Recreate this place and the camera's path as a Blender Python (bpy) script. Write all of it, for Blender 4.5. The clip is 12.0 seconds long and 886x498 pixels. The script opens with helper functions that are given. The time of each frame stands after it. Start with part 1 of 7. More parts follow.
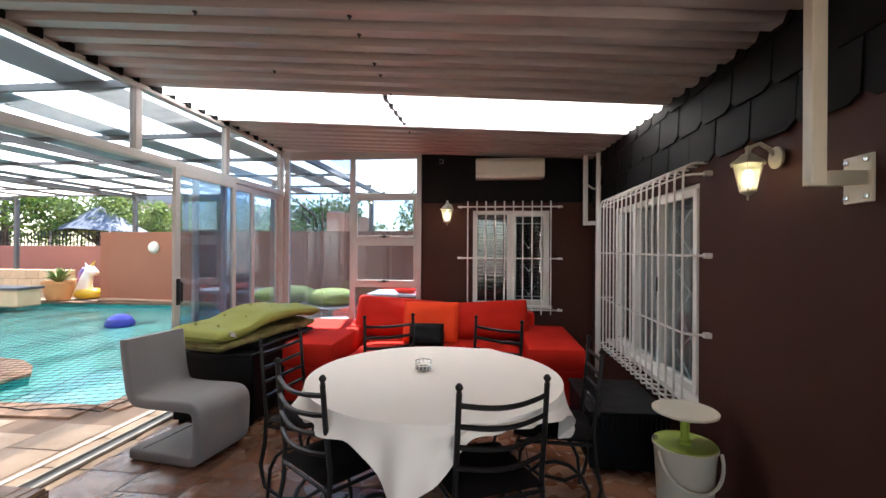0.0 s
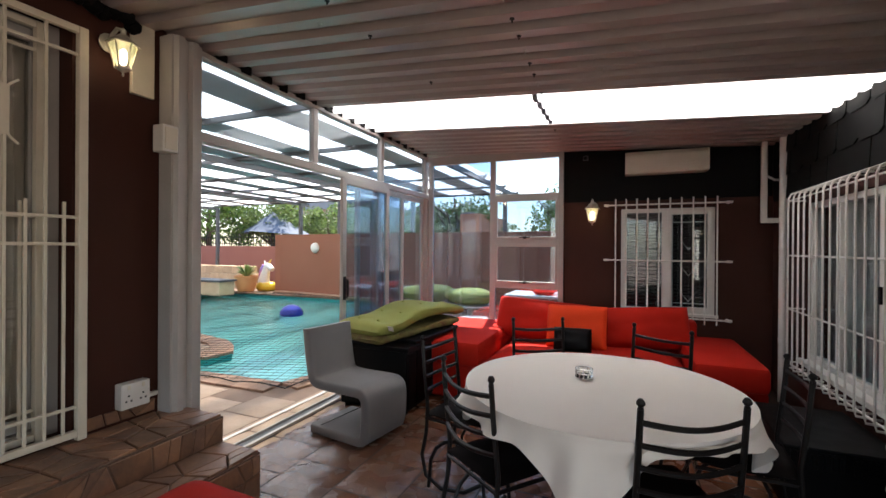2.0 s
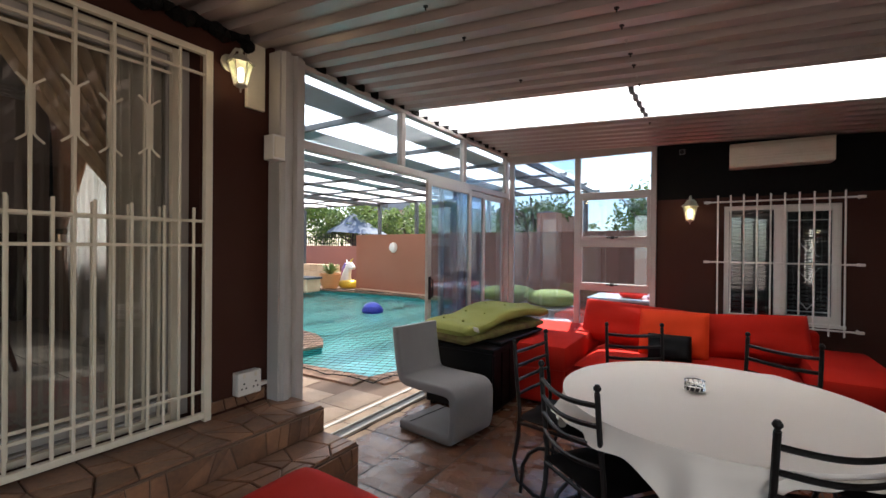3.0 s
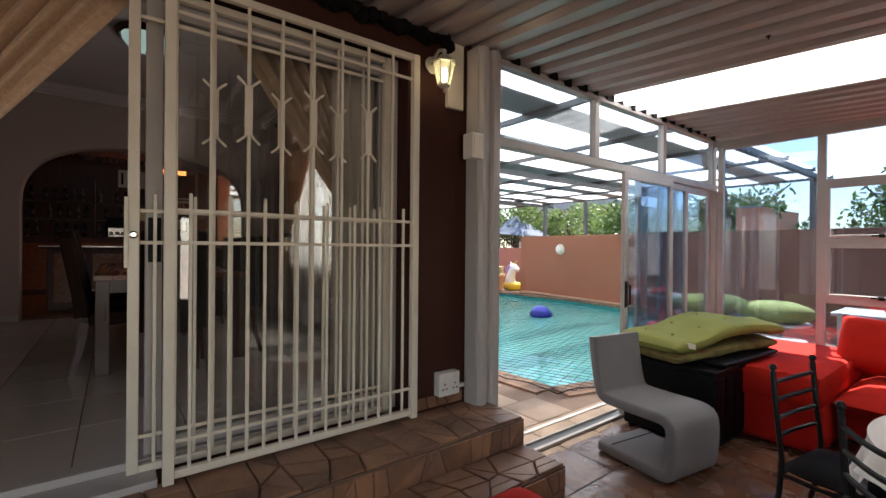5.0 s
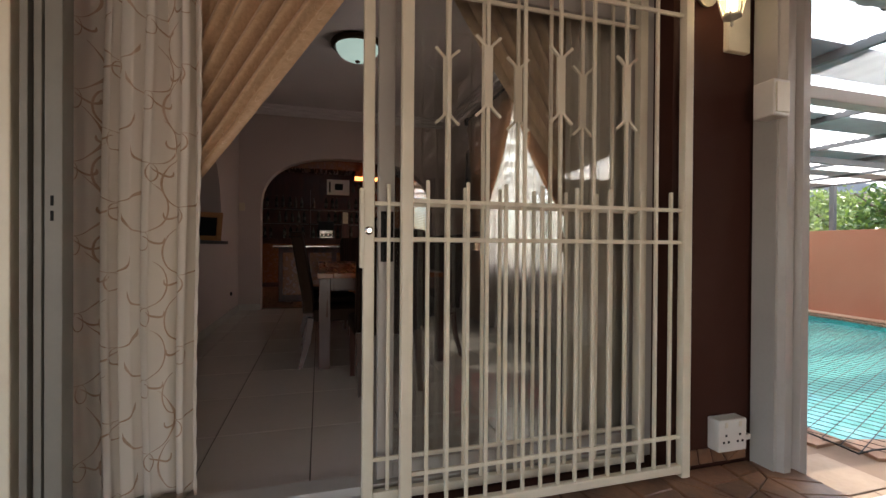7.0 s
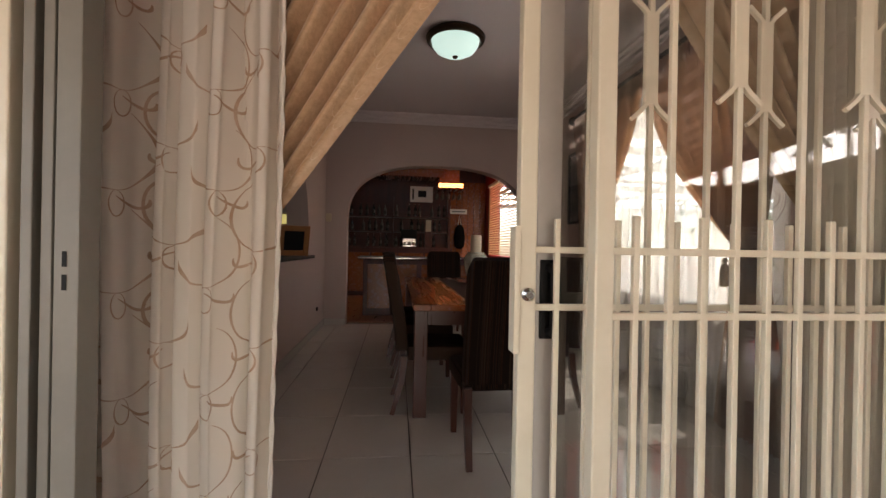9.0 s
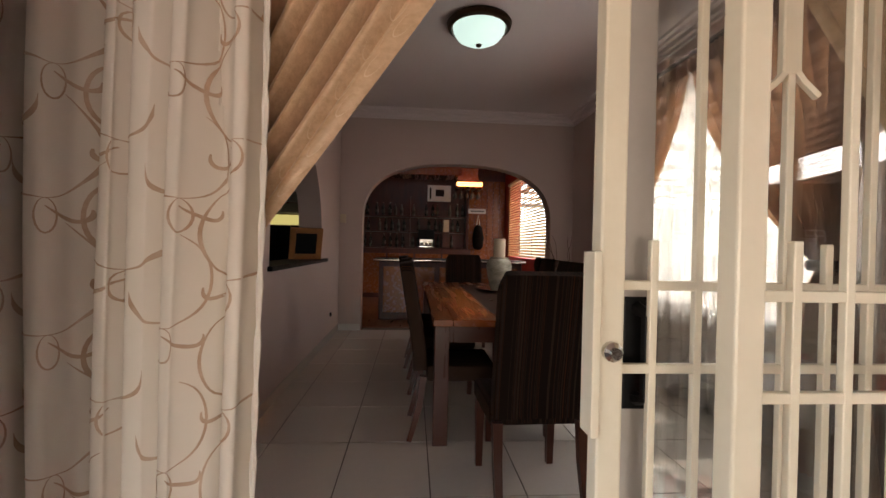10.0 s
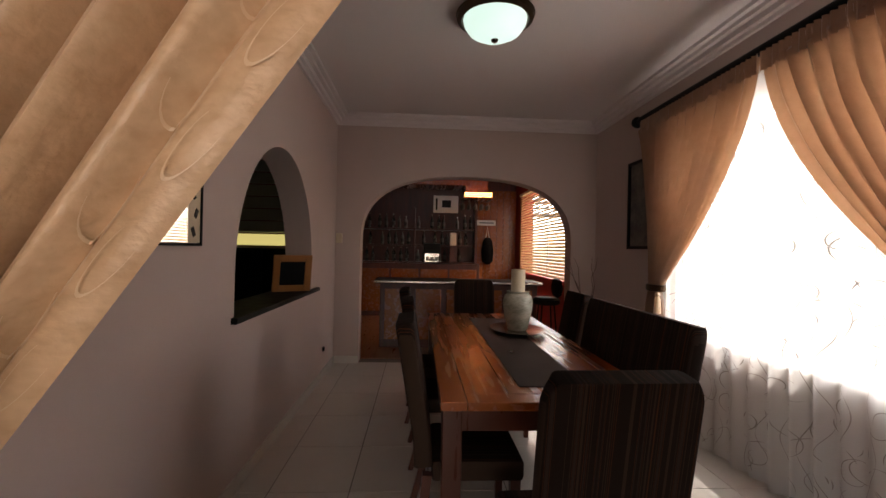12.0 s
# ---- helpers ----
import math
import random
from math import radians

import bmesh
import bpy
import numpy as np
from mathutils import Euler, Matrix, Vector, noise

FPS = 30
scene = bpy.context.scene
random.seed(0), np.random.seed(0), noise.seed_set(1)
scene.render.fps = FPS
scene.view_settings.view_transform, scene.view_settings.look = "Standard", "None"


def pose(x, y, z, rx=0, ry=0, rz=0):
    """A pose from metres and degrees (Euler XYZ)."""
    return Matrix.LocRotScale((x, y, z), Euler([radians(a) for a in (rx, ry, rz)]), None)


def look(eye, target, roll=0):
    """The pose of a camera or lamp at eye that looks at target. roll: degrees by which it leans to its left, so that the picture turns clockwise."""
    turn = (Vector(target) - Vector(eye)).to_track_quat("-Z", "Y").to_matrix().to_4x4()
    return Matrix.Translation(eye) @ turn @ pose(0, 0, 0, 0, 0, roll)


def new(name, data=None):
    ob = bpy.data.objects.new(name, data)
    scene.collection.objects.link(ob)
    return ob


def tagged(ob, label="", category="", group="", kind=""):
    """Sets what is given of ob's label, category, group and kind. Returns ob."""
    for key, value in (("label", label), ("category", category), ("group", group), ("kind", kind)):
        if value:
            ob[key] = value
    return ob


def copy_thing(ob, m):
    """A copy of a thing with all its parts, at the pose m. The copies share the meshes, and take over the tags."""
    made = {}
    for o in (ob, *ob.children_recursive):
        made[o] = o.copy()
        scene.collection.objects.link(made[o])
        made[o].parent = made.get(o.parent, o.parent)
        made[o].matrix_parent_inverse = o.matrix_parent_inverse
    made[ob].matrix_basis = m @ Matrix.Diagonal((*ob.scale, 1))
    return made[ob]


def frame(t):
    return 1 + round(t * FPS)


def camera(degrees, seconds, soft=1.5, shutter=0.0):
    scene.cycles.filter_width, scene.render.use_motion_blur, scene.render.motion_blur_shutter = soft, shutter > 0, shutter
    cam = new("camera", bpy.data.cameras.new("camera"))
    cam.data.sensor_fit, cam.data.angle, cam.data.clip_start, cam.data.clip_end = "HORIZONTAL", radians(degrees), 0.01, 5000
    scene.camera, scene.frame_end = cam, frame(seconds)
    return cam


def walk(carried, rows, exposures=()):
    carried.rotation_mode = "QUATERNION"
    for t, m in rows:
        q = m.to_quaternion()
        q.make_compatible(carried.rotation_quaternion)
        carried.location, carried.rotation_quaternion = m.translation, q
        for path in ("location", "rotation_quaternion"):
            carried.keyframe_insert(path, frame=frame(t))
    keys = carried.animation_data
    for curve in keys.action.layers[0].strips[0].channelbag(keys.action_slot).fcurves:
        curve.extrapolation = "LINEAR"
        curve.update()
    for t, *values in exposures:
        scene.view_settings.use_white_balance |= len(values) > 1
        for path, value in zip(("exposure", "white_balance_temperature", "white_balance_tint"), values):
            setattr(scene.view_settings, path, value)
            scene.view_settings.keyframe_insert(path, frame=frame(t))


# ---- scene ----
cam = camera(91.4, 12.0)
PATH = [
    (0, (0.465, 0.563, 1.468), (0.251, 2.551, 1.467), 0.3),
    (0.5, (0.425, 0.55, 1.477), (0.074, 2.519, 1.474), 0.4),
    (1, (0.387, 0.554, 1.472), (-0.106, 2.492, 1.471), 0.3),
    (1.5, (0.342, 0.546, 1.476), (-0.29, 2.444, 1.474), 0.4),
    (2, (0.292, 0.537, 1.479), (-0.483, 2.38, 1.475), 0.4),
    (2.5, (0.236, 0.519, 1.483), (-0.692, 2.29, 1.476), 0.5),
    (3, (0.174, 0.494, 1.489), (-0.893, 2.185, 1.48), 0.5),
    (5, (-0.178, 0.471, 1.475), (-1.77, 1.681, 1.47), 0.5),
    (5.5, (-0.291, 0.478, 1.47), (-2.007, 1.507, 1.472), 0.5),
    (6, (-0.44, 0.432, 1.47), (-2.255, 1.271, 1.469), 0.5),
    (6.5, (-0.596, 0.378, 1.469), (-2.474, 1.065, 1.465), 0.5),
    (7, (-0.803, 0.357, 1.462), (-2.726, 0.907, 1.451), 0.4),
    (7.5, (-0.999, 0.324, 1.476), (-2.958, 0.729, 1.468), 0.6),
    (9.5, (-1.597, 0.216, 1.658), (-3.589, 0.397, 1.651), 1.2),
    (10, (-1.767, 0.214, 1.682), (-3.763, 0.353, 1.67), 1.3),
    (10.5, (-1.952, 0.191, 1.761), (-3.949, 0.299, 1.755), 1.3),
    (11, (-2.067, 0.193, 1.838), (-4.064, 0.29, 1.835), 1.3),
    (11.5, (-2.236, 0.21, 1.861), (-4.233, 0.31, 1.859), 1.2),
    (12, (-2.415, 0.236, 1.921), (-4.412, 0.346, 1.925), 1.2),
]
walk(cam, [(t, look(eye, target, roll)) for t, eye, target, roll in PATH],
     exposures=[(0.0, 2.02, 6500, 11), (1.0, 1.70, 6500, 11), (2.5, 1.45, 6500, 11), (6.0, 1.62, 6550, 12), (7.5, 2.12, 6900, 13), (9.5, 2.78, 6900, 14), (12.0, 2.95, 7000, 14)])

# ---- light ----
world = bpy.data.worlds.new("world")
scene.world = world
world.use_nodes = True
sky_node = world.node_tree.nodes.new("ShaderNodeTexSky")
sky_node.sky_type = "NISHITA"
sky_node.sun_disc = False
sky_node.sun_elevation = radians(62)
sky_node.sun_rotation = radians(-12)
world.node_tree.links.new(sky_node.outputs[0], world.node_tree.nodes["Background"].inputs[0])
world.node_tree.nodes["Background"].inputs[1].default_value = 0.15
sun_data = bpy.data.lights.new("sun", "SUN")
sun_data.energy, sun_data.angle, sun_data.color = 5.0, radians(0.5), (1.0, 0.95, 0.87)
sun = new("sun", sun_data)
sun.matrix_basis = look((0, 0, 20), (0 + 0.208 * 10 * 0.47, -0.978 * 10 * 0.47, 20 - 8.83))


def opening_light(name, x, y, z, target, w, h, watts, colour):
    """Daylight coming in through an opening, as an area lamp that fills it."""
    d = bpy.data.lights.new(name, "AREA")
    d.shape, d.size, d.size_y, d.energy, d.color = "RECTANGLE", w, h, watts, colour
    ob = new(name, d)
    ob.matrix_basis = look((x, y, z), target)
    return ob


opening_light("daylight_dining_window", -4.97, 2.60, 2.13, (-4.97, 0, 2.13), 2.2, 1.7, 7.5, (1.0, 0.94, 0.88))
opening_light("daylight_bar_window", -10.0, 2.68, 2.3, (-10.0, 0, 2.3), 3.3, 1.6, 5.2, (1.0, 0.82, 0.60))
# south and east openings are unseen, added to brighten the patio
opening_light("added_light_south", -0.3, -2.66, 1.45, (-0.3, 3, 1.45), 3.3, 2.1, 4.0, (1.0, 0.93, 0.84))
opening_light("added_light_east", 1.9, 0.2, 1.355, (-3, 0.2, 1.355), 2.2, 1.2, 9.0, (1.0, 0.91, 0.80))


# ---- building helpers ----
def bmnew():
    return bmesh.new()


def box(bm, x0, x1, y0, y1, z0, z1, bevel=0.0, m=None):
    mat4 = Matrix.LocRotScale(((x0 + x1) / 2, (y0 + y1) / 2, (z0 + z1) / 2), None, (abs(x1 - x0), abs(y1 - y0), abs(z1 - z0)))
    if m is not None:
        mat4 = m @ mat4
    made = bmesh.ops.create_cube(bm, size=1, matrix=mat4)["verts"]
    if bevel:
        edges = list({e for v in made for e in v.link_edges})
        bmesh.ops.bevel(bm, geom=edges, offset=bevel, segments=2, profile=0.5, affect="EDGES")
    return bm


def sweep(bm, pts, r, n=8, close=False, flat=1.0):
    """A tube along a line of points; r may be one radius or one for each point."""
    pts = [Vector(p) for p in pts]
    rings, up = [], None
    for i, p in enumerate(pts):
        a = pts[i - 1] if i or close else p
        b = pts[(i + 1) % len(pts)] if i < len(pts) - 1 or close else p
        d = (b - a).normalized()
        if up is None:
            up = Vector((0, 0, 1)) if abs(d.z) < 0.9 else Vector((1, 0, 0))
        side = d.cross(up).normalized()
        up = side.cross(d).normalized()
        rad = r[i] if isinstance(r, (list, tuple)) else r
        off = math.pi / n
        rings.append([bm.verts.new(p + side * math.cos(2 * math.pi * k / n + off) * rad + up * math.sin(2 * math.pi * k / n + off) * rad * flat) for k in range(n)])
    m = len(rings)
    for i in range(m if close else m - 1):
        a, b = rings[i], rings[(i + 1) % m]
        for k in range(n):
            bm.faces.new((a[k], a[(k + 1) % n], b[(k + 1) % n], b[k]))
    if not close:
        bm.faces.new(rings[0][::-1])
        bm.faces.new(rings[-1])
    return bm


def lathe(bm, profile, n=24, at=(0, 0, 0), squash=1.0):
    """A turned body from (radius, height) pairs."""
    c = Vector(at)
    rings = [[bm.verts.new(c + Vector((r * math.cos(2 * math.pi * k / n), r * math.sin(2 * math.pi * k / n) * squash, z))) for k in range(n)] for r, z in profile]
    for a, b in zip(rings, rings[1:]):
        for k in range(n):
            bm.faces.new((a[k], a[(k + 1) % n], b[(k + 1) % n], b[k]))
    bm.faces.new(rings[0][::-1])
    bm.faces.new(rings[-1])
    return bm


def prism(bm, outline, lo, hi, axis="z"):
    """A plate: a flat outline pushed from lo to hi along an axis. Outline pairs are (x, y), (y, z) or (x, z)."""
    def at(u, v, w):
        return {"z": (u, v, w), "x": (w, u, v), "y": (u, w, v)}[axis]
    a = [bm.verts.new(at(u, v, lo)) for u, v in outline]
    b = [bm.verts.new(at(u, v, hi)) for u, v in outline]
    n = len(a)
    bm.faces.new(a[::-1])
    bm.faces.new(b)
    for i in range(n):
        bm.faces.new((a[i], a[(i + 1) % n], b[(i + 1) % n], b[i]))
    bmesh.ops.recalc_face_normals(bm, faces=bm.faces)
    return bm


def grid(bm, nu, nv, fn, close_u=False):
    """A sheet of nu x nv cells; fn(u, v) with u, v from 0 to 1 gives the place."""
    vs = [[bm.verts.new(fn(i / nu, j / nv)) for j in range(nv + 1)] for i in range(nu if close_u else nu + 1)]
    for i in range(nu):
        a, b = vs[i], vs[(i + 1) % len(vs)]
        for j in range(nv):
            bm.faces.new((a[j], b[j], b[j + 1], a[j + 1]))
    return bm


def cushion(bm, x0, x1, y0, y1, z0, z1, puff=0.35, n=10, m=None, seed=0, lump=0.01):
    """A stuffed pad: a box with rounded, swollen sides and slight lumps."""
    cx, cy, cz = (x0 + x1) / 2, (y0 + y1) / 2, (z0 + z1) / 2
    hx, hy, hz = abs(x1 - x0) / 2, abs(y1 - y0) / 2, abs(z1 - z0) / 2
    for sgn in (1, -1):
        def fn(u, v):
            a, b = 2 * u - 1, 2 * v - 1
            t = (max(0.0, 1 - abs(a) ** 6) * max(0.0, 1 - abs(b) ** 6)) ** 0.5
            t = t * (1 - puff * 0.5 * (a * a + b * b) * 0.5)
            w = noise.noise(Vector((a * 1.7 + seed * 3.1, b * 1.7, sgn * 0.7 + seed))) * lump
            p = Vector((cx + hx * a, cy + hy * b, cz + sgn * (hz * t + w * t)))
            return m @ p if m is not None else p
        grid(bm, n, n, fn)
    bmesh.ops.remove_doubles(bm, verts=bm.verts, dist=0.0005)
    bmesh.ops.recalc_face_normals(bm, faces=bm.faces)
    return bm


def thing(name, label="", category="", group="", kind="", at=(0, 0, 0)):
    ob = new(name)
    ob.empty_display_size = 0.1
    ob.location = at
    return tagged(ob, label, category, group, kind)


def part(name, bm, material, parent=None, label="", smooth=False):
    me = bpy.data.meshes.new(name)
    bm.to_mesh(me)
    bm.free()
    if smooth:
        for p in me.polygons:
            p.use_smooth = True
        me.set_sharp_from_angle(angle=radians(40))
    me.materials.append(material)
    ob = new(name, me)
    if parent is not None:
        ob.parent = parent
        if parent.parent is None:
            ob.matrix_parent_inverse = Matrix.Translation(parent.location).inverted()
    if label:
        ob["label"] = label
    return ob


def solid(name, bm, material, label="", category="", group="", kind="", smooth=False):
    """A thing, or a piece of the setting, that is one mesh."""
    return tagged(part(name, bm, material, None, "", smooth), label, category, group, kind)


# ---- materials ----
def material(name, colour, rough=0.6, metal=0.0, second=None, scale=4.0, mix=0.5, fine=60.0, bump=0.1, spec=None, stretch=(1, 1, 1), per_object=0.0, detail=6.0, gloss_var=0.1, sheen=0.0):
    """A painted, woven or stony surface: two colours mixed by coarse stains, with fine grain, relief and uneven gloss."""
    m = bpy.data.materials.new(name)
    m.use_nodes = True
    nt = m.node_tree
    b = nt.nodes["Principled BSDF"]
    tc = nt.nodes.new("ShaderNodeTexCoord")
    mp = nt.nodes.new("ShaderNodeMapping")
    mp.inputs["Scale"].default_value = stretch
    nt.links.new(tc.outputs["Object"], mp.inputs[0])
    n1 = nt.nodes.new("ShaderNodeTexNoise")
    n1.inputs["Scale"].default_value, n1.inputs["Detail"].default_value = scale, detail
    n2 = nt.nodes.new("ShaderNodeTexNoise")
    n2.inputs["Scale"].default_value, n2.inputs["Detail"].default_value = fine, 3.0
    for n in (n1, n2):
        nt.links.new(mp.outputs[0], n.inputs["Vector"])
    ramp = nt.nodes.new("ShaderNodeValToRGB")
    ramp.color_ramp.elements[0].position, ramp.color_ramp.elements[1].position = 0.3, 0.7
    second = second or tuple(c * 0.72 for c in colour)
    ramp.color_ramp.elements[0].color, ramp.color_ramp.elements[1].color = (*colour, 1), (*second, 1)
    avg = nt.nodes.new("ShaderNodeMix")
    avg.data_type = "FLOAT"
    avg.inputs[0].default_value = 0.25
    nt.links.new(n1.outputs["Fac"], avg.inputs[2])
    nt.links.new(n2.outputs["Fac"], avg.inputs[3])
    nt.links.new(avg.outputs[0], ramp.inputs[0])
    out = ramp.outputs[0]
    if mix < 1:
        mx = nt.nodes.new("ShaderNodeMix")
        mx.data_type = "RGBA"
        mx.inputs[0].default_value = mix
        mx.inputs[6].default_value = (*colour, 1)
        nt.links.new(out, mx.inputs[7])
        out = mx.outputs[2]
    if per_object:
        oi = nt.nodes.new("ShaderNodeObjectInfo")
        hs = nt.nodes.new("ShaderNodeHueSaturation")
        mr = nt.nodes.new("ShaderNodeMapRange")
        mr.inputs[3].default_value, mr.inputs[4].default_value = 1 - per_object, 1 + per_object
        nt.links.new(oi.outputs["Random"], mr.inputs[0])
        nt.links.new(mr.outputs[0], hs.inputs["Value"])
        nt.links.new(out, hs.inputs["Color"])
        out = hs.outputs[0]
    nt.links.new(out, b.inputs["Base Color"])
    mr2 = nt.nodes.new("ShaderNodeMapRange")
    mr2.inputs[3].default_value, mr2.inputs[4].default_value = max(0.02, rough - gloss_var), min(1.0, rough + gloss_var)
    nt.links.new(n1.outputs["Fac"], mr2.inputs[0])
    nt.links.new(mr2.outputs[0], b.inputs["Roughness"])
    b.inputs["Metallic"].default_value = metal
    if spec is not None:
        b.inputs["Specular IOR Level"].default_value = spec
    if sheen:
        b.inputs["Sheen Weight"].default_value = sheen
    if bump:
        bp = nt.nodes.new("ShaderNodeBump")
        bp.inputs["Strength"].default_value, bp.inputs["Distance"].default_value = bump, 0.01
        nt.links.new(avg.outputs[0], bp.inputs["Height"])
        nt.links.new(bp.outputs[0], b.inputs["Normal"])
    return m


def glowing(name, colour, strength):
    m = bpy.data.materials.new(name)
    m.use_nodes = True
    b = m.node_tree.nodes["Principled BSDF"]
    b.inputs["Base Color"].default_value = (*colour, 1)
    b.inputs["Emission Color"].default_value = (*colour, 1)
    b.inputs["Emission Strength"].default_value = strength
    return m


def glassy(name, tint=(1, 1, 1), rough=0.0, reflect=0.08, haze=0.0):
    """Thin pane glass: clear, with a mirror sheen and a film of dust."""
    m = bpy.data.materials.new(name)
    m.use_nodes = True
    nt = m.node_tree
    nt.nodes.remove(nt.nodes["Principled BSDF"])
    tr = nt.nodes.new("ShaderNodeBsdfTransparent")
    tr.inputs[0].default_value = (*tint, 1)
    gl = nt.nodes.new("ShaderNodeBsdfGlossy")
    gl.inputs["Roughness"].default_value = rough
    fr = nt.nodes.new("ShaderNodeMath")
    fr.operation = "POWER"
    fr.inputs[1].default_value = 5.0
    lw = nt.nodes.new("ShaderNodeLayerWeight")
    lw.inputs[0].default_value = 0.5
    nt.links.new(lw.outputs["Facing"], fr.inputs[0])
    ml = nt.nodes.new("ShaderNodeMath")
    ml.operation = "MULTIPLY_ADD"
    ml.inputs[1].default_value, ml.inputs[2].default_value = 1.0, reflect
    nt.links.new(fr.outputs[0], ml.inputs[0])
    mx = nt.nodes.new("ShaderNodeMixShader")
    nt.links.new(ml.outputs[0], mx.inputs[0])
    nt.links.new(tr.outputs[0], mx.inputs[1])
    nt.links.new(gl.outputs[0], mx.inputs[2])
    last = mx
    if haze:
        df = nt.nodes.new("ShaderNodeBsdfDiffuse")
        df.inputs[0].default_value = (0.7, 0.72, 0.75, 1)
        tcn = nt.nodes.new("ShaderNodeTexCoord")
        nz = nt.nodes.new("ShaderNodeTexNoise")
        nz.inputs["Scale"].default_value = 2.5
        nt.links.new(tcn.outputs["Object"], nz.inputs["Vector"])
        hm = nt.nodes.new("ShaderNodeMath")
        hm.operation = "MULTIPLY"
        hm.inputs[1].default_value = haze * 2
        nt.links.new(nz.outputs["Fac"], hm.inputs[0])
        mx2 = nt.nodes.new("ShaderNodeMixShader")
        nt.links.new(hm.outputs[0], mx2.inputs[0])
        nt.links.new(mx.outputs[0], mx2.inputs[1])
        nt.links.new(df.outputs[0], mx2.inputs[2])
        last = mx2
    nt.links.new(last.outputs[0], nt.nodes["Material Output"].inputs[0])
    return m


def sheer(name, colour, through_amount, lit_through=0.55):
    """Light cloth: part diffuse, part lit through, part open weave."""
    m = bpy.data.materials.new(name)
    m.use_nodes = True
    nt = m.node_tree
    nt.nodes.remove(nt.nodes["Principled BSDF"])
    d = nt.nodes.new("ShaderNodeBsdfDiffuse")
    t = nt.nodes.new("ShaderNodeBsdfTranslucent")
    d.inputs[0].default_value = t.inputs[0].default_value = (*colour, 1)
    mx = nt.nodes.new("ShaderNodeMixShader")
    mx.inputs[0].default_value = lit_through
    nt.links.new(d.outputs[0], mx.inputs[1])
    nt.links.new(t.outputs[0], mx.inputs[2])
    tr = nt.nodes.new("ShaderNodeBsdfTransparent")
    mx2 = nt.nodes.new("ShaderNodeMixShader")
    mx2.inputs[0].default_value = through_amount
    nt.links.new(mx.outputs[0], mx2.inputs[1])
    nt.links.new(tr.outputs[0], mx2.inputs[2])
    nt.links.new(mx2.outputs[0], nt.nodes["Material Output"].inputs[0])
    return m


M_BROWN = material("brown_wall_paint", (0.056, 0.020, 0.0135), 0.65, second=(0.041, 0.0145, 0.010), scale=1.3, fine=140, bump=0.12, spec=0.16)
M_BLACK = material("black_wall_paint", (0.0045, 0.004, 0.0038), 0.66, second=(0.0075, 0.0066, 0.006), scale=2.0, bump=0.2, spec=0.11)
M_WHITE = material("white_enamel", (0.72, 0.69, 0.64), 0.35, second=(0.6, 0.55, 0.48), scale=5, mix=0.5, bump=0.04)
M_CREAM = material("cream_gate_enamel", (0.70, 0.64, 0.51), 0.35, second=(0.57, 0.50, 0.37), scale=7, mix=0.5, bump=0.05)
M_ALU = material("painted_aluminium", (0.43, 0.40, 0.365), 0.4, second=(0.32, 0.295, 0.265), scale=4, bump=0.03)
M_ROOF = material("galvanised_roof_sheet", (0.47, 0.40, 0.37), 0.36, metal=0.35, second=(0.32, 0.27, 0.25), scale=1.6, fine=30, bump=0.06, stretch=(0.4, 1.6, 1))
M_ROOFCLEAR = sheer("clear_roof_sheet", (0.95, 0.94, 0.92), 0.05, 0.88)
M_GLASS = glassy("window_glass", (0.87, 0.93, 0.96), 0.0, 0.06, 0.012)
# the blue-grey tint puts the panes' dark reflections into the glass colour
M_BLUEGLASS = glassy("reflection_toned_glass", (0.66, 0.76, 0.86), 0.0, 0.13, 0.02)
M_DARKSTEEL = material("black_steel", (0.009, 0.0075, 0.007), 0.42, scale=12, bump=0.05, spec=0.3)
M_GREYSTEEL = material("grey_painted_steel", (0.09, 0.095, 0.10), 0.5, scale=5, bump=0.05)
M_DINEWALL = material("mauve_wall_paint", (0.53, 0.42, 0.39), 0.7, second=(0.47, 0.37, 0.345), scale=1.2, fine=160, bump=0.1)
M_CEIL = material("ceiling_paint", (0.72, 0.66, 0.66), 0.8, second=(0.66, 0.6, 0.6), scale=1.0, fine=120, bump=0.05)
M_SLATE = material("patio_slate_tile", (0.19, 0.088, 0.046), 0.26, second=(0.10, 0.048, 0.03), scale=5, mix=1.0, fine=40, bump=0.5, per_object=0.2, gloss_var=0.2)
M_GROUT = material("dark_grout", (0.06, 0.04, 0.03), 0.85, scale=8, bump=0.3)
M_STEPGROUT = material("brown_step_grout", (0.15, 0.092, 0.06), 0.85, scale=8, bump=0.3)
M_STONE = material("crazy_stone", (0.31, 0.155, 0.080), 0.42, second=(0.13, 0.075, 0.052), scale=6, mix=1.0, fine=45, bump=0.35, per_object=0.24, spec=0.35)
M_JAMB = material("weathered_jamb_aluminium", (0.21, 0.195, 0.165), 0.45, second=(0.15, 0.14, 0.12), scale=5, bump=0.04)
M_TILE = material("white_floor_tile", (0.62, 0.58, 0.54), 0.15, second=(0.54, 0.5, 0.46), scale=3, fine=25, bump=0.02, per_object=0.03)
M_TILEGROUT = material("floor_grout", (0.12, 0.1, 0.09), 0.8, scale=20, bump=0.2)
M_RED = material("red_velvet", (0.50, 0.015, 0.006), 0.85, second=(0.34, 0.010, 0.005), scale=3, fine=200, bump=0.2, spec=0.2)
M_ORANGE = material("orange_red_cloth", (0.80, 0.060, 0.012), 0.8, second=(0.62, 0.040, 0.010), scale=4, fine=250, bump=0.15, spec=0.2)
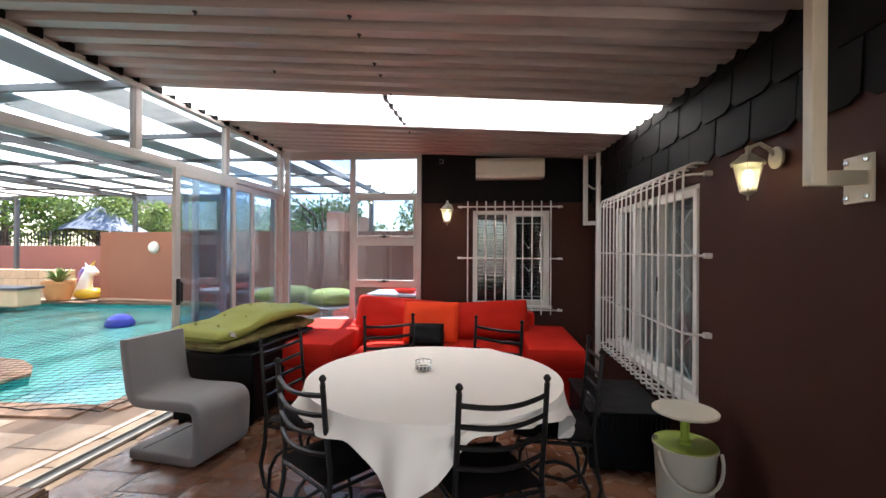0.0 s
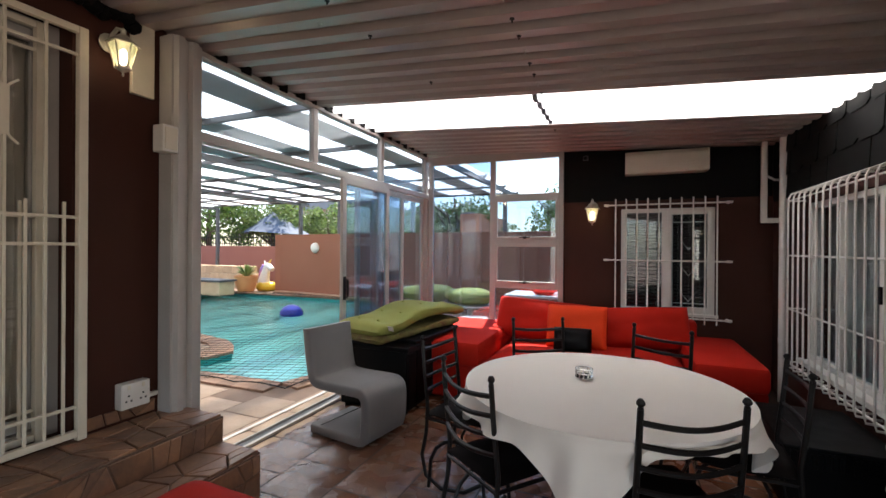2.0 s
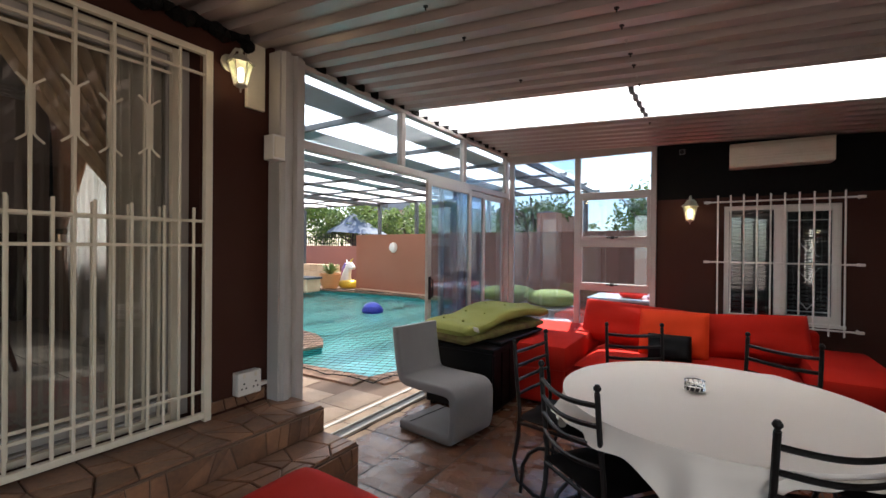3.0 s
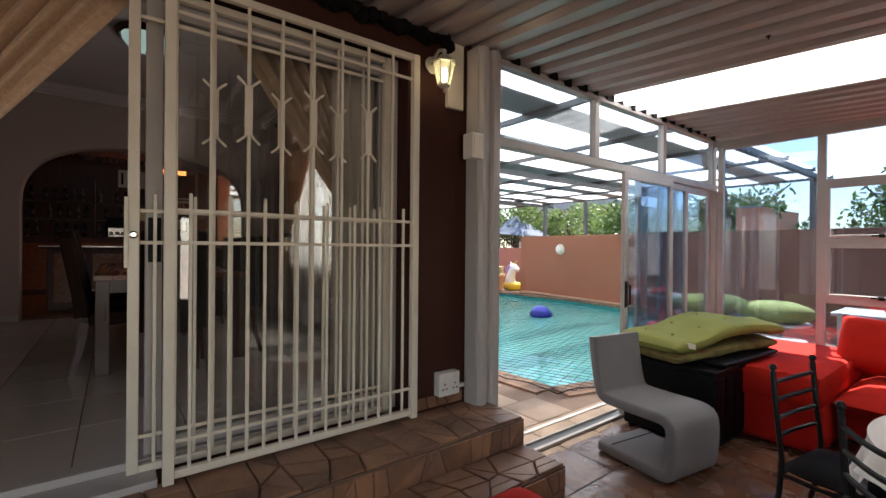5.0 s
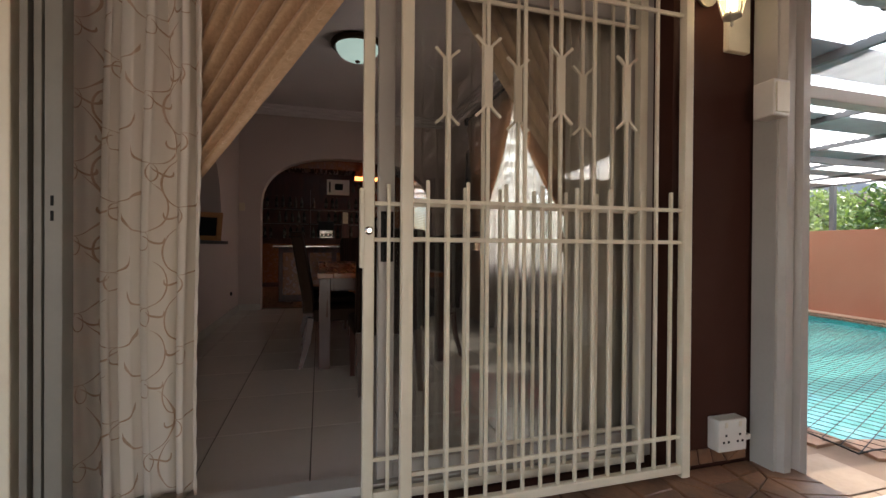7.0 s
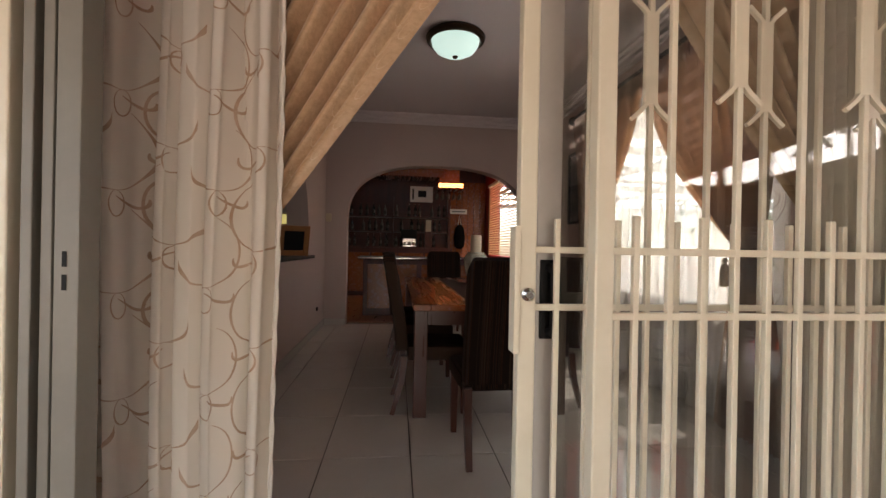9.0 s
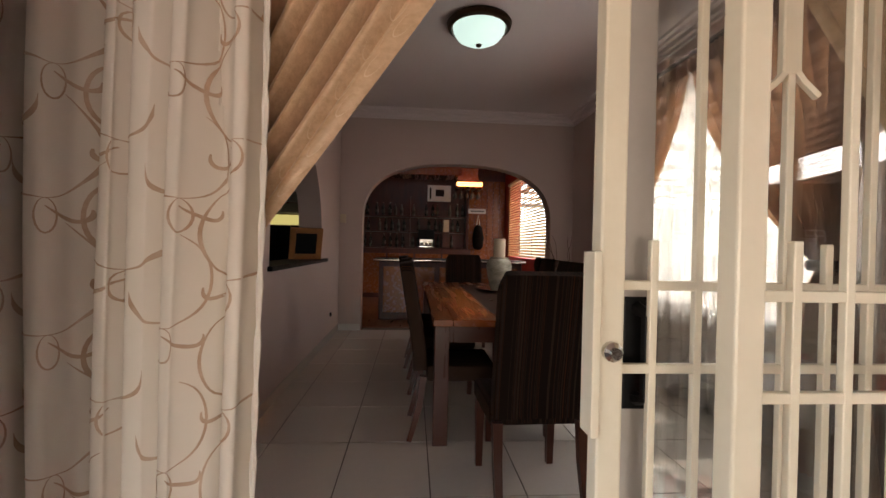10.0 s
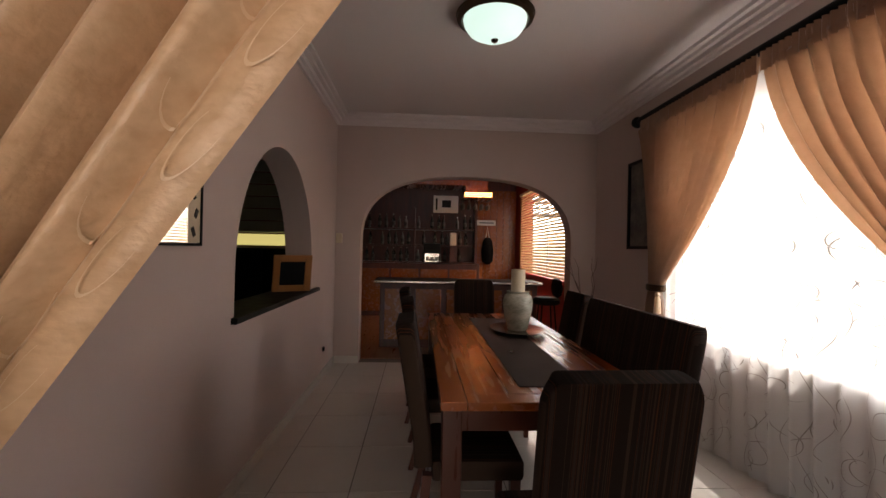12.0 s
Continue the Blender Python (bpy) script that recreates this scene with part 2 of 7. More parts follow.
M_LIME = material("lime_canvas", (0.29, 0.30, 0.065), 0.8, second=(0.18, 0.185, 0.035), scale=3, fine=180, bump=0.2)
M_GREYFELT = material("grey_upholstery", (0.19, 0.178, 0.170), 0.85, second=(0.14, 0.130, 0.124), scale=3, fine=260, bump=0.2, sheen=0.2)
M_CLOTH = material("cream_tablecloth", (0.83, 0.76, 0.68), 0.85, second=(0.77, 0.70, 0.61), scale=2, fine=300, bump=0.12)
M_WOOD = material("table_wood", (0.29, 0.080, 0.019), 0.27, second=(0.21, 0.055, 0.014), scale=2.0, mix=1.0, fine=18, bump=0.02, stretch=(0.6, 9, 9), gloss_var=0.04)
M_DARKWOOD = material("dark_bar_wood", (0.10, 0.017, 0.006), 0.4, second=(0.04, 0.008, 0.004), scale=2.0, mix=1.0, fine=18, bump=0.06, stretch=(6, 6, 1))
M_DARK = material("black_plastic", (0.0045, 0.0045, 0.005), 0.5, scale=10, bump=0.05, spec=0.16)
M_PWALL = material("terracotta_wall_paint", (0.28, 0.105, 0.058), 0.8, second=(0.235, 0.086, 0.048), scale=0.9, fine=60, bump=0.2)
M_PWALL2 = material("faded_pink_wall_paint", (0.30, 0.12, 0.095), 0.8, second=(0.25, 0.10, 0.08), scale=0.9, fine=60, bump=0.2)

# ---- the setting: covered patio ----
FZ = 0.484
XE, XW, YN = 1.75, -2.38, 6.15


def roof_z(x, y):
    east = 2.45 + 0.04 * (y - 2.4)
    return 2.79 + (east - 2.79) * (x + 2.35) / 4.1


def wall_with_hole(name, axis, face, back, a0, a1, z0, z1, holes, mat, label=""):
    """A thick wall with square openings (a0, a1, z0, z1) going through it."""
    bm = bmnew()
    def blk(p, q, r, s):
        if q - p > 1e-4 and s - r > 1e-4:
            if axis == "x":
                box(bm, min(face, back), max(face, back), p, q, r, s)
            else:
                box(bm, p, q, min(face, back), max(face, back), r, s)
    at = a0
    for p, q, r, s in sorted(holes):
        blk(at, p, z0, z1)
        blk(p, q, z0, r)
        blk(p, q, s, z1)
        at = q
    blk(at, a1, z0, z1)
    return solid(name, bm, mat, label, kind="structure")


patio_floor = solid("floor", box(bmnew(), -2.36, 1.75, -2.6, 6.15, -0.2, -0.012), M_GROUT, "dark grout bed under the patio slate tiles", kind="structure")
# the first east hole and the south hole only let the added lamps in
wall_with_hole("wall_east", "x", XE, 2.0, -2.6, 6.4, -0.1, 3.0, [(-0.9, 1.3, 0.75, 1.96), (3.38, 5.25, 0.53, 1.89)], M_BROWN, "dark brown plastered wall of the patio")
wall_with_hole("wall_north", "y", YN, 6.4, -0.42, 1.75, -0.1, 3.0, [(0.25, 1.22, 0.75, 1.96)], M_BROWN, "dark brown plastered wall with a barred window")
wall_with_hole("wall_south", "y", -2.6, -2.8, -2.63, 1.75, -0.1, 3.0, [(-1.95, 1.35, 0.38, 2.5)], M_BROWN, "dark brown plastered wall with an unseen opening added for light")
wall_with_hole("wall_west", "x", XW, -2.63, -2.6, 2.55, -0.1, 2.9, [(-0.6, 1.87, FZ, 2.64)], M_BROWN, "dark brown plastered house wall")

# black paint above the brown on the north wall, black slates on the east wall
solid("trim_north", box(bmnew(), -0.42, 1.74, 6.146, 6.16, 2.06, 2.9), M_BLACK, "black painted band above the brown wall", kind="structure")
band = solid("trim_east", box(bmnew(), 1.742, 1.76, 0.05, 6.14, 2.03, 2.9), M_BLACK, "black slate cladding above the brown wall", kind="structure")


def slate(w, h):
    c = 0.05
    bm = bmnew()
    prism(bm, [(-w / 2, c * 0.6), (-w / 2 + c, 0), (w / 2 - c, 0), (w / 2, c * 0.6), (w / 2, h), (-w / 2, h)], -0.012, 0.0, "x")
    return bm


slate_mesh = None
for row in range(4):
    for k in range(26):
        y = -2.2 + k * 0.325 + (0.16 if row % 2 else 0)
        if not -2.45 < y < 6.0 or (y < 0.2 and row == 0):
            continue
        if slate_mesh is None:
            ob = part("slate", slate(0.314, 0.33), M_BLACK, band)
            slate_mesh = ob.data
        else:
            ob = new("slate", slate_mesh)
            ob.parent = band
        ob.location = (1.741 - 0.002 * ((k * 7 + row) % 3), y, 1.985 + row * 0.225)
        ob.rotation_euler = (0, radians(3.0), 0)

# roof of ribbed metal sheets with one clear sheet
PITCH, RIB = 0.193, 0.038


def rib_height(y):
    """Height of the sheet's trapezoid ribs above its flats; the ribs run on through all the sheets."""
    d = (y - 2.59) % PITCH
    if d < 0.08:
        return 0.0
    if d < 0.108:
        return RIB * (d - 0.08) / 0.028
    return RIB if d < 0.165 else RIB * (PITCH - d) / (PITCH - 0.165)


def ribbed(bm, y0, y1, x0, x1, zfun):
    k0 = math.floor((y0 - 2.59) / PITCH)
    ys = [2.59 + k * PITCH + d for k in range(k0, k0 + int((y1 - y0) / PITCH) + 3) for d in (0, 0.08, 0.108, 0.165)]
    ys = [y0] + [y for y in ys if y0 + 1e-4 < y < y1 - 1e-4] + [y1]
    nx = 6
    rows = []
    for yy in ys:
        rows.append([bm.verts.new((x0 + (x1 - x0) * i / nx, yy, zfun(x0 + (x1 - x0) * i / nx, yy) + rib_height(yy))) for i in range(nx + 1)])
    for a, b in zip(rows, rows[1:]):
        for i in range(nx):
            bm.faces.new((a[i], b[i], b[i + 1], a[i + 1]))
    return bm


def sheet(name, y0, y1, mat, label):
    bm = ribbed(bmnew(), y0, y1, -2.46, 1.745, roof_z)
    ob = solid(name, bm, mat, label, kind="structure")
    md = ob.modifiers.new("thickness", "SOLIDIFY")
    md.thickness, md.offset = 0.0015, 1
    return ob


sheet("ceiling_south", -2.6, 3.86, M_ROOF, "ribbed grey metal roof sheeting seen from below")
sheet("ceiling_clear", 3.86, 4.74, M_ROOFCLEAR, "translucent ribbed roof sheet letting in daylight")
sheet("ceiling_north", 4.74, 6.3, M_ROOF, "ribbed grey metal roof sheeting seen from below")
# the end lap of the clear sheets, stained along its edge
bm = ribbed(bmnew(), 3.88, 4.72, -0.385, -0.345, lambda x, y: roof_z(x, y) - 0.004)
solid("sheet_lap", bm, M_GREYSTEEL, "stained lap joint across the clear roof sheet", kind="structure")
# roof screws with their washers
for k, (x, y) in enumerate([(-0.22 - 0.01 * i, 2.447 + PITCH * i) for i in range(8)] + [(-0.36, 4.956), (-0.36, 5.342), (-1.05, 2.64), (-1.02, 3.412), (-1.25, 2.447), (-1.05, 2.254)]):
    bm = lathe(bmnew(), [(0.004, -0.022), (0.004, -0.006), (0.013, -0.006), (0.013, 0.0)], 8, (x, y, roof_z(x, y)))
    solid("roof_screw", bm, M_DARKSTEEL if k % 3 else M_ALU, "small roofing screw under the metal sheet", "screw", "roof screws")
# fascia beams that carry the sheets, with a foam filler along the west edge
solid("trim_west", box(bmnew(), -2.37, -2.29, 2.525, 6.15, 2.735, 2.77), M_ALU, "painted aluminium head beam under the roof", kind="structure")
solid("trim_beam", box(bmnew(), -2.33, -0.43, 6.1, 6.16, 2.69, 2.75), M_ALU, "painted aluminium head beam of the glazed corner", kind="structure")

rng = random.Random(41)
bm = bmnew()
for k in range(0, 18):
    y = 2.59 + PITCH * k + 0.12
    if y < 6.05:
        box(bm, -2.40, -2.283 + rng.uniform(-0.006, 0.012), y - 0.045 + rng.uniform(-0.015, 0.015), y + 0.05 + rng.uniform(-0.02, 0.02), 2.758 + rng.uniform(-0.016, 0.006), 2.815, 0.006)
solid("foam_closures", bm, M_BLACK, "dark crumbling foam closures under the roof ribs", "filler", kind="stuff")
# steps up to the house, faced with crazy stone
stair = solid("stairs", box(bmnew(), -2.375, -1.95, -2.4, 2.44, 0.0, 0.450), M_STEPGROUT, "two low steps faced with brown crazy stone", kind="structure")
part("lower_tread", box(bmnew(), -1.95, -1.64, -2.4, 2.43, 0.0, 0.295), M_STEPGROUT, stair)


def stones(parent, u0, u1, v0, v1, place, cell, seed, name="stone", cap=150):
    """Irregular flat stones over a strip, cut from a jittered grid with recessed joints."""
    rng = random.Random(seed)
    nu, nv = max(1, round((u1 - u0) / cell)), max(1, round((v1 - v0) / cell))
    pts = {}
    for i in range(nu + 1):
        for j in range(nv + 1):
            du = 0 if i in (0, nu) else rng.uniform(-0.33, 0.33) * (u1 - u0) / nu
            dv = 0 if j in (0, nv) else rng.uniform(-0.3, 0.3) * (v1 - v0) / nv
            pts[i, j] = (u0 + (u1 - u0) * i / nu + du, v0 + (v1 - v0) * j / nv + dv)
    for i in range(nu):
        for j in range(nv):
            quad = [pts[i, j], pts[i + 1, j], pts[i + 1, j + 1], pts[i, j + 1]]
            polys = [quad]
            if rng.random() < 0.35:
                polys = [[quad[0], quad[1], quad[2]], [quad[0], quad[2], quad[3]]]
            elif rng.random() < 0.35:
                m1 = tuple((a + b) / 2 for a, b in zip(quad[0], quad[1]))
                m2 = tuple(a * 0.6 + b * 0.4 for a, b in zip(quad[2], quad[3]))
                polys = [[quad[0], m1, m2, quad[3]], [m1, quad[1], quad[2], m2]]
            for poly in polys:
                cx, cy = sum(p[0] for p in poly) / len(poly), sum(p[1] for p in poly) / len(poly)
                bm = bmnew()
                lift = 0.012 + rng.uniform(0, 0.003)
                lo, mid, hi = [], [], []
                for p in poly:
                    d = math.hypot(p[0] - cx, p[1] - cy)
                    k1, k2 = max(0.3, 1 - 0.006 / d), max(0.3, 1 - 0.013 / d)
                    lo.append(bm.verts.new(place(cx + (p[0] - cx) * k1, cy + (p[1] - cy) * k1, 0)))
                    mid.append(bm.verts.new(place(cx + (p[0] - cx) * k1, cy + (p[1] - cy) * k1, lift - 0.004)))
                    hi.append(bm.verts.new(place(cx + (p[0] - cx) * k2, cy + (p[1] - cy) * k2, lift)))
                n = len(poly)
                bm.faces.new(hi)
                for a, b in ((lo, mid), (mid, hi)):
                    for k in range(n):
                        bm.faces.new((a[k], a[(k + 1) % n], b[(k + 1) % n], b[k]))
                bmesh.ops.recalc_face_normals(bm, faces=bm.faces)
                part(name, bm, M_STONE, parent)


# ---- glazed side of the patio ----
def bar_frame(bm, axis, at, th, a0, a1, z0, z1, w):
    """A rectangular frame of w wide bars in an upright plane."""
    def b(p, q, r, s):
        if axis == "x":
            box(bm, at - th / 2, at + th / 2, p, q, r, s, 0.004)
        else:
            box(bm, p, q, at - th / 2, at + th / 2, r, s, 0.004)
    b(a0, a0 + w, z0, z1)
    b(a1 - w, a1, z0, z1)
    b(a0 + w, a1 - w, z0, z0 + w)
    b(a0 + w, a1 - w, z1 - w, z1)
    return bm


def pane(name, axis, at, a0, a1, z0, z1, parent, glass=M_GLASS):
    bm = bmnew()
    if axis == "x":
        box(bm, at - 0.003, at + 0.003, a0, a1, z0, z1)
    else:
        box(bm, a0, a1, at - 0.003, at + 0.003, z0, z1)
    ob = part(name, bm, glass, parent)
    ob.visible_shadow = False
    return ob


# the ribbed column beside the house wall
bm = bmnew()
prism(bm, [(-2.36, 2.315), (-2.36, 2.52), (-2.25, 2.52), (-2.25, 2.495), (-2.225, 2.48), (-2.225, 2.44), (-2.25, 2.425), (-2.25, 2.40), (-2.225, 2.385), (-2.225, 2.345), (-2.25, 2.33), (-2.25, 2.315)], 0.0, 2.77)
solid("column", bm, M_ALU, "cream painted ribbed metal column at the pool opening", "column")

west = thing("window_1", "glazed aluminium screen with fixed top lights over the sliding doors", "window", kind="structure", at=(-2.33, 4.4, 0))
bm = bmnew()
box(bm, -2.37, -2.29, 2.525, 6.15, 2.175, 2.238, 0.005)
part("transom", bm, M_ALU, west)
for y0, y1 in ((3.68, 3.745), (4.855, 4.92), (6.05, 6.15)):
    part("mullion", box(bmnew(), -2.36, -2.30, y0, y1, 2.245, 2.74, 0.005), M_ALU, west)
part("mullion", box(bmnew(), -2.37, -2.27, 6.05, 6.15, 0.0, 2.17, 0.006), M_ALU, west)
for y0, y1 in ((2.525, 3.68), (3.745, 4.855), (4.92, 6.05)):
    pane("pane", "x", -2.33, y0, y1, 2.245, 2.735, west)
part("track", box(bmnew(), -2.37, -2.235, 2.45, 6.05, -0.012, 0.006, 0.003), M_GREYSTEEL, west)
for x, w in ((-2.35, 0.006), (-2.25, 0.014)):
    part("rail", box(bmnew(), x - w, x + w, 2.45, 6.05, 0.006, 0.026, 0.002), M_ALU, west)


def sliding_door(x, y0, y1, handle):
    d = thing("sliding_door", "sliding glass door in a pale aluminium frame, pushed open", "door", "patio sliding doors", at=(x, y0, 0.03))
    part("frame", bar_frame(bmnew(), "x", x, 0.035, y0, y1, 0.03, 2.165, 0.062), M_ALU, d)
    pane("pane", "x", x, y0 + 0.062, y1 - 0.062, 0.09, 2.10, d, M_BLUEGLASS)
    if handle:
        bm = sweep(bmnew(), [(x + 0.02, y0 + 0.03, 0.99), (x + 0.055, y0 + 0.03, 1.0), (x + 0.055, y0 + 0.03, 1.16), (x + 0.02, y0 + 0.03, 1.17)], 0.011, 6)
        box(bm, x + 0.017, x + 0.024, y0 + 0.008, y0 + 0.052, 0.965, 1.195, 0.002)
        part("handle", bm, M_DARK, d, "black pull handle")


sliding_door(-2.25, 4.03, 4.93, True)
sliding_door(-2.31, 4.36, 5.4, False)
sliding_door(-2.345, 4.86, 6.05, False)

corner = thing("window_2", "glazed aluminium corner with hinged top hung panes", "window", kind="structure", at=(-1.4, 6.13, 0))
part("frame", bar_frame(bmnew(), "y", 6.13, 0.06, -2.27, -0.42, 0.0, 2.70, 0.06), M_ALU, corner)
part("mullion", box(bmnew(), -1.37, -1.30, 6.1, 6.16, 0.06, 2.64, 0.005), M_ALU, corner)
for z in (2.13, 1.54, 0.96):
    part("transom", box(bmnew(), -1.30, -0.48, 6.10, 6.16, z, z + 0.06, 0.005), M_ALU, corner)
pane("pane", "y", 6.13, -2.21, -1.37, 0.06, 2.64, corner, M_BLUEGLASS)
for z0, z1 in ((0.06, 0.96), (1.02, 1.54), (1.60, 2.13), (2.19, 2.64)):
    pane("pane", "y", 6.13, -1.30, -0.48, z0, z1, corner, M_GLASS if z0 > 2.1 else M_BLUEGLASS)
for z0, z1 in ((1.02, 1.54), (1.60, 2.13)):
    sash = part("sash", bar_frame(bmnew(), "y", 6.10, 0.03, -1.30, -0.48, z0, z1, 0.035), M_ALU, corner)
    bm = box(bmnew(), -0.97, -0.83, 6.065, 6.08, z0 + 0.015, z0 + 0.03, 0.003)
    box(bm, -0.92, -0.88, 6.07, 6.10, z0 + 0.005, z0 + 0.04, 0.003)
    part("latch", bm, M_DARK, sash, "black window latch")

solid("drain_strip", box(bmnew(), -2.535, -2.50, 2.62, 6.1, -0.02, 0.010, 0.003), M_WHITE, "white metal strip along the paving", kind="structure")
# ---- house wall: sliding glass door frame behind the gates ----
dd = thing("door_1", "aluminium sliding glass door of the dining room, half open", "door", kind="structure", at=(-2.53, 0.6, FZ))
part("door_frame", bar_frame(bmnew(), "x", -2.545, 0.1, -0.6, 1.87, FZ - 0.005, 2.635, 0.05), M_ALU, dd)
part("door_leaf", bar_frame(bmnew(), "x", -2.535, 0.04, 0.58, 1.82, FZ + 0.05, 2.585, 0.065), M_ALU, dd)
part("reveal", box(bmnew(), -2.43, -2.377, -0.603, -0.538, FZ - 0.01, 2.62), M_BROWN, dd, "brown plastered reveal")
part("seal", box(bmnew(), -2.41, -2.378, -0.488, -0.380, FZ, 2.60), M_DARK, dd, "black rubber seal of the jamb")
for x1, y0, y1 in ((-2.352, -0.484, -0.464), (-2.360, -0.454, -0.434), (-2.348, -0.421, -0.377)):
    part("jamb_fin", box(bmnew(), -2.41, x1, y0, y1, FZ - 0.005, 2.61, 0.002), M_JAMB, dd)
part("gate_channel", box(bmnew(), -2.41, -2.345, -0.532, -0.502, FZ - 0.005, 2.61, 0.003), M_CREAM, dd, "cream enamelled gate channel")
for z in (1.53, 1.575):
    part("latch_slot", box(bmnew(), -2.352, -2.3465, -0.406, -0.398, z, z + 0.03), M_DARK, dd)
door_pane = pane("pane", "x", -2.535, 0.645, 1.755, FZ + 0.115, 2.52, dd)
door_pane.data.materials[0] = glassy("tinted_door_glass", (0.84, 0.84, 0.81), 0.0, 0.10, 0.012)
bm = sweep(bmnew(), [(-2.51, 0.615, 1.42), (-2.47, 0.615, 1.43), (-2.47, 0.615, 1.57), (-2.51, 0.615, 1.58)], 0.013, 6)
box(bm, -2.517, -2.508, 0.59, 0.64, 1.40, 1.60, 0.003)
part("door_handle", bm, M_DARK, dd, "black pull handle")
solid("threshold", box(bmnew(), -2.6, -2.33, -0.6, 0.62, FZ - 0.03, FZ + 0.012, 0.004), M_ALU, "worn aluminium door track across the threshold", kind="structure")

# ---- dining room shell ----
XD, YS, YD, CZ = -7.87, -0.81, 2.5, 3.58
solid("dining_floor", box(bmnew(), -8.1, -2.6, -0.95, 2.7, 0.2, FZ - 0.006), M_TILEGROUT, "grout bed under the dining room tiles", kind="structure")
solid("dining_ceiling", box(bmnew(), -8.1, -2.38, -1.0, 2.75, CZ, CZ + 0.1), M_CEIL, "white painted dining room ceiling", kind="structure")
solid("dining_wall_east", box(bmnew(), -2.63, -2.40, -1.0, 2.62, 2.9, CZ), M_DINEWALL, kind="structure")
wall_with_hole("dining_wall_north", "y", YD, 2.72, -7.87, -2.63, 0.3, CZ, [(-6.1, -3.85, 1.27, 3.0)], M_DINEWALL, "mauve painted wall with a curtained window")


def arch(c, half, spring, rise, n=24, power=2.0):
    """Points of a rounded arch from one springing over the crown to the other."""
    out = []
    for i in range(n + 1):
        a = math.pi * i / n
        ca, sa = math.cos(a), math.sin(a)
        out.append((c - half * math.copysign(abs(ca) ** (2 / power), ca), spring + rise * abs(sa) ** (2 / power)))
    return out


def arched_wall(name, axis, face, back, a0, a1, z0, z1, c, half, floor_z, spring, rise, mat, label, power):
    curve = [(c - half, floor_z)] + arch(c, half, spring, rise, 28, power) + [(c + half, floor_z)]
    bm = bmnew()
    def at(u, w, v):
        return (u, w, v) if axis == "y" else (w, u, v)
    def strip(w):
        top = [(p, z1) for p, _ in curve]
        return [bm.verts.new(at(p, w, v)) for p, v in curve], [bm.verts.new(at(p, w, v)) for p, v in top]
    lo1, hi1 = strip(face)
    lo2, hi2 = strip(back)
    for k in range(1, len(curve) - 2):
        bm.faces.new((lo1[k], lo1[k + 1], hi1[k + 1], hi1[k]))
        bm.faces.new((lo2[k], hi2[k], hi2[k + 1], lo2[k + 1]))
        bm.faces.new((lo1[k], lo2[k], lo2[k + 1], lo1[k + 1]))
    bmesh.ops.remove_doubles(bm, verts=bm.verts, dist=1e-5)
    w0, w1 = min(face, back), max(face, back)
    for p, q, r, s in ((a0, c - half, z0, z1), (c + half, a1, z0, z1), (c - half, c + half, z0, floor_z)):
        if s - r > 0.01:
            if axis == "y":
                box(bm, p, q, w0, w1, r, s)
            else:
                box(bm, w0, w1, p, q, r, s)
    bmesh.ops.recalc_face_normals(bm, faces=bm.faces)
    return solid(name, bm, mat, label, kind="structure", smooth=True)


arched_wall("dining_wall_west", "x", XD, -8.09, -1.0, 2.72, 0.3, CZ, 0.84, 1.34, 0.3, 2.0, 0.85, M_DINEWALL, "mauve painted wall with a wide rounded arch", 2.6)
arched_wall("dining_wall_south", "y", YS, -1.06, -7.87, -2.63, 0.3, CZ, -5.82, 0.88, 1.50, 1.75, 0.92, M_DINEWALL, "mauve painted wall with an arched serving hatch", 2.0)
hatch_sill = solid("hatch_sill", box(bmnew(), -6.93, -4.9, -1.12, -0.775, 1.475, 1.512, 0.006), M_DARK, "dark polished sill of the serving hatch", "sill")
# cornice and baseboard
bm = bmnew()
for k, (o, h0, h1) in enumerate(((0.14, CZ - 0.03, CZ), (0.10, CZ - 0.06, CZ - 0.03), (0.06, CZ - 0.10, CZ - 0.06), (0.025, CZ - 0.13, CZ - 0.10))):
    box(bm, XD, XD + o, YS, YD, h0, h1)
    box(bm, XD + o, -2.64, YS, YS + o, h0, h1)
    box(bm, XD + o, -2.64, YD - o, YD, h0, h1)
solid("cornice", bm, M_CEIL, "white moulded plaster cornice", kind="structure")
bm = bmnew()
box(bm, XD + 0.012, -2.64, YS, YS + 0.012, FZ, FZ + 0.09)
box(bm, XD + 0.0, XD + 0.012, YS, -0.5, FZ, FZ + 0.09)
box(bm, XD + 0.0, XD + 0.012, 2.18, YD, FZ, FZ + 0.09)
solid("baseboard", bm, M_TILE, "low tiled skirting along the dining room walls", kind="structure")

# ---- bar room behind the arch, kitchen behind the hatch ----
M_REDWALL = material("red_wall_paint", (0.30, 0.012, 0.012), 0.6, second=(0.22, 0.01, 0.01), scale=1.2, fine=120, bump=0.1)
M_BARFLOOR = material("bar_floor_boards", (0.26, 0.10, 0.04), 0.3, second=(0.16, 0.06, 0.025), scale=2.0, mix=1.0, fine=20, bump=0.05, stretch=(1, 8, 1))
solid("bar_floor", box(bmnew(), -12.6, -8.1, -2.6, 2.6, 0.2, FZ), M_BARFLOOR, "warm brown floor of the bar room", kind="structure")
solid("bar_ceiling", box(bmnew(), -12.6, -8.09, -2.6, 2.75, 3.75, 3.85), M_CEIL, "white painted ceiling of the bar room", kind="structure")
solid("bar_wall_west", box(bmnew(), -12.6, -12.3, -2.6, 2.6, 0.3, 3.75), M_DARKWOOD, "dark timber wall behind the bar", kind="structure")
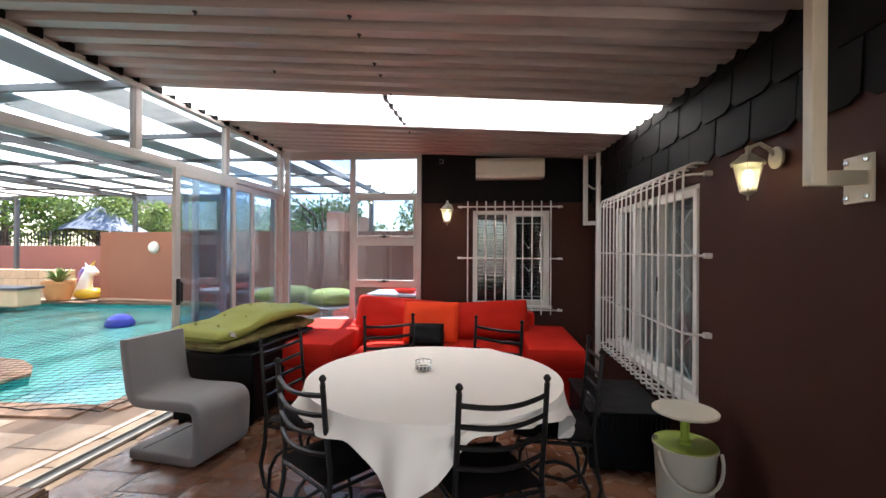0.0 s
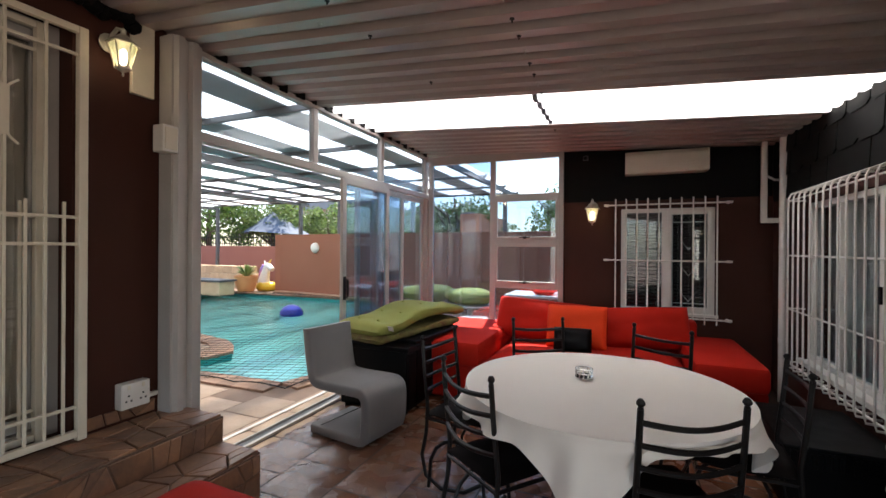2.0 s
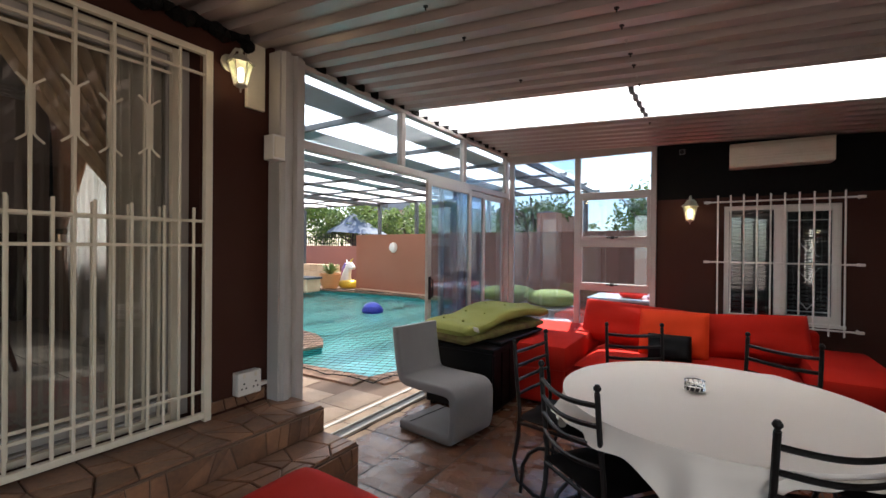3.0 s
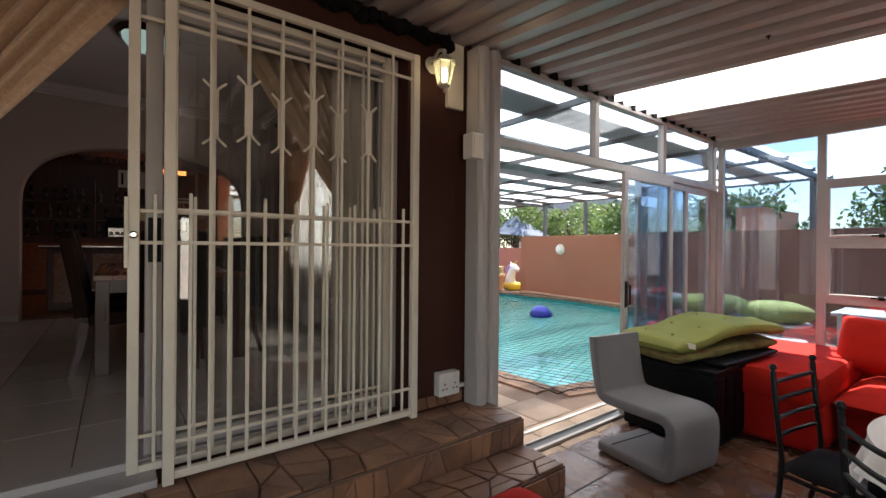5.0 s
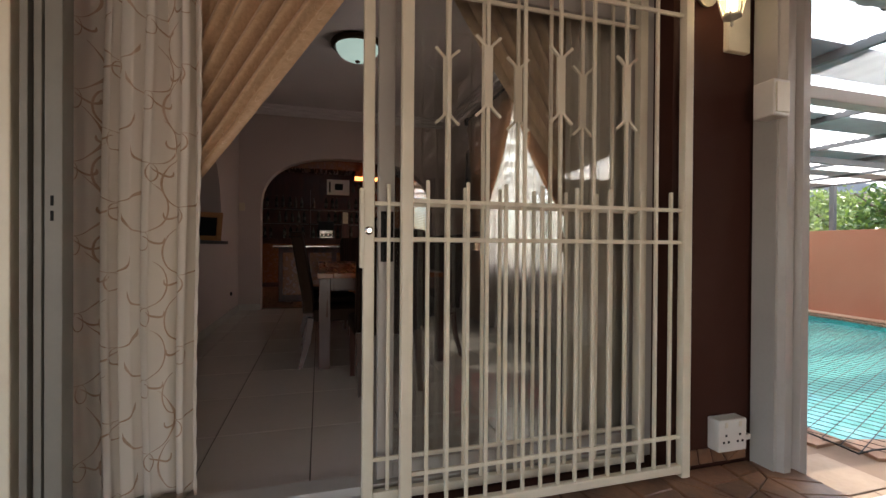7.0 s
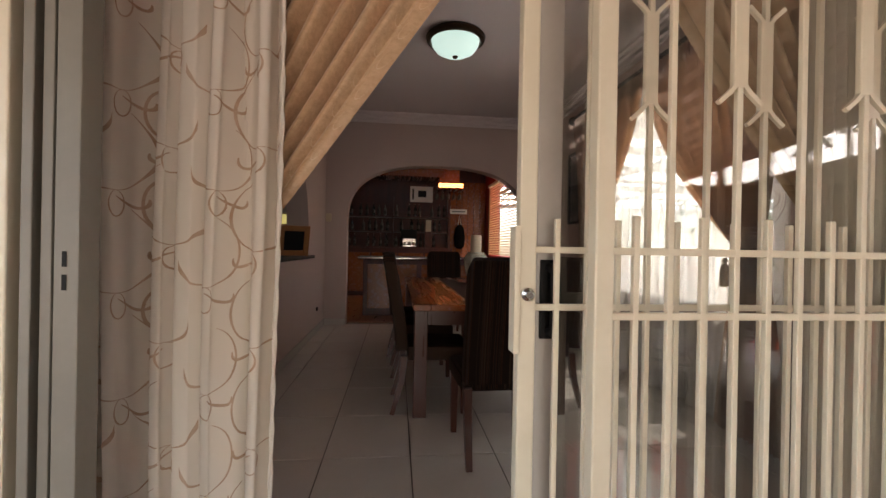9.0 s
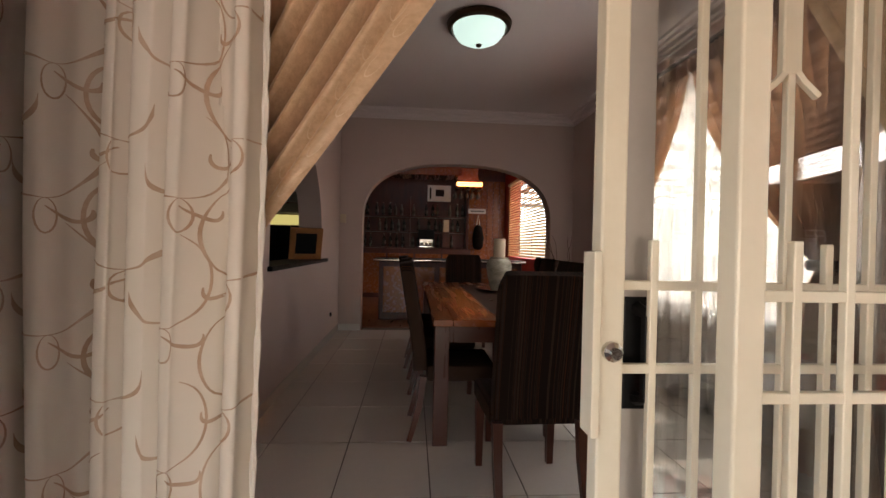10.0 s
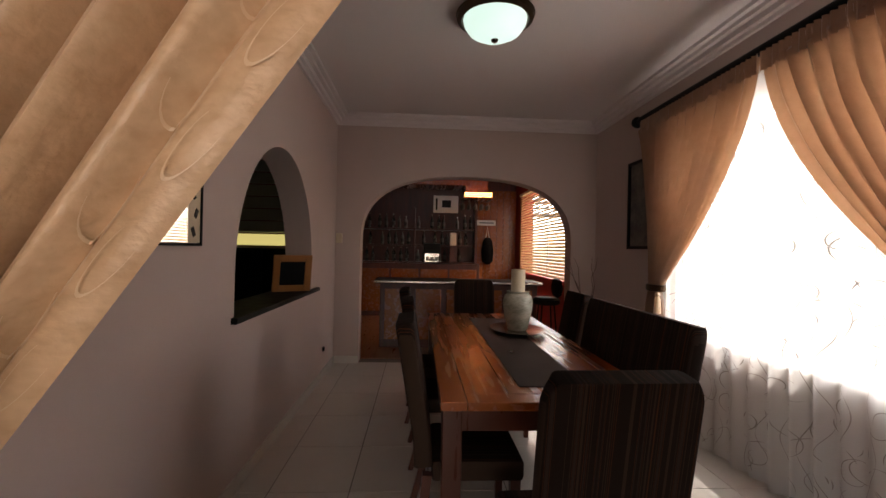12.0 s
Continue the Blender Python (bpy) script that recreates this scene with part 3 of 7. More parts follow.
solid("bar_wall_south", box(bmnew(), -12.3, -8.09, -2.8, -2.6, 0.3, 3.75), M_REDWALL, "dark red wall", kind="structure")
solid("bar_wall_east", box(bmnew(), -8.09, -7.9, -2.6, -1.0, 0.3, 3.75), M_REDWALL, "dark red wall", kind="structure")
wall_with_hole("bar_wall_north", "y", 2.45, 2.7, -12.6, -8.09, 0.3, 3.75, [(-11.7, -8.3, 1.48, 3.1)], M_REDWALL, "dark red wall with a blinded window")
M_KITCHEN = material("kitchen_wall_paint", (0.30, 0.30, 0.30), 0.7, scale=1.5, bump=0.08)
solid("kitchen_floor", box(bmnew(), -7.9, -2.63, -3.6, -1.06, 0.3, FZ), M_TILE, "tiled kitchen floor", kind="structure")
solid("kitchen_ceiling", box(bmnew(), -7.9, -2.63, -3.6, -1.0, CZ, CZ + 0.1), M_CEIL, "white kitchen ceiling", kind="structure")
solid("kitchen_wall_south", box(bmnew(), -7.9, -2.63, -3.8, -3.6, 0.3, CZ), M_KITCHEN, "grey kitchen wall", kind="structure")
solid("kitchen_wall_west", box(bmnew(), -8.09, -7.9, -3.8, -1.06, 0.3, CZ), M_KITCHEN, "grey kitchen wall", kind="structure")
solid("kitchen_wall_east", box(bmnew(), -2.63, -2.43, -3.8, -1.0, 0.3, CZ), M_KITCHEN, "grey kitchen wall", kind="structure")

# ---- security gates, barred windows ----
def fork(bm, x, y, z, up):
    s = 1 if up else -1
    for d in (-1, 1):
        sweep(bm, [(x, y + d * 0.006, z), (x, y + d * 0.022, z + s * 0.02), (x, y + d * 0.05, z + s * 0.045)], 0.007, 4)


def security_gate(x, y0, y1, ornaments, label, lock):
    g = thing("security_gate", label, "gate", "security gates", at=(x, y0, 0.47))
    z0, z1 = 0.49, 2.61
    for a in (y0, y1 - 0.042):
        part("stile", box(bmnew(), x - 0.019, x + 0.019, a, a + 0.042, z0 - 0.02, z1, 0.004), M_CREAM, g)
    for za in (z0, z1 - 0.035):
        part("rail", box(bmnew(), x - 0.016, x + 0.016, y0 + 0.042, y1 - 0.042, za, za + 0.035, 0.004), M_CREAM, g)
    for zc in (0.645, 1.487, 1.625, 2.465):
        part("cross_bar", box(bmnew(), x - 0.006, x + 0.006, y0 + 0.042, y1 - 0.042, zc - 0.008, zc + 0.008, 0.002), M_CREAM, g)
    n = 15
    for k in range(1, n + 1):
        y = y0 + 0.021 + (y1 - y0 - 0.042) * k / (n + 1)
        full = k % 2 == 0
        bm = box(bmnew(), x - 0.0065, x + 0.0065, y - 0.0068, y + 0.0068, z0 + 0.03, (z1 - 0.03) if full else 1.70, 0.002)
        part("bar", bm, M_CREAM, g)
        if k in ornaments:
            bm = box(bmnew(), x - 0.0075, x + 0.0075, y - 0.017, y + 0.017, 1.985, 2.215, 0.003)
            fork(bm, x + 0.002, y, 2.205, True)
            fork(bm, x + 0.002, y, 1.995, False)
            part("ornament", bm, M_CREAM, g)
    if lock:
        bm = box(bmnew(), x - 0.022, x + 0.024, y0 - 0.012, y0 + 0.002, 1.38, 1.68, 0.002)
        part("strike_plate", bm, M_CREAM, g)
        bm = lathe(bmnew(), [(0.016, 0), (0.016, 0.012), (0.009, 0.016), (0.009, 0.024)], 12)
        bmesh.ops.transform(bm, matrix=pose(x + 0.018, y0 + 0.02, 1.52, 0, 90, 0), verts=bm.verts)
        part("lock_cylinder", bm, M_CHROME, g, "small steel lock cylinder")
    return g


M_CHROME = material("polished_steel", (0.65, 0.63, 0.6), 0.2, metal=1.0, scale=20, bump=0.02)
security_gate(-2.32, 0.635, 1.905, (4, 8, 12), "cream enamelled steel security gate leaf with arrow ornaments", False)
security_gate(-2.46, 0.515, 1.79, (4, 8, 12), "cream enamelled sliding security gate leaf with a lock", True)

# barred window in the north wall
nw = thing("window_3", "white framed window with a patterned inner burglar grille", "window", kind="structure", at=(0.7, 6.2, 0.75))
part("window_frame", bar_frame(bmnew(), "y", 6.2, 0.06, 0.25, 1.22, 0.75, 1.96, 0.045), M_WHITE, nw)
part("window_mullion", box(bmnew(), 0.69, 0.755, 6.165, 6.23, 0.795, 1.915, 0.004), M_WHITE, nw)
part("window_sash", bar_frame(bmnew(), "y", 6.165, 0.03, 0.745, 1.19, 0.78, 1.93, 0.045), M_WHITE, nw)
part("window_sill", box(bmnew(), 0.22, 1.25, 6.11, 6.2, 0.72, 0.752, 0.004), M_WHITE, nw)
bm = bmnew()
for k in range(3):
    z = 1.03 + 0.30 * k
    sweep(bm, [(0.97, 6.235, z - 0.15), (1.08, 6.235, z), (0.97, 6.235, z + 0.15), (0.86, 6.235, z)], 0.009, 5, close=True)
for x in (0.80, 1.14):
    sweep(bm, [(x, 6.235, 0.8), (x, 6.235, 1.91)], 0.009, 5)
for z in (0.86, 1.80):
    sweep(bm, [(0.76, 6.235, z), (1.18, 6.235, z)], 0.006, 5)
part("inner_grille", bm, M_WHITE, nw, "white diamond patterned inner grille")
pane("pane", "y", 6.215, 0.295, 0.69, 0.795, 1.915, nw)
pane("pane", "y", 6.215, 0.755, 1.175, 0.795, 1.915, nw)
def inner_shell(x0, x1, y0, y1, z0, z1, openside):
    """A closet-sized box behind a window, open on the window's side; its black colour stands in for shade."""
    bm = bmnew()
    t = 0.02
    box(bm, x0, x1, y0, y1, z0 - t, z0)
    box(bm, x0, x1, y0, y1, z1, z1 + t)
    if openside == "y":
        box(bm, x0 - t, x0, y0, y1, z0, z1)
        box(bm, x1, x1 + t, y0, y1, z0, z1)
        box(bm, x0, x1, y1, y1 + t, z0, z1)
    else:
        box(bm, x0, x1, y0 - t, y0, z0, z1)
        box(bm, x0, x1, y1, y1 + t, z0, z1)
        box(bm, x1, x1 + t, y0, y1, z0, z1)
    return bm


solid("inner_room", inner_shell(0.1, 1.4, 6.402, 7.2, 0.5, 2.2, "y"), M_DARK, "black box standing in for the unlit room behind the barred window", kind="structure")
M_DARKBLIND = material("dark_blind_slat", (0.02, 0.018, 0.017), 0.6, scale=5, bump=0.05)
blind = thing("venetian_blind", "dark slatted blind hanging behind the barred window", "blind", at=(0.73, 6.34, 1.9))
for k in range(26):
    part("slat", box(bmnew(), 0.27, 1.2, -0.02, 0.02, -0.001, 0.001, 0, pose(0, 6.34, 0.8 + 0.043 * k, -38, 0, 0)), M_DARKBLIND, blind)
part("head_rail", box(bmnew(), 0.27, 1.2, 6.31, 6.37, 1.91, 1.95), M_GREYSTEEL, blind)

nb = thing("burglar_bars", "white welded burglar bars fixed over the window", "burglar bars", "outer burglar bars", at=(0.7, 6.05, 0.7))
for z in (2.0, 1.352, 0.71):
    bm = sweep(bmnew(), [(0.09, 6.05, z), (1.335, 6.05, z)], 0.009, 6)
    for x in (0.09, 1.335):
        sweep(bm, [(x, 6.05, z), (x, 6.15, z)], 0.014, 6)
        box(bm, x - 0.03, x + 0.03, 6.035, 6.065, z - 0.013, z + 0.013, 0.003)
    part("rail", bm, M_WHITE, nb)
for k in range(10):
    x = 0.19 + 1.03 * k / 9
    part("bar", sweep(bmnew(), [(x, 6.036, 0.655), (x, 6.036, 2.07)], 0.008, 6), M_WHITE, nb)

# barred window in the east wall
ew = thing("window_4", "white framed casement window with net curtain behind bars", "window", kind="structure", at=(1.8, 4.35, 0.53))
part("window_frame", bar_frame(bmnew(), "x", 1.81, 0.07, 3.38, 5.25, 0.53, 1.89, 0.05), M_WHITE, ew)
for y in (4.03, 4.66):
    part("window_mullion", box(bmnew(), 1.775, 1.845, y, y + 0.06, 0.58, 1.84, 0.004), M_WHITE, ew)
part("window_sash", bar_frame(bmnew(), "x", 1.765, 0.03, 3.42, 4.06, 0.56, 1.86, 0.05), M_WHITE, ew)
part("window_sill", box(bmnew(), 1.70, 1.8, 3.33, 5.30, 0.49, 0.532, 0.006), M_WHITE, ew)
part("catch", box(bmnew(), 1.74, 1.752, 4.02, 4.05, 1.15, 1.26, 0.003), M_DARK, ew, "dark window catch")
bm = bmnew()
for k in range(4):
    z = 0.73 + 0.29 * k
    sweep(bm, [(1.835, 3.47, z), (1.835, 3.68, z + 0.145), (1.835, 3.89, z), (1.835, 3.68, z - 0.145)], 0.007, 5, close=True)
    sweep(bm, [(1.835, 3.89, z), (1.835, 4.02, z)], 0.006, 5)
part("inner_grille", bm, M_WHITE, ew, "white patterned inner grille")
for y0, y1 in ((3.43, 4.03), (4.09, 4.66), (4.72, 5.20)):
    pane("pane", "x", 1.82, y0, y1, 0.58, 1.84, ew)
M_NET = material("net_curtain_cloth", (0.40, 0.37, 0.34), 0.9, scale=3, fine=90, bump=0.1)
bm = grid(bmnew(), 90, 2, lambda u, v: (1.93 + 0.02 * math.sin(u * 110), 3.9 + u * 1.4, 0.5 + v * 1.42))
solid("net_curtain", bm, M_NET, "pale net curtain drawn behind the barred window", "curtain", smooth=True)
solid("inner_room", inner_shell(2.002, 2.6, 3.1, 5.6, 0.4, 2.1, "x"), M_DARK, "black box standing in for the unlit room behind the barred window", kind="structure")

eb = thing("burglar_bars", "white cage of burglar bars standing off the wall", "burglar bars", "outer burglar bars", at=(1.62, 4.4, 0.45))
XB = 1.62
for z in (1.915, 1.435, 0.97, 0.50):
    bm = sweep(bmnew(), [(1.75, 5.25, z), (XB + 0.01, 5.24, z), (XB, 5.20, z), (XB, 3.30, z), (XB + 0.03, 3.255, z), (1.75, 3.235, z)], 0.007, 6)
    box(bm, 1.71, 1.75, 3.217, 3.253, z - 0.016, z + 0.016, 0.003)
    part("rail", bm, M_WHITE, eb)
for k in range(17):
    y = 5.20 - (5.20 - 3.28) * k / 16
    part("bar", sweep(bmnew(), [(1.745, y, 1.985), (XB + 0.05, y, 1.985), (XB + 0.01, y, 1.97), (XB - 0.008, y, 1.93), (XB - 0.01, y, 1.8), (XB - 0.01, y, 0.5), (XB, y, 0.455), (1.745, y, 0.445)], 0.0075, 6), M_WHITE, eb)

# brackets that carry the roof
bk = thing("roof_bracket", "cream square steel roof bracket bolted to the wall", "bracket", "roof brackets", at=(1.75, 2.2, 1.7))
part("upright", box(bmnew(), 1.48, 1.526, 2.05, 2.096, 1.675, 2.52, 0.005), M_CREAM, bk)
part("arm", sweep(bmnew(), [(1.53, 2.085, 1.70), (1.74, 2.2, 1.72)], 0.034, 4), M_CREAM, bk)
pl = part("wall_plate", box(bmnew(), 1.737, 1.749, 2.155, 2.275, 1.635, 1.80, 0.003), M_CREAM, bk)
for y in (2.173, 2.257):
    for z in (1.655, 1.78):
        part("bolt", box(bmnew(), 1.728, 1.738, y - 0.009, y + 0.009, z - 0.009, z + 0.009, 0.003), M_CHROME, pl)
bk = thing("roof_bracket", "white square steel roof bracket in the far corner", "bracket", "roof brackets", at=(1.66, 5.95, 1.75))
part("upright", box(bmnew(), 1.585, 1.635, 5.90, 5.95, 1.76, 2.60, 0.004), M_WHITE, bk)
part("arm", box(bmnew(), 1.635, 1.75, 5.90, 5.95, 1.76, 1.81, 0.004), M_WHITE, bk)
part("stay", sweep(bmnew(), [(1.63, 5.93, 2.25), (1.70, 5.93, 2.2), (1.75, 5.93, 2.2)], 0.012, 6), M_WHITE, bk)
dp = thing("downpipe", "white painted downpipe running down the wall corner", "pipe", at=(1.71, 5.75, 0))
part("pipe", sweep(bmnew(), [(1.715, 5.72, 0.0), (1.715, 5.72, 2.6)], 0.032, 10), M_WHITE, dp, smooth=True)
for z in (0.6, 1.5, 2.3):
    part("clamp", lathe(bmnew(), [(0.036, z), (0.036, z + 0.02)], 10, (1.715, 5.72, 0)), M_WHITE, dp)


# wall lanterns
M_LAMPMETAL = material("weathered_cream_metal", (0.50, 0.47, 0.38), 0.45, metal=0.2, second=(0.34, 0.31, 0.24), scale=20, bump=0.15)
M_LAMPGLASS = sheer("frosted_lantern_glass", (0.66, 0.74, 0.55), 0.62, 0.3)
M_BULB = glowing("lantern_bulb", (1.0, 0.80, 0.52), 6.5)


def lantern(label):
    """A six sided wall lantern; the wall is at x = 0 and it reaches along +x; z = 0 is its tip."""
    l = thing("wall_lantern", label, "wall lamp", "wall lanterns")
    cx = 0.17
    bm = lathe(bmnew(), [(0.028, 0.0), (0.055, 0.012), (0.062, 0.03), (0.04, 0.04)], 12)
    bmesh.ops.transform(bm, matrix=pose(0, 0, 0.235, 0, 90, 0), verts=bm.verts)
    part("wall_plate", bm, M_LAMPMETAL, l, smooth=True)
    pts = [(0.02, 0, 0.235), (0.06, 0, 0.285), (0.11, 0, 0.315), (0.15, 0, 0.30), (cx, 0, 0.275)]
    part("arm", sweep(bmnew(), pts, [0.014, 0.012, 0.011, 0.011, 0.012], 8), M_LAMPMETAL, l, smooth=True)
    part("roof", lathe(bmnew(), [(0.095, 0.198), (0.09, 0.208), (0.055, 0.235), (0.035, 0.255), (0.016, 0.262), (0.014, 0.28), (0.018, 0.29), (0.004, 0.305)], 6, (cx, 0, 0)), M_LAMPMETAL, l)
    part("base", lathe(bmnew(), [(0.004, 0.0), (0.008, 0.012), (0.005, 0.02), (0.012, 0.03), (0.045, 0.045), (0.048, 0.055), (0.04, 0.058)], 6, (cx, 0, 0)), M_LAMPMETAL, l)
    for k in range(6):
        a0, a1 = math.pi * k / 3, math.pi * (k + 1) / 3
        part("rib", sweep(bmnew(), [(cx + 0.044 * math.cos(a0), 0.044 * math.sin(a0), 0.056), (cx + 0.078 * math.cos(a0), 0.078 * math.sin(a0), 0.2)], 0.004, 4), M_LAMPMETAL, l)
        bm = bmnew()
        q = [(cx + r * math.cos(a), r * math.sin(a), z) for r, a, z in ((0.042, a0, 0.057), (0.042, a1, 0.057), (0.076, a1, 0.2), (0.076, a0, 0.2))]
        bm.faces.new([bm.verts.new(p) for p in q])
        g = part("glass", bm, M_LAMPGLASS, l)
        g.visible_shadow = False
    part("bulb", lathe(bmnew(), [(0.012, 0.075), (0.02, 0.09), (0.02, 0.155), (0.01, 0.17)], 10, (cx, 0, 0)), M_BULB, l, "glowing warm bulb", smooth=True)
    return l


lan = lantern("cream metal wall lantern, lit, with greenish glass")
copy_thing(lan, pose(1.742, 2.62, 1.69, 0, 0, 180) @ Matrix.Scale(0.8, 4))
copy_thing(lan, pose(-0.07, 6.145, 1.76, 0, 0, -90))
lan.matrix_basis = pose(-2.378, 2.03, 2.40, 0, 0, 0) @ Matrix.Scale(0.86, 4)

# small fittings
ac = thing("air_conditioner", "cream split unit air conditioner on the black wall", "air conditioner", at=(0.7, 6.06, 2.35))
bm = bmnew()
prism(bm, [(5.95, 2.375), (5.96, 2.35), (6.145, 2.35), (6.145, 2.60), (5.99, 2.60), (5.955, 2.555)], 0.29, 1.12, "x")
part("casing", bm, M_CREAM, ac)
for z in (2.405, 2.435, 2.465, 2.525):
    part("louvre", box(bmnew(), 0.31, 1.10, 5.943, 5.958, z, z + 0.012, 0.002), M_CREAM, ac)
part("outlet", box(bmnew(), 0.34, 1.07, 5.952, 5.966, 2.378, 2.398, 0.002), M_GREYSTEEL, ac, "dark air outlet slot")
part("end_cap", box(bmnew(), 1.12, 1.132, 5.955, 6.145, 2.355, 2.595, 0.004), M_CREAM, ac)
cam_ = thing("security_camera", "small dark security camera under the roof", "camera", at=(-0.16, 6.1, 2.6))
part("body", sweep(bmnew(), [(-0.16, 6.13, 2.60), (-0.16, 6.06, 2.585)], 0.022, 10), M_DARK, cam_, smooth=True)
part("mount", box(bmnew(), -0.19, -0.13, 6.13, 6.146, 2.57, 2.63, 0.003), M_GREYSTEEL, cam_)

sk = thing("double_socket", "white double plug socket box on the brown wall", "socket", at=(-2.38, 2.24, 0.6))
part("box", box(bmnew(), -2.379, -2.315, 2.08, 2.24, 0.545, 0.69, 0.006), M_WHITE, sk)
for y in (2.12, 2.20):
    bm = box(bmnew(), -2.3152, -2.3125, y - 0.008, y + 0.008, 0.655, 0.68, 0.001)
    part("switch", bm, M_CREAM, sk)
    for dy, dz in ((0, 0.03), (-0.014, 0), (0.014, 0)):
        part("hole", box(bmnew(), -2.3155, -2.3135, y + dy - 0.005, y + dy + 0.005, 0.585 + dz, 0.595 + dz), M_DARK, sk)
part("conduit", box(bmnew(), -2.379, -2.355, 2.24, 2.315, 0.565, 0.59, 0.003), M_WHITE, sk)
sw = thing("switch_box", "small white switch box fixed to the column", "switch", at=(-2.22, 2.28, 2.1))
part("box", box(bmnew(), -2.30, -2.205, 2.235, 2.33, 2.04, 2.20, 0.006), M_WHITE, sw)
part("cover", box(bmnew(), -2.206, -2.198, 2.245, 2.32, 2.055, 2.185, 0.003), M_CREAM, sw)
solid("cable_cover", box(bmnew(), -2.379, -2.35, 2.15, 2.28, 2.37, 2.79, 0.004), M_CREAM, "cream cable cover plate behind the lantern", "cover")
bm = bmnew()
for k in range(22):
    y = 1.0 + k * 0.055
    z = 2.77 + 0.02 * math.sin(k * 1.7)
    bmesh.ops.create_icosphere(bm, subdivisions=1, radius=0.05, matrix=pose(-2.34 + 0.015 * math.sin(k * 2.3), y, z))
solid("roof_filler", bm, M_BLACK, "black foam filler bunched along the roof edge", "filler", kind="stuff", smooth=True)


# ---- table, chairs, sofa ----
def metal_chair():
    """Wrought iron chair facing +y, its back at y = 0; origin on the floor under the back."""
    c = thing("patio_chair", "black wrought iron chair with a dark padded seat", "chair", "chairs round the patio table")
    w = 0.2
    for s in (-1, 1):
        pts = [(s * w, 0.0, 0.90), (s * w, 0.015, 0.72), (s * w, 0.04, 0.50), (s * w, 0.03, 0.34), (s * w, 0.0, 0.2), (s * w, 0.03, 0.08), (s * w, 0.14, 0.025), (s * w, 0.30, 0.05), (s * w, 0.40, 0.12)]
        part("back_post", sweep(bmnew(), pts, 0.012, 8), M_DARKSTEEL, c, smooth=True)
        bm = lathe(bmnew(), [(0.006, 0.895), (0.012, 0.902), (0.008, 0.908), (0.016, 0.918), (0.016, 0.926), (0.008, 0.938)], 10, (s * w, 0, 0))
        part("finial", bm, M_DARKSTEEL, c, "small black ball finial", smooth=True)
        pts = []
        for k in range(9):
            a = math.pi * k / 8
            pts.append((s * w, 0.24 - 0.19 * math.cos(a), 0.03 + 0.30 * math.sin(a) ** 0.7))
        part("leg", sweep(bmnew(), [(s * w, 0.05, 0.012)] + pts[1:] + [(s * w, 0.44, 0.012)], 0.011, 8), M_DARKSTEEL, c, smooth=True)
    for k, z in enumerate((0.85, 0.765, 0.68, 0.595)):
        bow = 0.035
        pts = [(-w + 2 * w * i / 10, 0.005 + 0.02 * k * 0.3 - bow * math.sin(math.pi * i / 10), z - 0.018 * math.sin(math.pi * i / 10)) for i in range(11)]
        part("slat", sweep(bmnew(), pts, 0.0095, 6, flat=1.25), M_DARKSTEEL, c, smooth=True)
    part("seat_frame", sweep(bmnew(), [(-w, 0.03, 0.43), (w, 0.03, 0.43), (w + 0.01, 0.44, 0.43), (-w - 0.01, 0.44, 0.43)], 0.011, 6, close=True), M_DARKSTEEL, c)
    part("seat", cushion(bmnew(), -w - 0.005, w + 0.005, 0.02, 0.46, 0.425, 0.49, 0.2), M_SEAT, c, "dark padded seat", smooth=True)
    return c


M_SEAT = material("dark_seat_cloth", (0.007, 0.0052, 0.0048), 0.85, scale=6, fine=200, bump=0.15, spec=0.1)
TC = Vector((0.165, 2.95, 0))
chair = metal_chair()
backs = [((-0.55, 2.55), (-0.22, 2.3)), ((0.35, 2.26), (0.71, 2.43)), ((-0.52, 3.88), (-0.15, 4.08)), ((0.35, 4.04), (0.72, 3.83)), ((-0.86, 2.96), (-0.80, 3.36)), ((1.08, 3.32), (1.06, 2.93))]
for k, (a, b) in enumerate(backs):
    mx, my = (a[0] + b[0]) / 2, (a[1] + b[1]) / 2
    dx, dy = b[0] - a[0], b[1] - a[1]
    ang = math.degrees(math.atan2(dy, dx))
    f = Vector((-math.sin(radians(ang)), math.cos(radians(ang)), 0))
    if f.dot(TC - Vector((mx, my, 0))) < 0:
        ang += 180
    m = pose(mx, my, 0, 0, 0, ang)
    if k == 0:
        chair.matrix_basis = m
    else:
        copy_thing(chair, m)

tb = thing("patio_table", "round patio table on black curved iron legs", "table", at=(TC.x, TC.y, 0))
part("tabletop", lathe(bmnew(), [(0.662, 0.735), (0.672, 0.742), (0.672, 0.755), (0.662, 0.762)], 48, (TC.x, TC.y, 0)), M_DARKWOOD, tb)
for k in range(4):
    a = math.pi / 4 + k * math.pi / 2 + 0.3
    pts = [(TC.x + r * math.cos(a), TC.y + r * math.sin(a), z) for r, z in ((0.30, 0.735), (0.16, 0.62), (0.06, 0.42), (0.10, 0.2), (0.26, 0.03), (0.34, 0.012))]
    part("leg", sweep(bmnew(), pts, 0.018, 8), M_DARKSTEEL, tb, smooth=True)

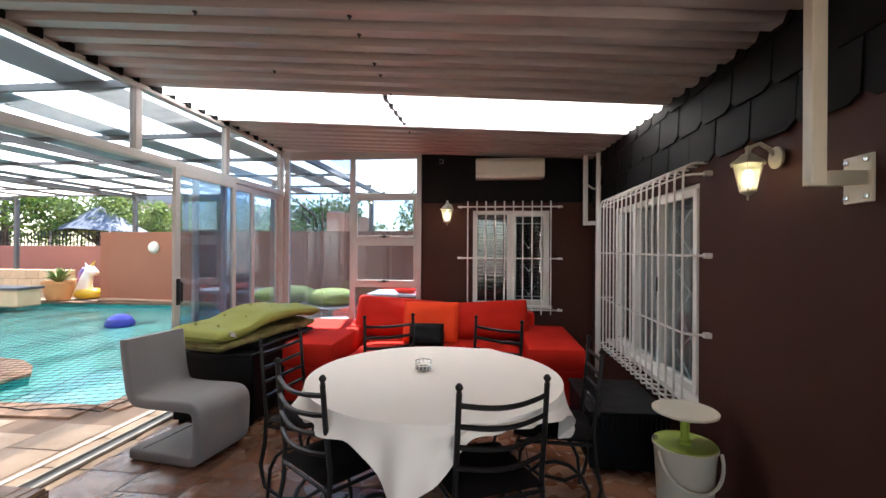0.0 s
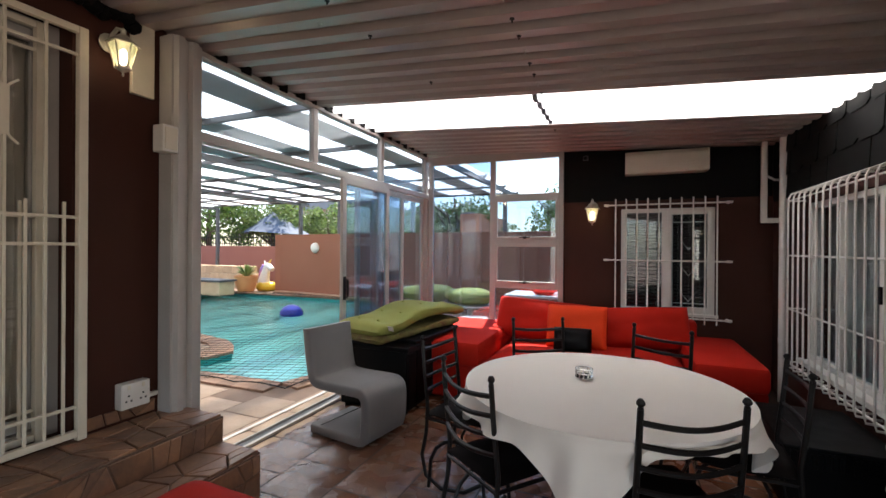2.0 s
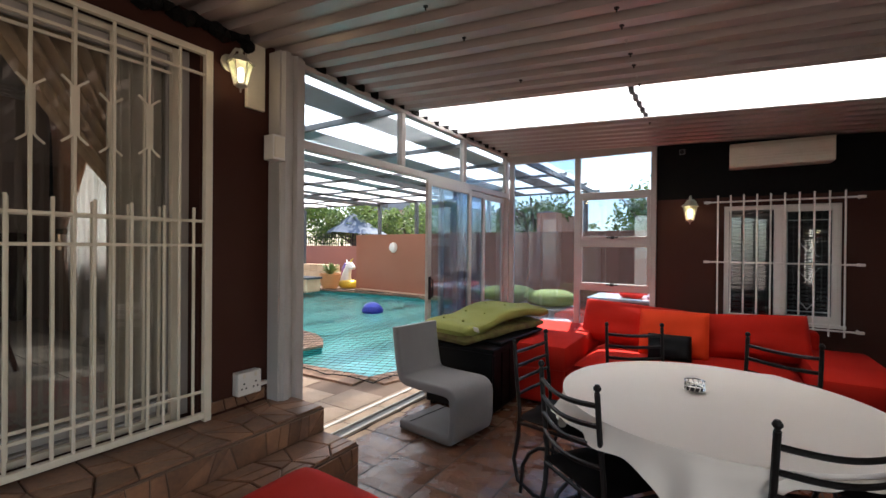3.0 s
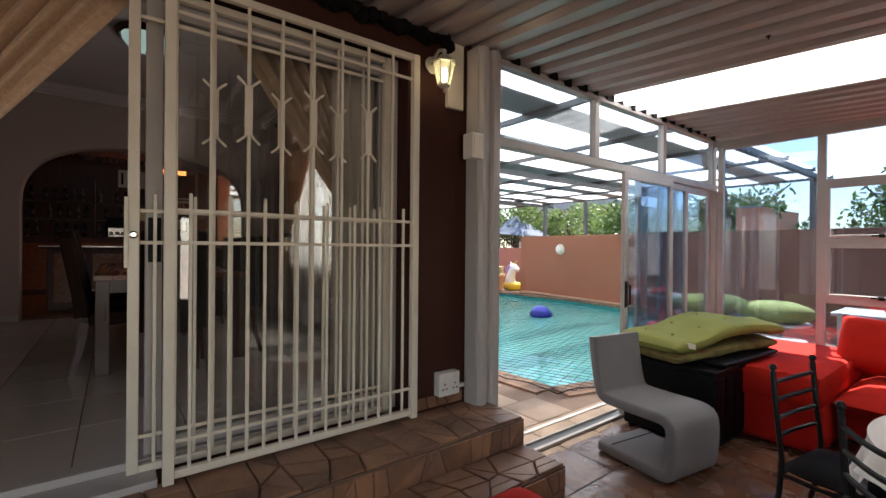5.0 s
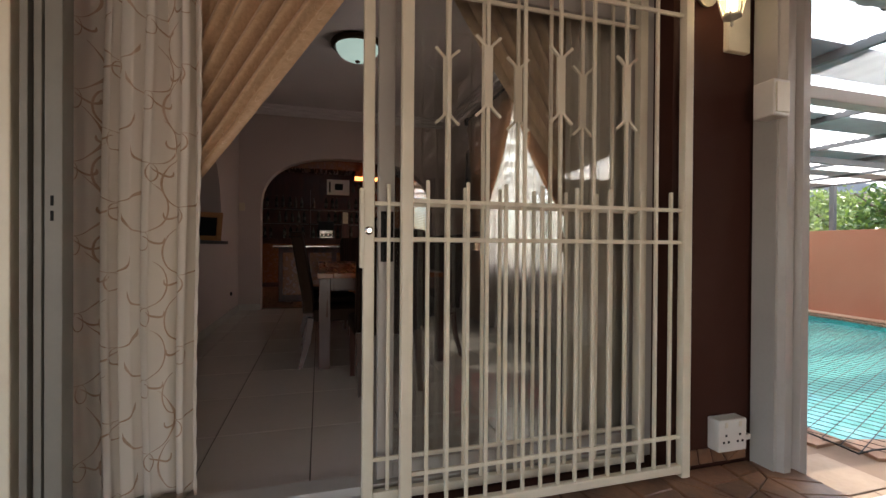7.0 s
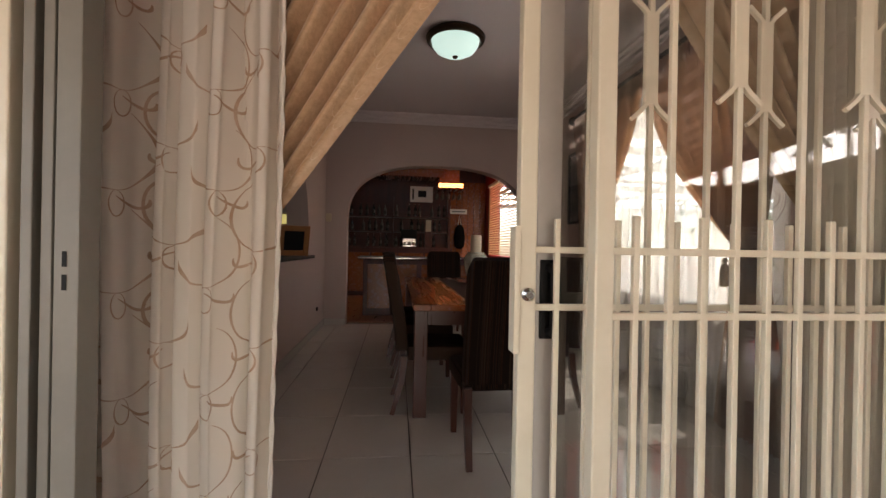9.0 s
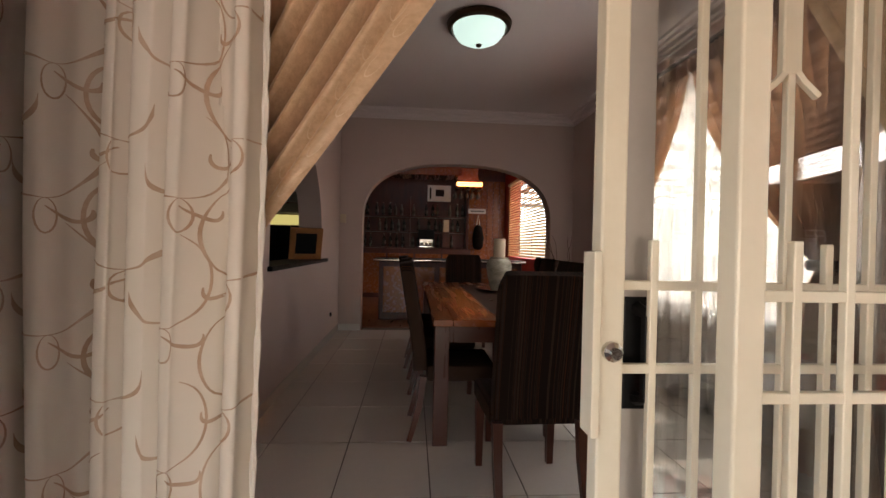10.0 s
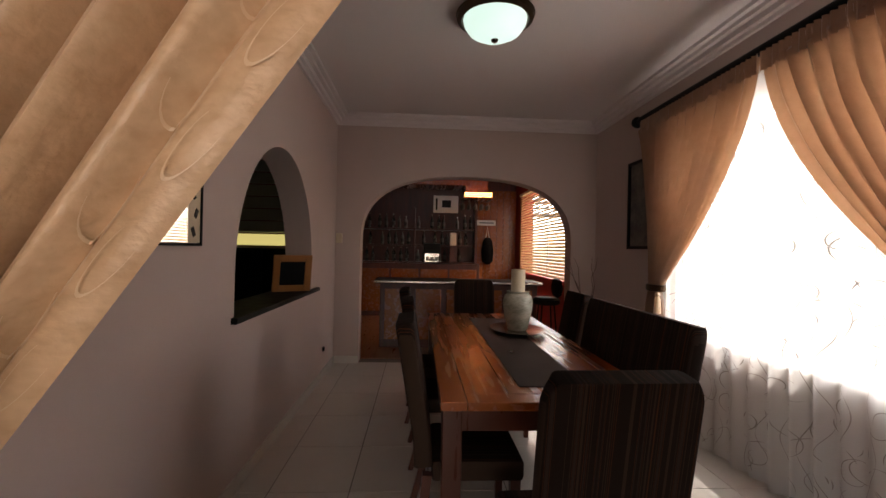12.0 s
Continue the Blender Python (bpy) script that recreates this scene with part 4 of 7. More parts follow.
CORNER = radians(-90)
def cloth(u, v):
    th = 2 * math.pi * u
    R = 0.692
    rel = th - CORNER + math.pi / 4
    s = 0.775 / max(abs(math.cos(rel)), abs(math.sin(rel)))
    e = min(1.0, max(0.0, (s - 0.82) / 0.19))
    L = 0.085 + 0.205 * e * e * (3 - 2 * e)
    if v <= 0.5:
        r = R * v / 0.5
        lift = 0.001 * noise.noise(Vector((r * math.cos(th) * 6, r * math.sin(th) * 6, 3)))
        rr, z = r, 0.768 + lift
        for bx, by in ((-0.25, 3.62), (0.48, 3.60)):
            px, py = TC.x + rr * math.cos(th), TC.y + rr * math.sin(th)
            d = math.hypot(px - bx, py - by)
            z += 0.012 * math.exp(-(d / 0.07) ** 2)
    else:
        q = (v - 0.5) / 0.5
        fold = (math.sin(th * 11 + 0.8 * math.sin(th * 3)) * 0.6 + 0.4 * math.sin(th * 23 + 1.0)) * 0.095 * q * min(1.0, 0.35 + L * 2)
        rr = R + 0.012 * math.sin(q * math.pi / 2) + fold * (0.5 + L) + 0.03 * q * q
        dent = math.exp(-((th - radians(301)) / 0.42) ** 2)
        rr -= 0.075 * dent * min(1.0, max(0.0, (q - 0.2) * 3))
        L *= 1 - 0.25 * dent + 0.06 * math.sin(th * 9 + 1)
        z = 0.768 - L * q - 0.004 * (q > 0)
    return (TC.x + rr * math.cos(th), TC.y + rr * math.sin(th), z)


bm = grid(bmnew(), 220, 36, cloth, close_u=True)
bmesh.ops.remove_doubles(bm, verts=bm.verts, dist=1e-4)
bmesh.ops.recalc_face_normals(bm, faces=bm.faces)
solid("tablecloth", bm, M_CLOTH, "cream cloth draped over the round patio table", "tablecloth", smooth=True)

M_ASHGLASS = material("smoked_glass", (0.10, 0.10, 0.10), 0.08, metal=0.6, scale=30, bump=0.05)
at_ = thing("ashtray", "small glass ashtray with a metal grille band", "ashtray", at=(0.09, 3.03, 0.77))
part("bowl", lathe(bmnew(), [(0.038, 0.772), (0.042, 0.776), (0.042, 0.79), (0.036, 0.79), (0.034, 0.78), (0.005, 0.779)], 20, (0.09, 3.03, 0)), M_ASHGLASS, at_, smooth=True)
for z in (0.778, 0.80, 0.822):
    part("ring", sweep(bmnew(), [(0.09 + 0.045 * math.cos(a * math.pi / 10), 3.03 + 0.045 * math.sin(a * math.pi / 10), z) for a in range(20)], 0.003, 5, close=True), M_CHROME, at_)
for k in range(12):
    a = math.pi * k / 6
    part("strut", sweep(bmnew(), [(0.09 + 0.045 * math.cos(a), 3.03 + 0.045 * math.sin(a), 0.776), (0.09 + 0.045 * math.cos(a + 0.25), 3.03 + 0.045 * math.sin(a + 0.25), 0.822)], 0.0025, 4), M_CHROME, at_)

# red corner sofa
sf = thing("corner_sofa", "red velvet corner sofa under the barred window", "sofa", at=(-0.1, 5.3, 0))
part("base", box(bmnew(), -1.75, 1.35, 5.0, 5.95, 0.02, 0.28, 0.02), M_RED, sf)
part("seat_cushion", cushion(bmnew(), -0.98, 0.82, 4.7, 5.75, 0.25, 0.46, 0.15, 14, seed=1), M_RED, sf, smooth=True)
part("chaise", box(bmnew(), -1.72, -0.98, 4.45, 5.85, 0.02, 0.36, 0.03), M_RED, sf)
part("chaise_cushion", box(bmnew(), -1.73, -0.97, 4.42, 5.85, 0.345, 0.585, 0.045), M_RED, sf, smooth=True)
part("side_block", box(bmnew(), 0.83, 1.34, 4.62, 5.85, 0.02, 0.36, 0.03), M_RED, sf)
part("side_cushion", box(bmnew(), 0.82, 1.35, 4.59, 5.85, 0.345, 0.56, 0.045), M_RED, sf, smooth=True)
part("backrest", box(bmnew(), -1.0, 1.0, 5.75, 5.97, 0.25, 0.72, 0.03), M_RED, sf)


def leaning(name, cx, cy, w, h, d, lean, turn, mat, label, z=0.45, seed=0, group="sofa cushions", roll=0):
    m = pose(cx, cy, z, 0, roll, turn) @ pose(0, 0, 0, lean, 0, 0)
    bm = cushion(bmnew(), -w / 2, w / 2, 0.0, h, -d / 2, d / 2, 0.5, 26, m @ pose(0, 0, 0, 0, 0, 0), seed, 0.02)
    return solid(name, bm, mat, label, "cushion", group, smooth=True)


leaning("back_cushion", -0.60, 5.43, 1.02, 0.46, 0.32, 72, -4, M_RED, "large red velvet cushion leaning on the sofa back", seed=4, roll=3)
leaning("back_cushion", 0.50, 5.45, 0.86, 0.44, 0.32, 70, 6, M_RED, "large red velvet cushion leaning on the sofa back", seed=5, roll=-3)
leaning("throw_pillow", -0.17, 5.18, 0.60, 0.45, 0.2, 74, 0, M_ORANGE, "bright orange red pillow on the sofa", seed=6)
leaning("throw_pillow", -0.18, 4.98, 0.36, 0.24, 0.14, 70, 4, M_DARK, "small black pillow on the sofa", z=0.46, seed=7)

ot = thing("ottoman", "red velvet ottoman beside the stone steps", "ottoman", at=(-1.25, 1.62, 0))
part("base", box(bmnew(), -1.50, -0.98, 1.32, 1.92, 0.03, 0.36, 0.02), M_RED, ot)
part("top_cushion", cushion(bmnew(), -1.52, -0.96, 1.30, 1.94, 0.32, 0.46, 0.25, 12, seed=8), M_RED, ot, smooth=True)
for x in (-1.46, -1.02):
    for y in (1.36, 1.88):
        part("foot", lathe(bmnew(), [(0.018, 0), (0.024, 0.035)], 8, (x, y, 0)), M_DARK, ot)

# grey cantilever chair: one folded upholstered slab
gc = thing("cantilever_chair", "grey upholstered cantilever chair folded from one slab", "chair", at=(-2.0, 3.3, 0))
prof = [(-0.07, 0.82), (-0.05, 0.66), (-0.025, 0.52), (0.0, 0.435), (0.05, 0.40), (0.2, 0.395), (0.38, 0.40), (0.49, 0.40), (0.54, 0.375), (0.557, 0.32), (0.555, 0.2), (0.548, 0.10), (0.525, 0.055), (0.47, 0.042), (0.25, 0.04), (0.0, 0.04)]
def slab(bm, line, th, y0, y1, m):
    n = len(line)
    L, R = [], []
    for i, (u, z) in enumerate(line):
        a, b = line[max(0, i - 1)], line[min(n - 1, i + 1)]
        d = Vector((b[0] - a[0], b[1] - a[1])).normalized()
        nn = Vector((-d.y, d.x))
        tt = th[i] if isinstance(th, list) else th
        L.append((u + nn.x * tt / 2, z + nn.y * tt / 2))
        R.append((u - nn.x * tt / 2, z - nn.y * tt / 2))
    loop = L + R[::-1]
    e = 0.018
    rows = []
    cx, cz = 0, 0
    for y, k in ((y0, 0.6), (y0 + e * 0.3, 0.85), (y0 + e, 1), (y1 - e, 1), (y1 - e * 0.3, 0.85), (y1, 0.6)):
        row = []
        for i, (u, z) in enumerate(loop):
            c = line[i] if i < n else line[2 * n - 1 - i]
            row.append(bm.verts.new(m @ Vector((c[0] + (u - c[0]) * k, y, c[1] + (z - c[1]) * k))))
        rows.append(row)
    for a, b in zip(rows, rows[1:]):
        for i in range(len(loop)):
            bm.faces.new((a[i], a[(i + 1) % len(loop)], b[(i + 1) % len(loop)], b[i]))
    for row, flip in ((rows[0], 1), (rows[-1], 0)):
        for i in range(n - 1):
            q = (row[i], row[i + 1], row[2 * n - 2 - i], row[2 * n - 1 - i])
            bm.faces.new(q[::-1] if flip else q)
    bmesh.ops.recalc_face_normals(bm, faces=bm.faces)
    return bm


def smooth_line(line, k=3):
    out = []
    n = len(line)
    for i in range(n - 1):
        p0, p1, p2, p3 = line[max(0, i - 1)], line[i], line[i + 1], line[min(n - 1, i + 2)]
        for s in range(k):
            t = s / k
            out.append(tuple(0.5 * (2 * b + (c - a) * t + (2 * a - 5 * b + 4 * c - d) * t * t + (3 * b - a - 3 * c + d) * t ** 3) for a, b, c, d in zip(p0, p1, p2, p3)))
    return out + [line[-1]]


gm = pose(-2.0, 3.30, 0, 0, 0, -9)
part("body", slab(bmnew(), smooth_line(prof), 0.075, 0.0, 0.48, gm), M_GREYFELT, gc, smooth=True)
part("seam", sweep(bmnew(), [gm @ Vector((0.10, 0.02 + 0.44 * i / 6, 0.083)) for i in range(7)], 0.003, 5), M_SEAT, gc)

# black storage chest with folded lime lounger pads on it
ch = thing("storage_chest", "black slatted storage chest by the sliding doors", "chest", at=(-1.8, 4.4, 0))
part("body", box(bmnew(), -2.15, -1.46, 3.90, 4.95, 0.03, 0.56, 0.01), M_DARK, ch)
part("lid", box(bmnew(), -2.17, -1.44, 3.88, 4.97, 0.56, 0.60, 0.008), M_DARK, ch)
for k in range(6):
    part("slat", box(bmnew(), -1.462, -1.45, 3.92 + 0.172 * k, 4.07 + 0.172 * k, 0.06, 0.54, 0.003), M_DARK, ch)
for x in (-2.1, -1.5):
    for y in (3.95, 4.9):
        part("foot", box(bmnew(), x - 0.02, x + 0.02, y - 0.02, y + 0.02, 0, 0.03), M_DARK, ch)
tr = thing("folding_tray", "black folding tray table lying on the chest", "tray", at=(-1.5, 4.8, 0.62))
part("tray", box(bmnew(), -0.22, 0.22, -0.42, 0.42, -0.010, 0.010, 0.005, pose(-1.63, 4.50, 0.630, 1, 3, -6)), M_DARK, tr)
part("rim", sweep(bmnew(), [pose(-1.63, 4.50, 0.630, 1, 3, -6) @ Vector(p) for p in ((-0.22, -0.42, 0.012), (0.22, -0.42, 0.012), (0.22, 0.42, 0.012), (-0.22, 0.42, 0.012))], 0.012, 6, close=True), M_DARK, tr)


M_LIMEPRINT = material("lime_print_canvas", (0.22, 0.22, 0.05), 0.8, second=(0.10, 0.045, 0.025), scale=11, mix=1.0, fine=160, bump=0.2)


def pad(label, line, w, th, m, seed, cover=M_LIME):
    t = thing("lounger_pad", label, "cushion", "lime lounger pads", at=tuple(m.translation))
    bm = bmnew()
    n = 40
    sm = smooth_line(line, 8)
    def fn(u, v):
        i = u * (len(sm) - 1)
        k = min(int(i), len(sm) - 2)
        f = i - k
        a = sm[k][0] + (sm[k + 1][0] - sm[k][0]) * f
        z = sm[k][1] + (sm[k + 1][1] - sm[k][1]) * f
        ph = 2 * math.pi * v
        cx, cz = math.cos(ph), math.sin(ph)
        sx = math.copysign(abs(cx) ** 0.5, cx)
        sz = math.copysign(abs(cz) ** 0.6, cz)
        end = max(0.0, 1 - abs(2 * u - 1) ** 12) ** 0.5
        tuft = 1 - 0.22 * math.exp(-((a % 0.34 - 0.17) / 0.05) ** 2) * math.exp(-((sx * 0.5) % 0.5 - 0.25) ** 2 / 0.01)
        lump = 1 + 0.5 * noise.noise(Vector((a * 4, sx * 2, sz + seed)))
        return m @ Vector((sx * w / 2 * (0.92 + 0.08 * end), a, z + sz * th / 2 * end * tuft * lump))
    grid(bm, n, 24, fn)
    bmesh.ops.remove_doubles(bm, verts=bm.verts, dist=1e-4)
    bmesh.ops.recalc_face_normals(bm, faces=bm.faces)
    part("pad", bm, cover, t, smooth=True)
    for k in range(4):
        for s in (-0.22, 0.22):
            p = fn(0.14 + 0.22 * k, 0.25)
            bm = bmnew()
            bmesh.ops.create_icosphere(bm, subdivisions=1, radius=0.013, matrix=Matrix.Translation((m @ Vector((s * w, 0, 0))) - m.translation + p))
            part("tuft", bm, M_LIME, t)
    return t


pd = pad("printed lime and brown lounger pad folded under another", [(0, -0.01), (0.35, 0.0), (0.7, 0.01), (1.0, 0.02), (1.28, 0.02)], 0.56, 0.10, pose(-1.92, 3.84, 0.672, 0, 0, -12), 1, M_LIMEPRINT)
pd = pad("folded lime green lounger pad lying on the chest", [(0, -0.02), (0.3, 0.0), (0.65, 0.075), (1.0, 0.08), (1.34, 0.03)], 0.57, 0.12, pose(-1.93, 3.82, 0.762, 0, 0, -14), 2)
solid("care_label", box(bmnew(), -0.035, 0.035, -0.002, 0.002, -0.02, 0.02, 0, pose(-1.60, 3.86, 0.765, 12, 0, -20)), M_WHITE, "small white care label on a lime pad", "label")

# bucket table: white tub with lime inside, and a round tray top
bt = thing("bucket_table", "white tub with lime inside and a round tray top", "side table", at=(1.50, 2.98, 0))
bx, by = 1.50, 2.98
part("tub", lathe(bmnew(), [(0.115, 0.0), (0.125, 0.01), (0.15, 0.42), (0.158, 0.43), (0.158, 0.44), (0.15, 0.445)], 32, (bx, by, 0)), M_CREAM, bt, smooth=True)
M_LIMEPLASTIC = material("lime_plastic", (0.33, 0.42, 0.05), 0.35, scale=4, bump=0.02)
part("liner", lathe(bmnew(), [(0.156, 0.447), (0.152, 0.45), (0.146, 0.447), (0.13, 0.25), (0.01, 0.245)], 32, (bx, by, 0)), M_LIMEPLASTIC, bt, "lime green inner liner", smooth=True)
part("stem", lathe(bmnew(), [(0.035, 0.246), (0.035, 0.46), (0.022, 0.47), (0.022, 0.60), (0.04, 0.605)], 16, (bx, by, 0)), M_LIMEPLASTIC, bt, "lime green telescopic stem", smooth=True)
part("tray", lathe(bmnew(), [(0.14, 0.605), (0.158, 0.612), (0.16, 0.622), (0.155, 0.626), (0.15, 0.621), (0.01, 0.621)], 40, (bx, by, 0)), M_CREAM, bt, smooth=True)
part("handle", sweep(bmnew(), [(bx - 0.155 * math.cos(a), by - 0.06 - 0.11 * math.sin(a), 0.42 - 0.16 * math.sin(a)) for a in [math.pi * i / 14 for i in range(15)]], 0.009, 8), M_CREAM, bt, smooth=True)
part("lug", lathe(bmnew(), [(0.014, 0.43), (0.014, 0.465), (0.006, 0.47)], 10, (bx - 0.14, by + 0.03, 0)), M_CHROME, bt)

cr = thing("plastic_crate", "black slotted plastic crate under the barred window", "crate", at=(1.4, 3.95, 0))
part("body", box(bmnew(), 1.14, 1.66, 3.55, 4.30, 0.0, 0.36, 0.012), M_DARK, cr)
for k in range(16):
    part("rib", box(bmnew(), 1.16 + 0.031 * k, 1.172 + 0.031 * k, 3.536, 3.552, 0.27, 0.35), M_DARK, cr)
part("lid", box(bmnew(), 1.13, 1.67, 3.54, 4.31, 0.36, 0.385, 0.008), M_DARK, cr)

# ---- dining room ----
def striped(name, base, stripes):
    m = material(name, base, 0.9, second=tuple(c * 0.8 for c in base), scale=5, fine=250, bump=0.15)
    nt = m.node_tree
    b = nt.nodes["Principled BSDF"]
    tc = nt.nodes.new("ShaderNodeTexCoord")
    mp = nt.nodes.new("ShaderNodeMapping")
    mp.inputs["Scale"].default_value = (1, 0.0, 0.0)
    nt.links.new(tc.outputs["Object"], mp.inputs[0])
    nz = nt.nodes.new("ShaderNodeTexNoise")
    nz.inputs["Scale"].default_value, nz.inputs["Detail"].default_value = 34.0, 1.0
    nt.links.new(mp.outputs[0], nz.inputs["Vector"])
    rp = nt.nodes.new("ShaderNodeValToRGB")
    rp.color_ramp.interpolation = "CONSTANT"
    els = rp.color_ramp.elements
    els[0].position, els[0].color = 0.0, (*base, 1)
    els[1].position, els[1].color = 0.40, (*stripes[0], 1)
    for p, c in ((0.44, base), (0.52, stripes[1]), (0.545, base), (0.58, stripes[2]), (0.64, base)):
        e = els.new(p)
        e.color = (*c, 1)
    nt.links.new(nz.outputs["Fac"], rp.inputs[0])
    nt.links.new(rp.outputs[0], b.inputs["Base Color"])
    b.inputs["Specular IOR Level"].default_value = 0.15
    return m


M_STRIPE = striped("striped_chair_cloth", (0.013, 0.007, 0.005), ((0.036, 0.021, 0.015), (0.062, 0.021, 0.009), (0.028, 0.017, 0.015)))
M_LEG = material("reddish_leg_wood", (0.065, 0.014, 0.006), 0.3, second=(0.06, 0.016, 0.008), scale=2, mix=1.0, fine=20, bump=0.05, stretch=(8, 8, 1))


def parson_chair(w=0.46, label="high backed dining chair in dark striped cloth"):
    """Upholstered chair facing +y, back at y = 0, origin on the floor under the middle of the back."""
    c = thing("dining_chair", label, "chair", "dining chairs")
    line = [(-0.10, 1.10), (-0.075, 0.95), (-0.04, 0.75), (-0.01, 0.58), (0.0, 0.44)]
    bm = slab(bmnew(), smooth_line(line, 6), 0.085, -w / 2, w / 2, pose(0, 0, 0, 0, 0, 90))
    for v in bm.verts:
        if v.co.z > 1.0:
            v.co.x -= math.copysign(0.028 * min(1.0, (v.co.z - 1.0) / 0.1) ** 2.5, v.co.x)
            v.co.z -= 0.022 * min(1.0, (v.co.z - 1.0) / 0.1) * (abs(v.co.x) / (w / 2)) ** 4
    part("backrest", bm, M_STRIPE, c, smooth=True)
    bm = box(bmnew(), -w / 2, w / 2, 0.04, 0.47, 0.37, 0.47, 0.02)
    part("seat", bm, M_STRIPE, c, smooth=True)
    for sx in (-1, 1):
        x = sx * (w / 2 - 0.03)
        part("back_leg", sweep(bmnew(), [(x, 0.02, 0.40), (x, 0.0, 0.22), (x, -0.06, 0.0)], [0.032, 0.028, 0.022], 4), M_LEG, c, "reddish wooden leg")
        part("front_leg", sweep(bmnew(), [(x, 0.43, 0.38), (x, 0.43, 0.0)], [0.034, 0.024], 4), M_LEG, c, "reddish wooden leg")
    return c


dch = parson_chair()
for m in (pose(-4.62, 0.275, FZ, 0, 0, 0), pose(-5.45, 0.26, FZ, 0, 0, 2), pose(-7.32, 0.88, FZ, 0, 0, -90), pose(-6.2, 0.22, FZ, 0, 0, 0), pose(-6.06, 1.52, FZ, 0, 0, 180)):
    copy_thing(dch, m)
dch.matrix_basis = pose(-3.70, 0.815, FZ, 0, 0, 92)
bench = parson_chair(1.32, "high backed dining bench in dark striped cloth")
bench.name = "dining_bench"
tagged(bench, category="bench", group="dining seats")
bench.matrix_basis = pose(-5.10, 1.52, FZ, 0, 0, 180)

dt = thing("dining_table", "long varnished wooden dining table with square legs", "table", at=(-5.7, 0.9, FZ))
X0, X1, Y0, Y1, TZ = -7.05, -4.33, 0.345, 1.42, 1.244
part("plank", box(bmnew(), X0, X1, Y0, Y0 + 0.12, TZ - 0.04, TZ, 0.004), M_WOOD, dt)
part("plank", box(bmnew(), X0, X1, Y1 - 0.12, Y1, TZ - 0.04, TZ, 0.004), M_WOOD, dt)
part("plank", box(bmnew(), X1 - 0.12, X1, Y0 + 0.122, Y1 - 0.122, TZ - 0.04, TZ, 0.004), M_WOOD, dt)
part("plank", box(bmnew(), X0, X0 + 0.12, Y0 + 0.122, Y1 - 0.122, TZ - 0.04, TZ, 0.004), M_WOOD, dt)
for k in range(4):
    yy = Y0 + 0.123 + k * (Y1 - Y0 - 0.246) / 4
    part("plank", box(bmnew(), X0 + 0.122, X1 - 0.122, yy, yy + (Y1 - Y0 - 0.246) / 4 - 0.002, TZ - 0.04, TZ - 0.001, 0.003), M_WOOD, dt)
for y in (Y0 + 0.03, Y1 - 0.055):
    part("apron", box(bmnew(), X0 + 0.09, X1 - 0.09, y, y + 0.025, TZ - 0.14, TZ - 0.04, 0.003), M_LEG, dt)
for x in (X0 + 0.03, X1 - 0.055):
    part("apron", box(bmnew(), x, x + 0.025, Y0 + 0.09, Y1 - 0.09, TZ - 0.14, TZ - 0.04, 0.003), M_LEG, dt)
for x in (X0 + 0.055, X1 - 0.055):
    for y in (Y0 + 0.055, Y1 - 0.055):
        part("leg", box(bmnew(), x - 0.045, x + 0.045, y - 0.045, y + 0.045, FZ, TZ - 0.04, 0.005), M_LEG, dt)
M_RUNNER = material("grey_runner_cloth", (0.075, 0.052, 0.044), 0.9, scale=4, fine=300, bump=0.2)
solid("table_runner", box(bmnew(), -6.7, -4.55, 0.75, 1.10, TZ, TZ + 0.004, 0.001), M_RUNNER, "grey brown cloth runner along the dining table", "runner")
M_PLATTER = material("dark_platter", (0.05, 0.04, 0.035), 0.15, metal=0.5, second=(0.16, 0.14, 0.12), scale=9, mix=1.0, bump=0.05)
VX, VY = -6.0, 1.07
solid("platter", lathe(bmnew(), [(0.10, TZ + 0.005), (0.12, TZ + 0.012), (0.28, TZ + 0.028), (0.30, TZ + 0.036), (0.275, TZ + 0.033), (0.10, TZ + 0.018), (0.01, TZ + 0.016)], 36, (VX, VY, 0), 0.75), M_PLATTER, "dark shiny platter on the table runner", "platter", smooth=True)
M_VASE = material("mottled_glaze", (0.66, 0.62, 0.52), 0.16, second=(0.20, 0.21, 0.16), scale=7, stretch=(1, 1, 2.2), mix=1.0, fine=40, bump=0.15)
vs = thing("candle_vase", "mottled green white ceramic vase holding a thick candle", "vase", at=(VX, VY, TZ + 0.016))
part("body", lathe(bmnew(), [(0.068, TZ + 0.018), (0.082, TZ + 0.03), (0.10, TZ + 0.10), (0.122, TZ + 0.20), (0.126, TZ + 0.26), (0.112, TZ + 0.31), (0.088, TZ + 0.328), (0.098, TZ + 0.345), (0.08, TZ + 0.343)], 32, (VX, VY, 0)), M_VASE, vs, smooth=True)
M_WAX = material("cream_wax", (0.62, 0.52, 0.38), 0.5, second=(0.5, 0.40, 0.27), scale=8, bump=0.05)
part("candle", lathe(bmnew(), [(0.058, TZ + 0.30), (0.058, TZ + 0.52), (0.052, TZ + 0.527), (0.02, TZ + 0.52)], 24, (VX, VY, 0)), M_WAX, vs, "thick cream candle", smooth=True)
solid("trinket", lathe(bmnew(), [(0.014, TZ + 0.004), (0.016, TZ + 0.012), (0.008, TZ + 0.02)], 12, (-5.25, 0.86, 0)), M_CHROME, "tiny metal trinket on the runner", "trinket")

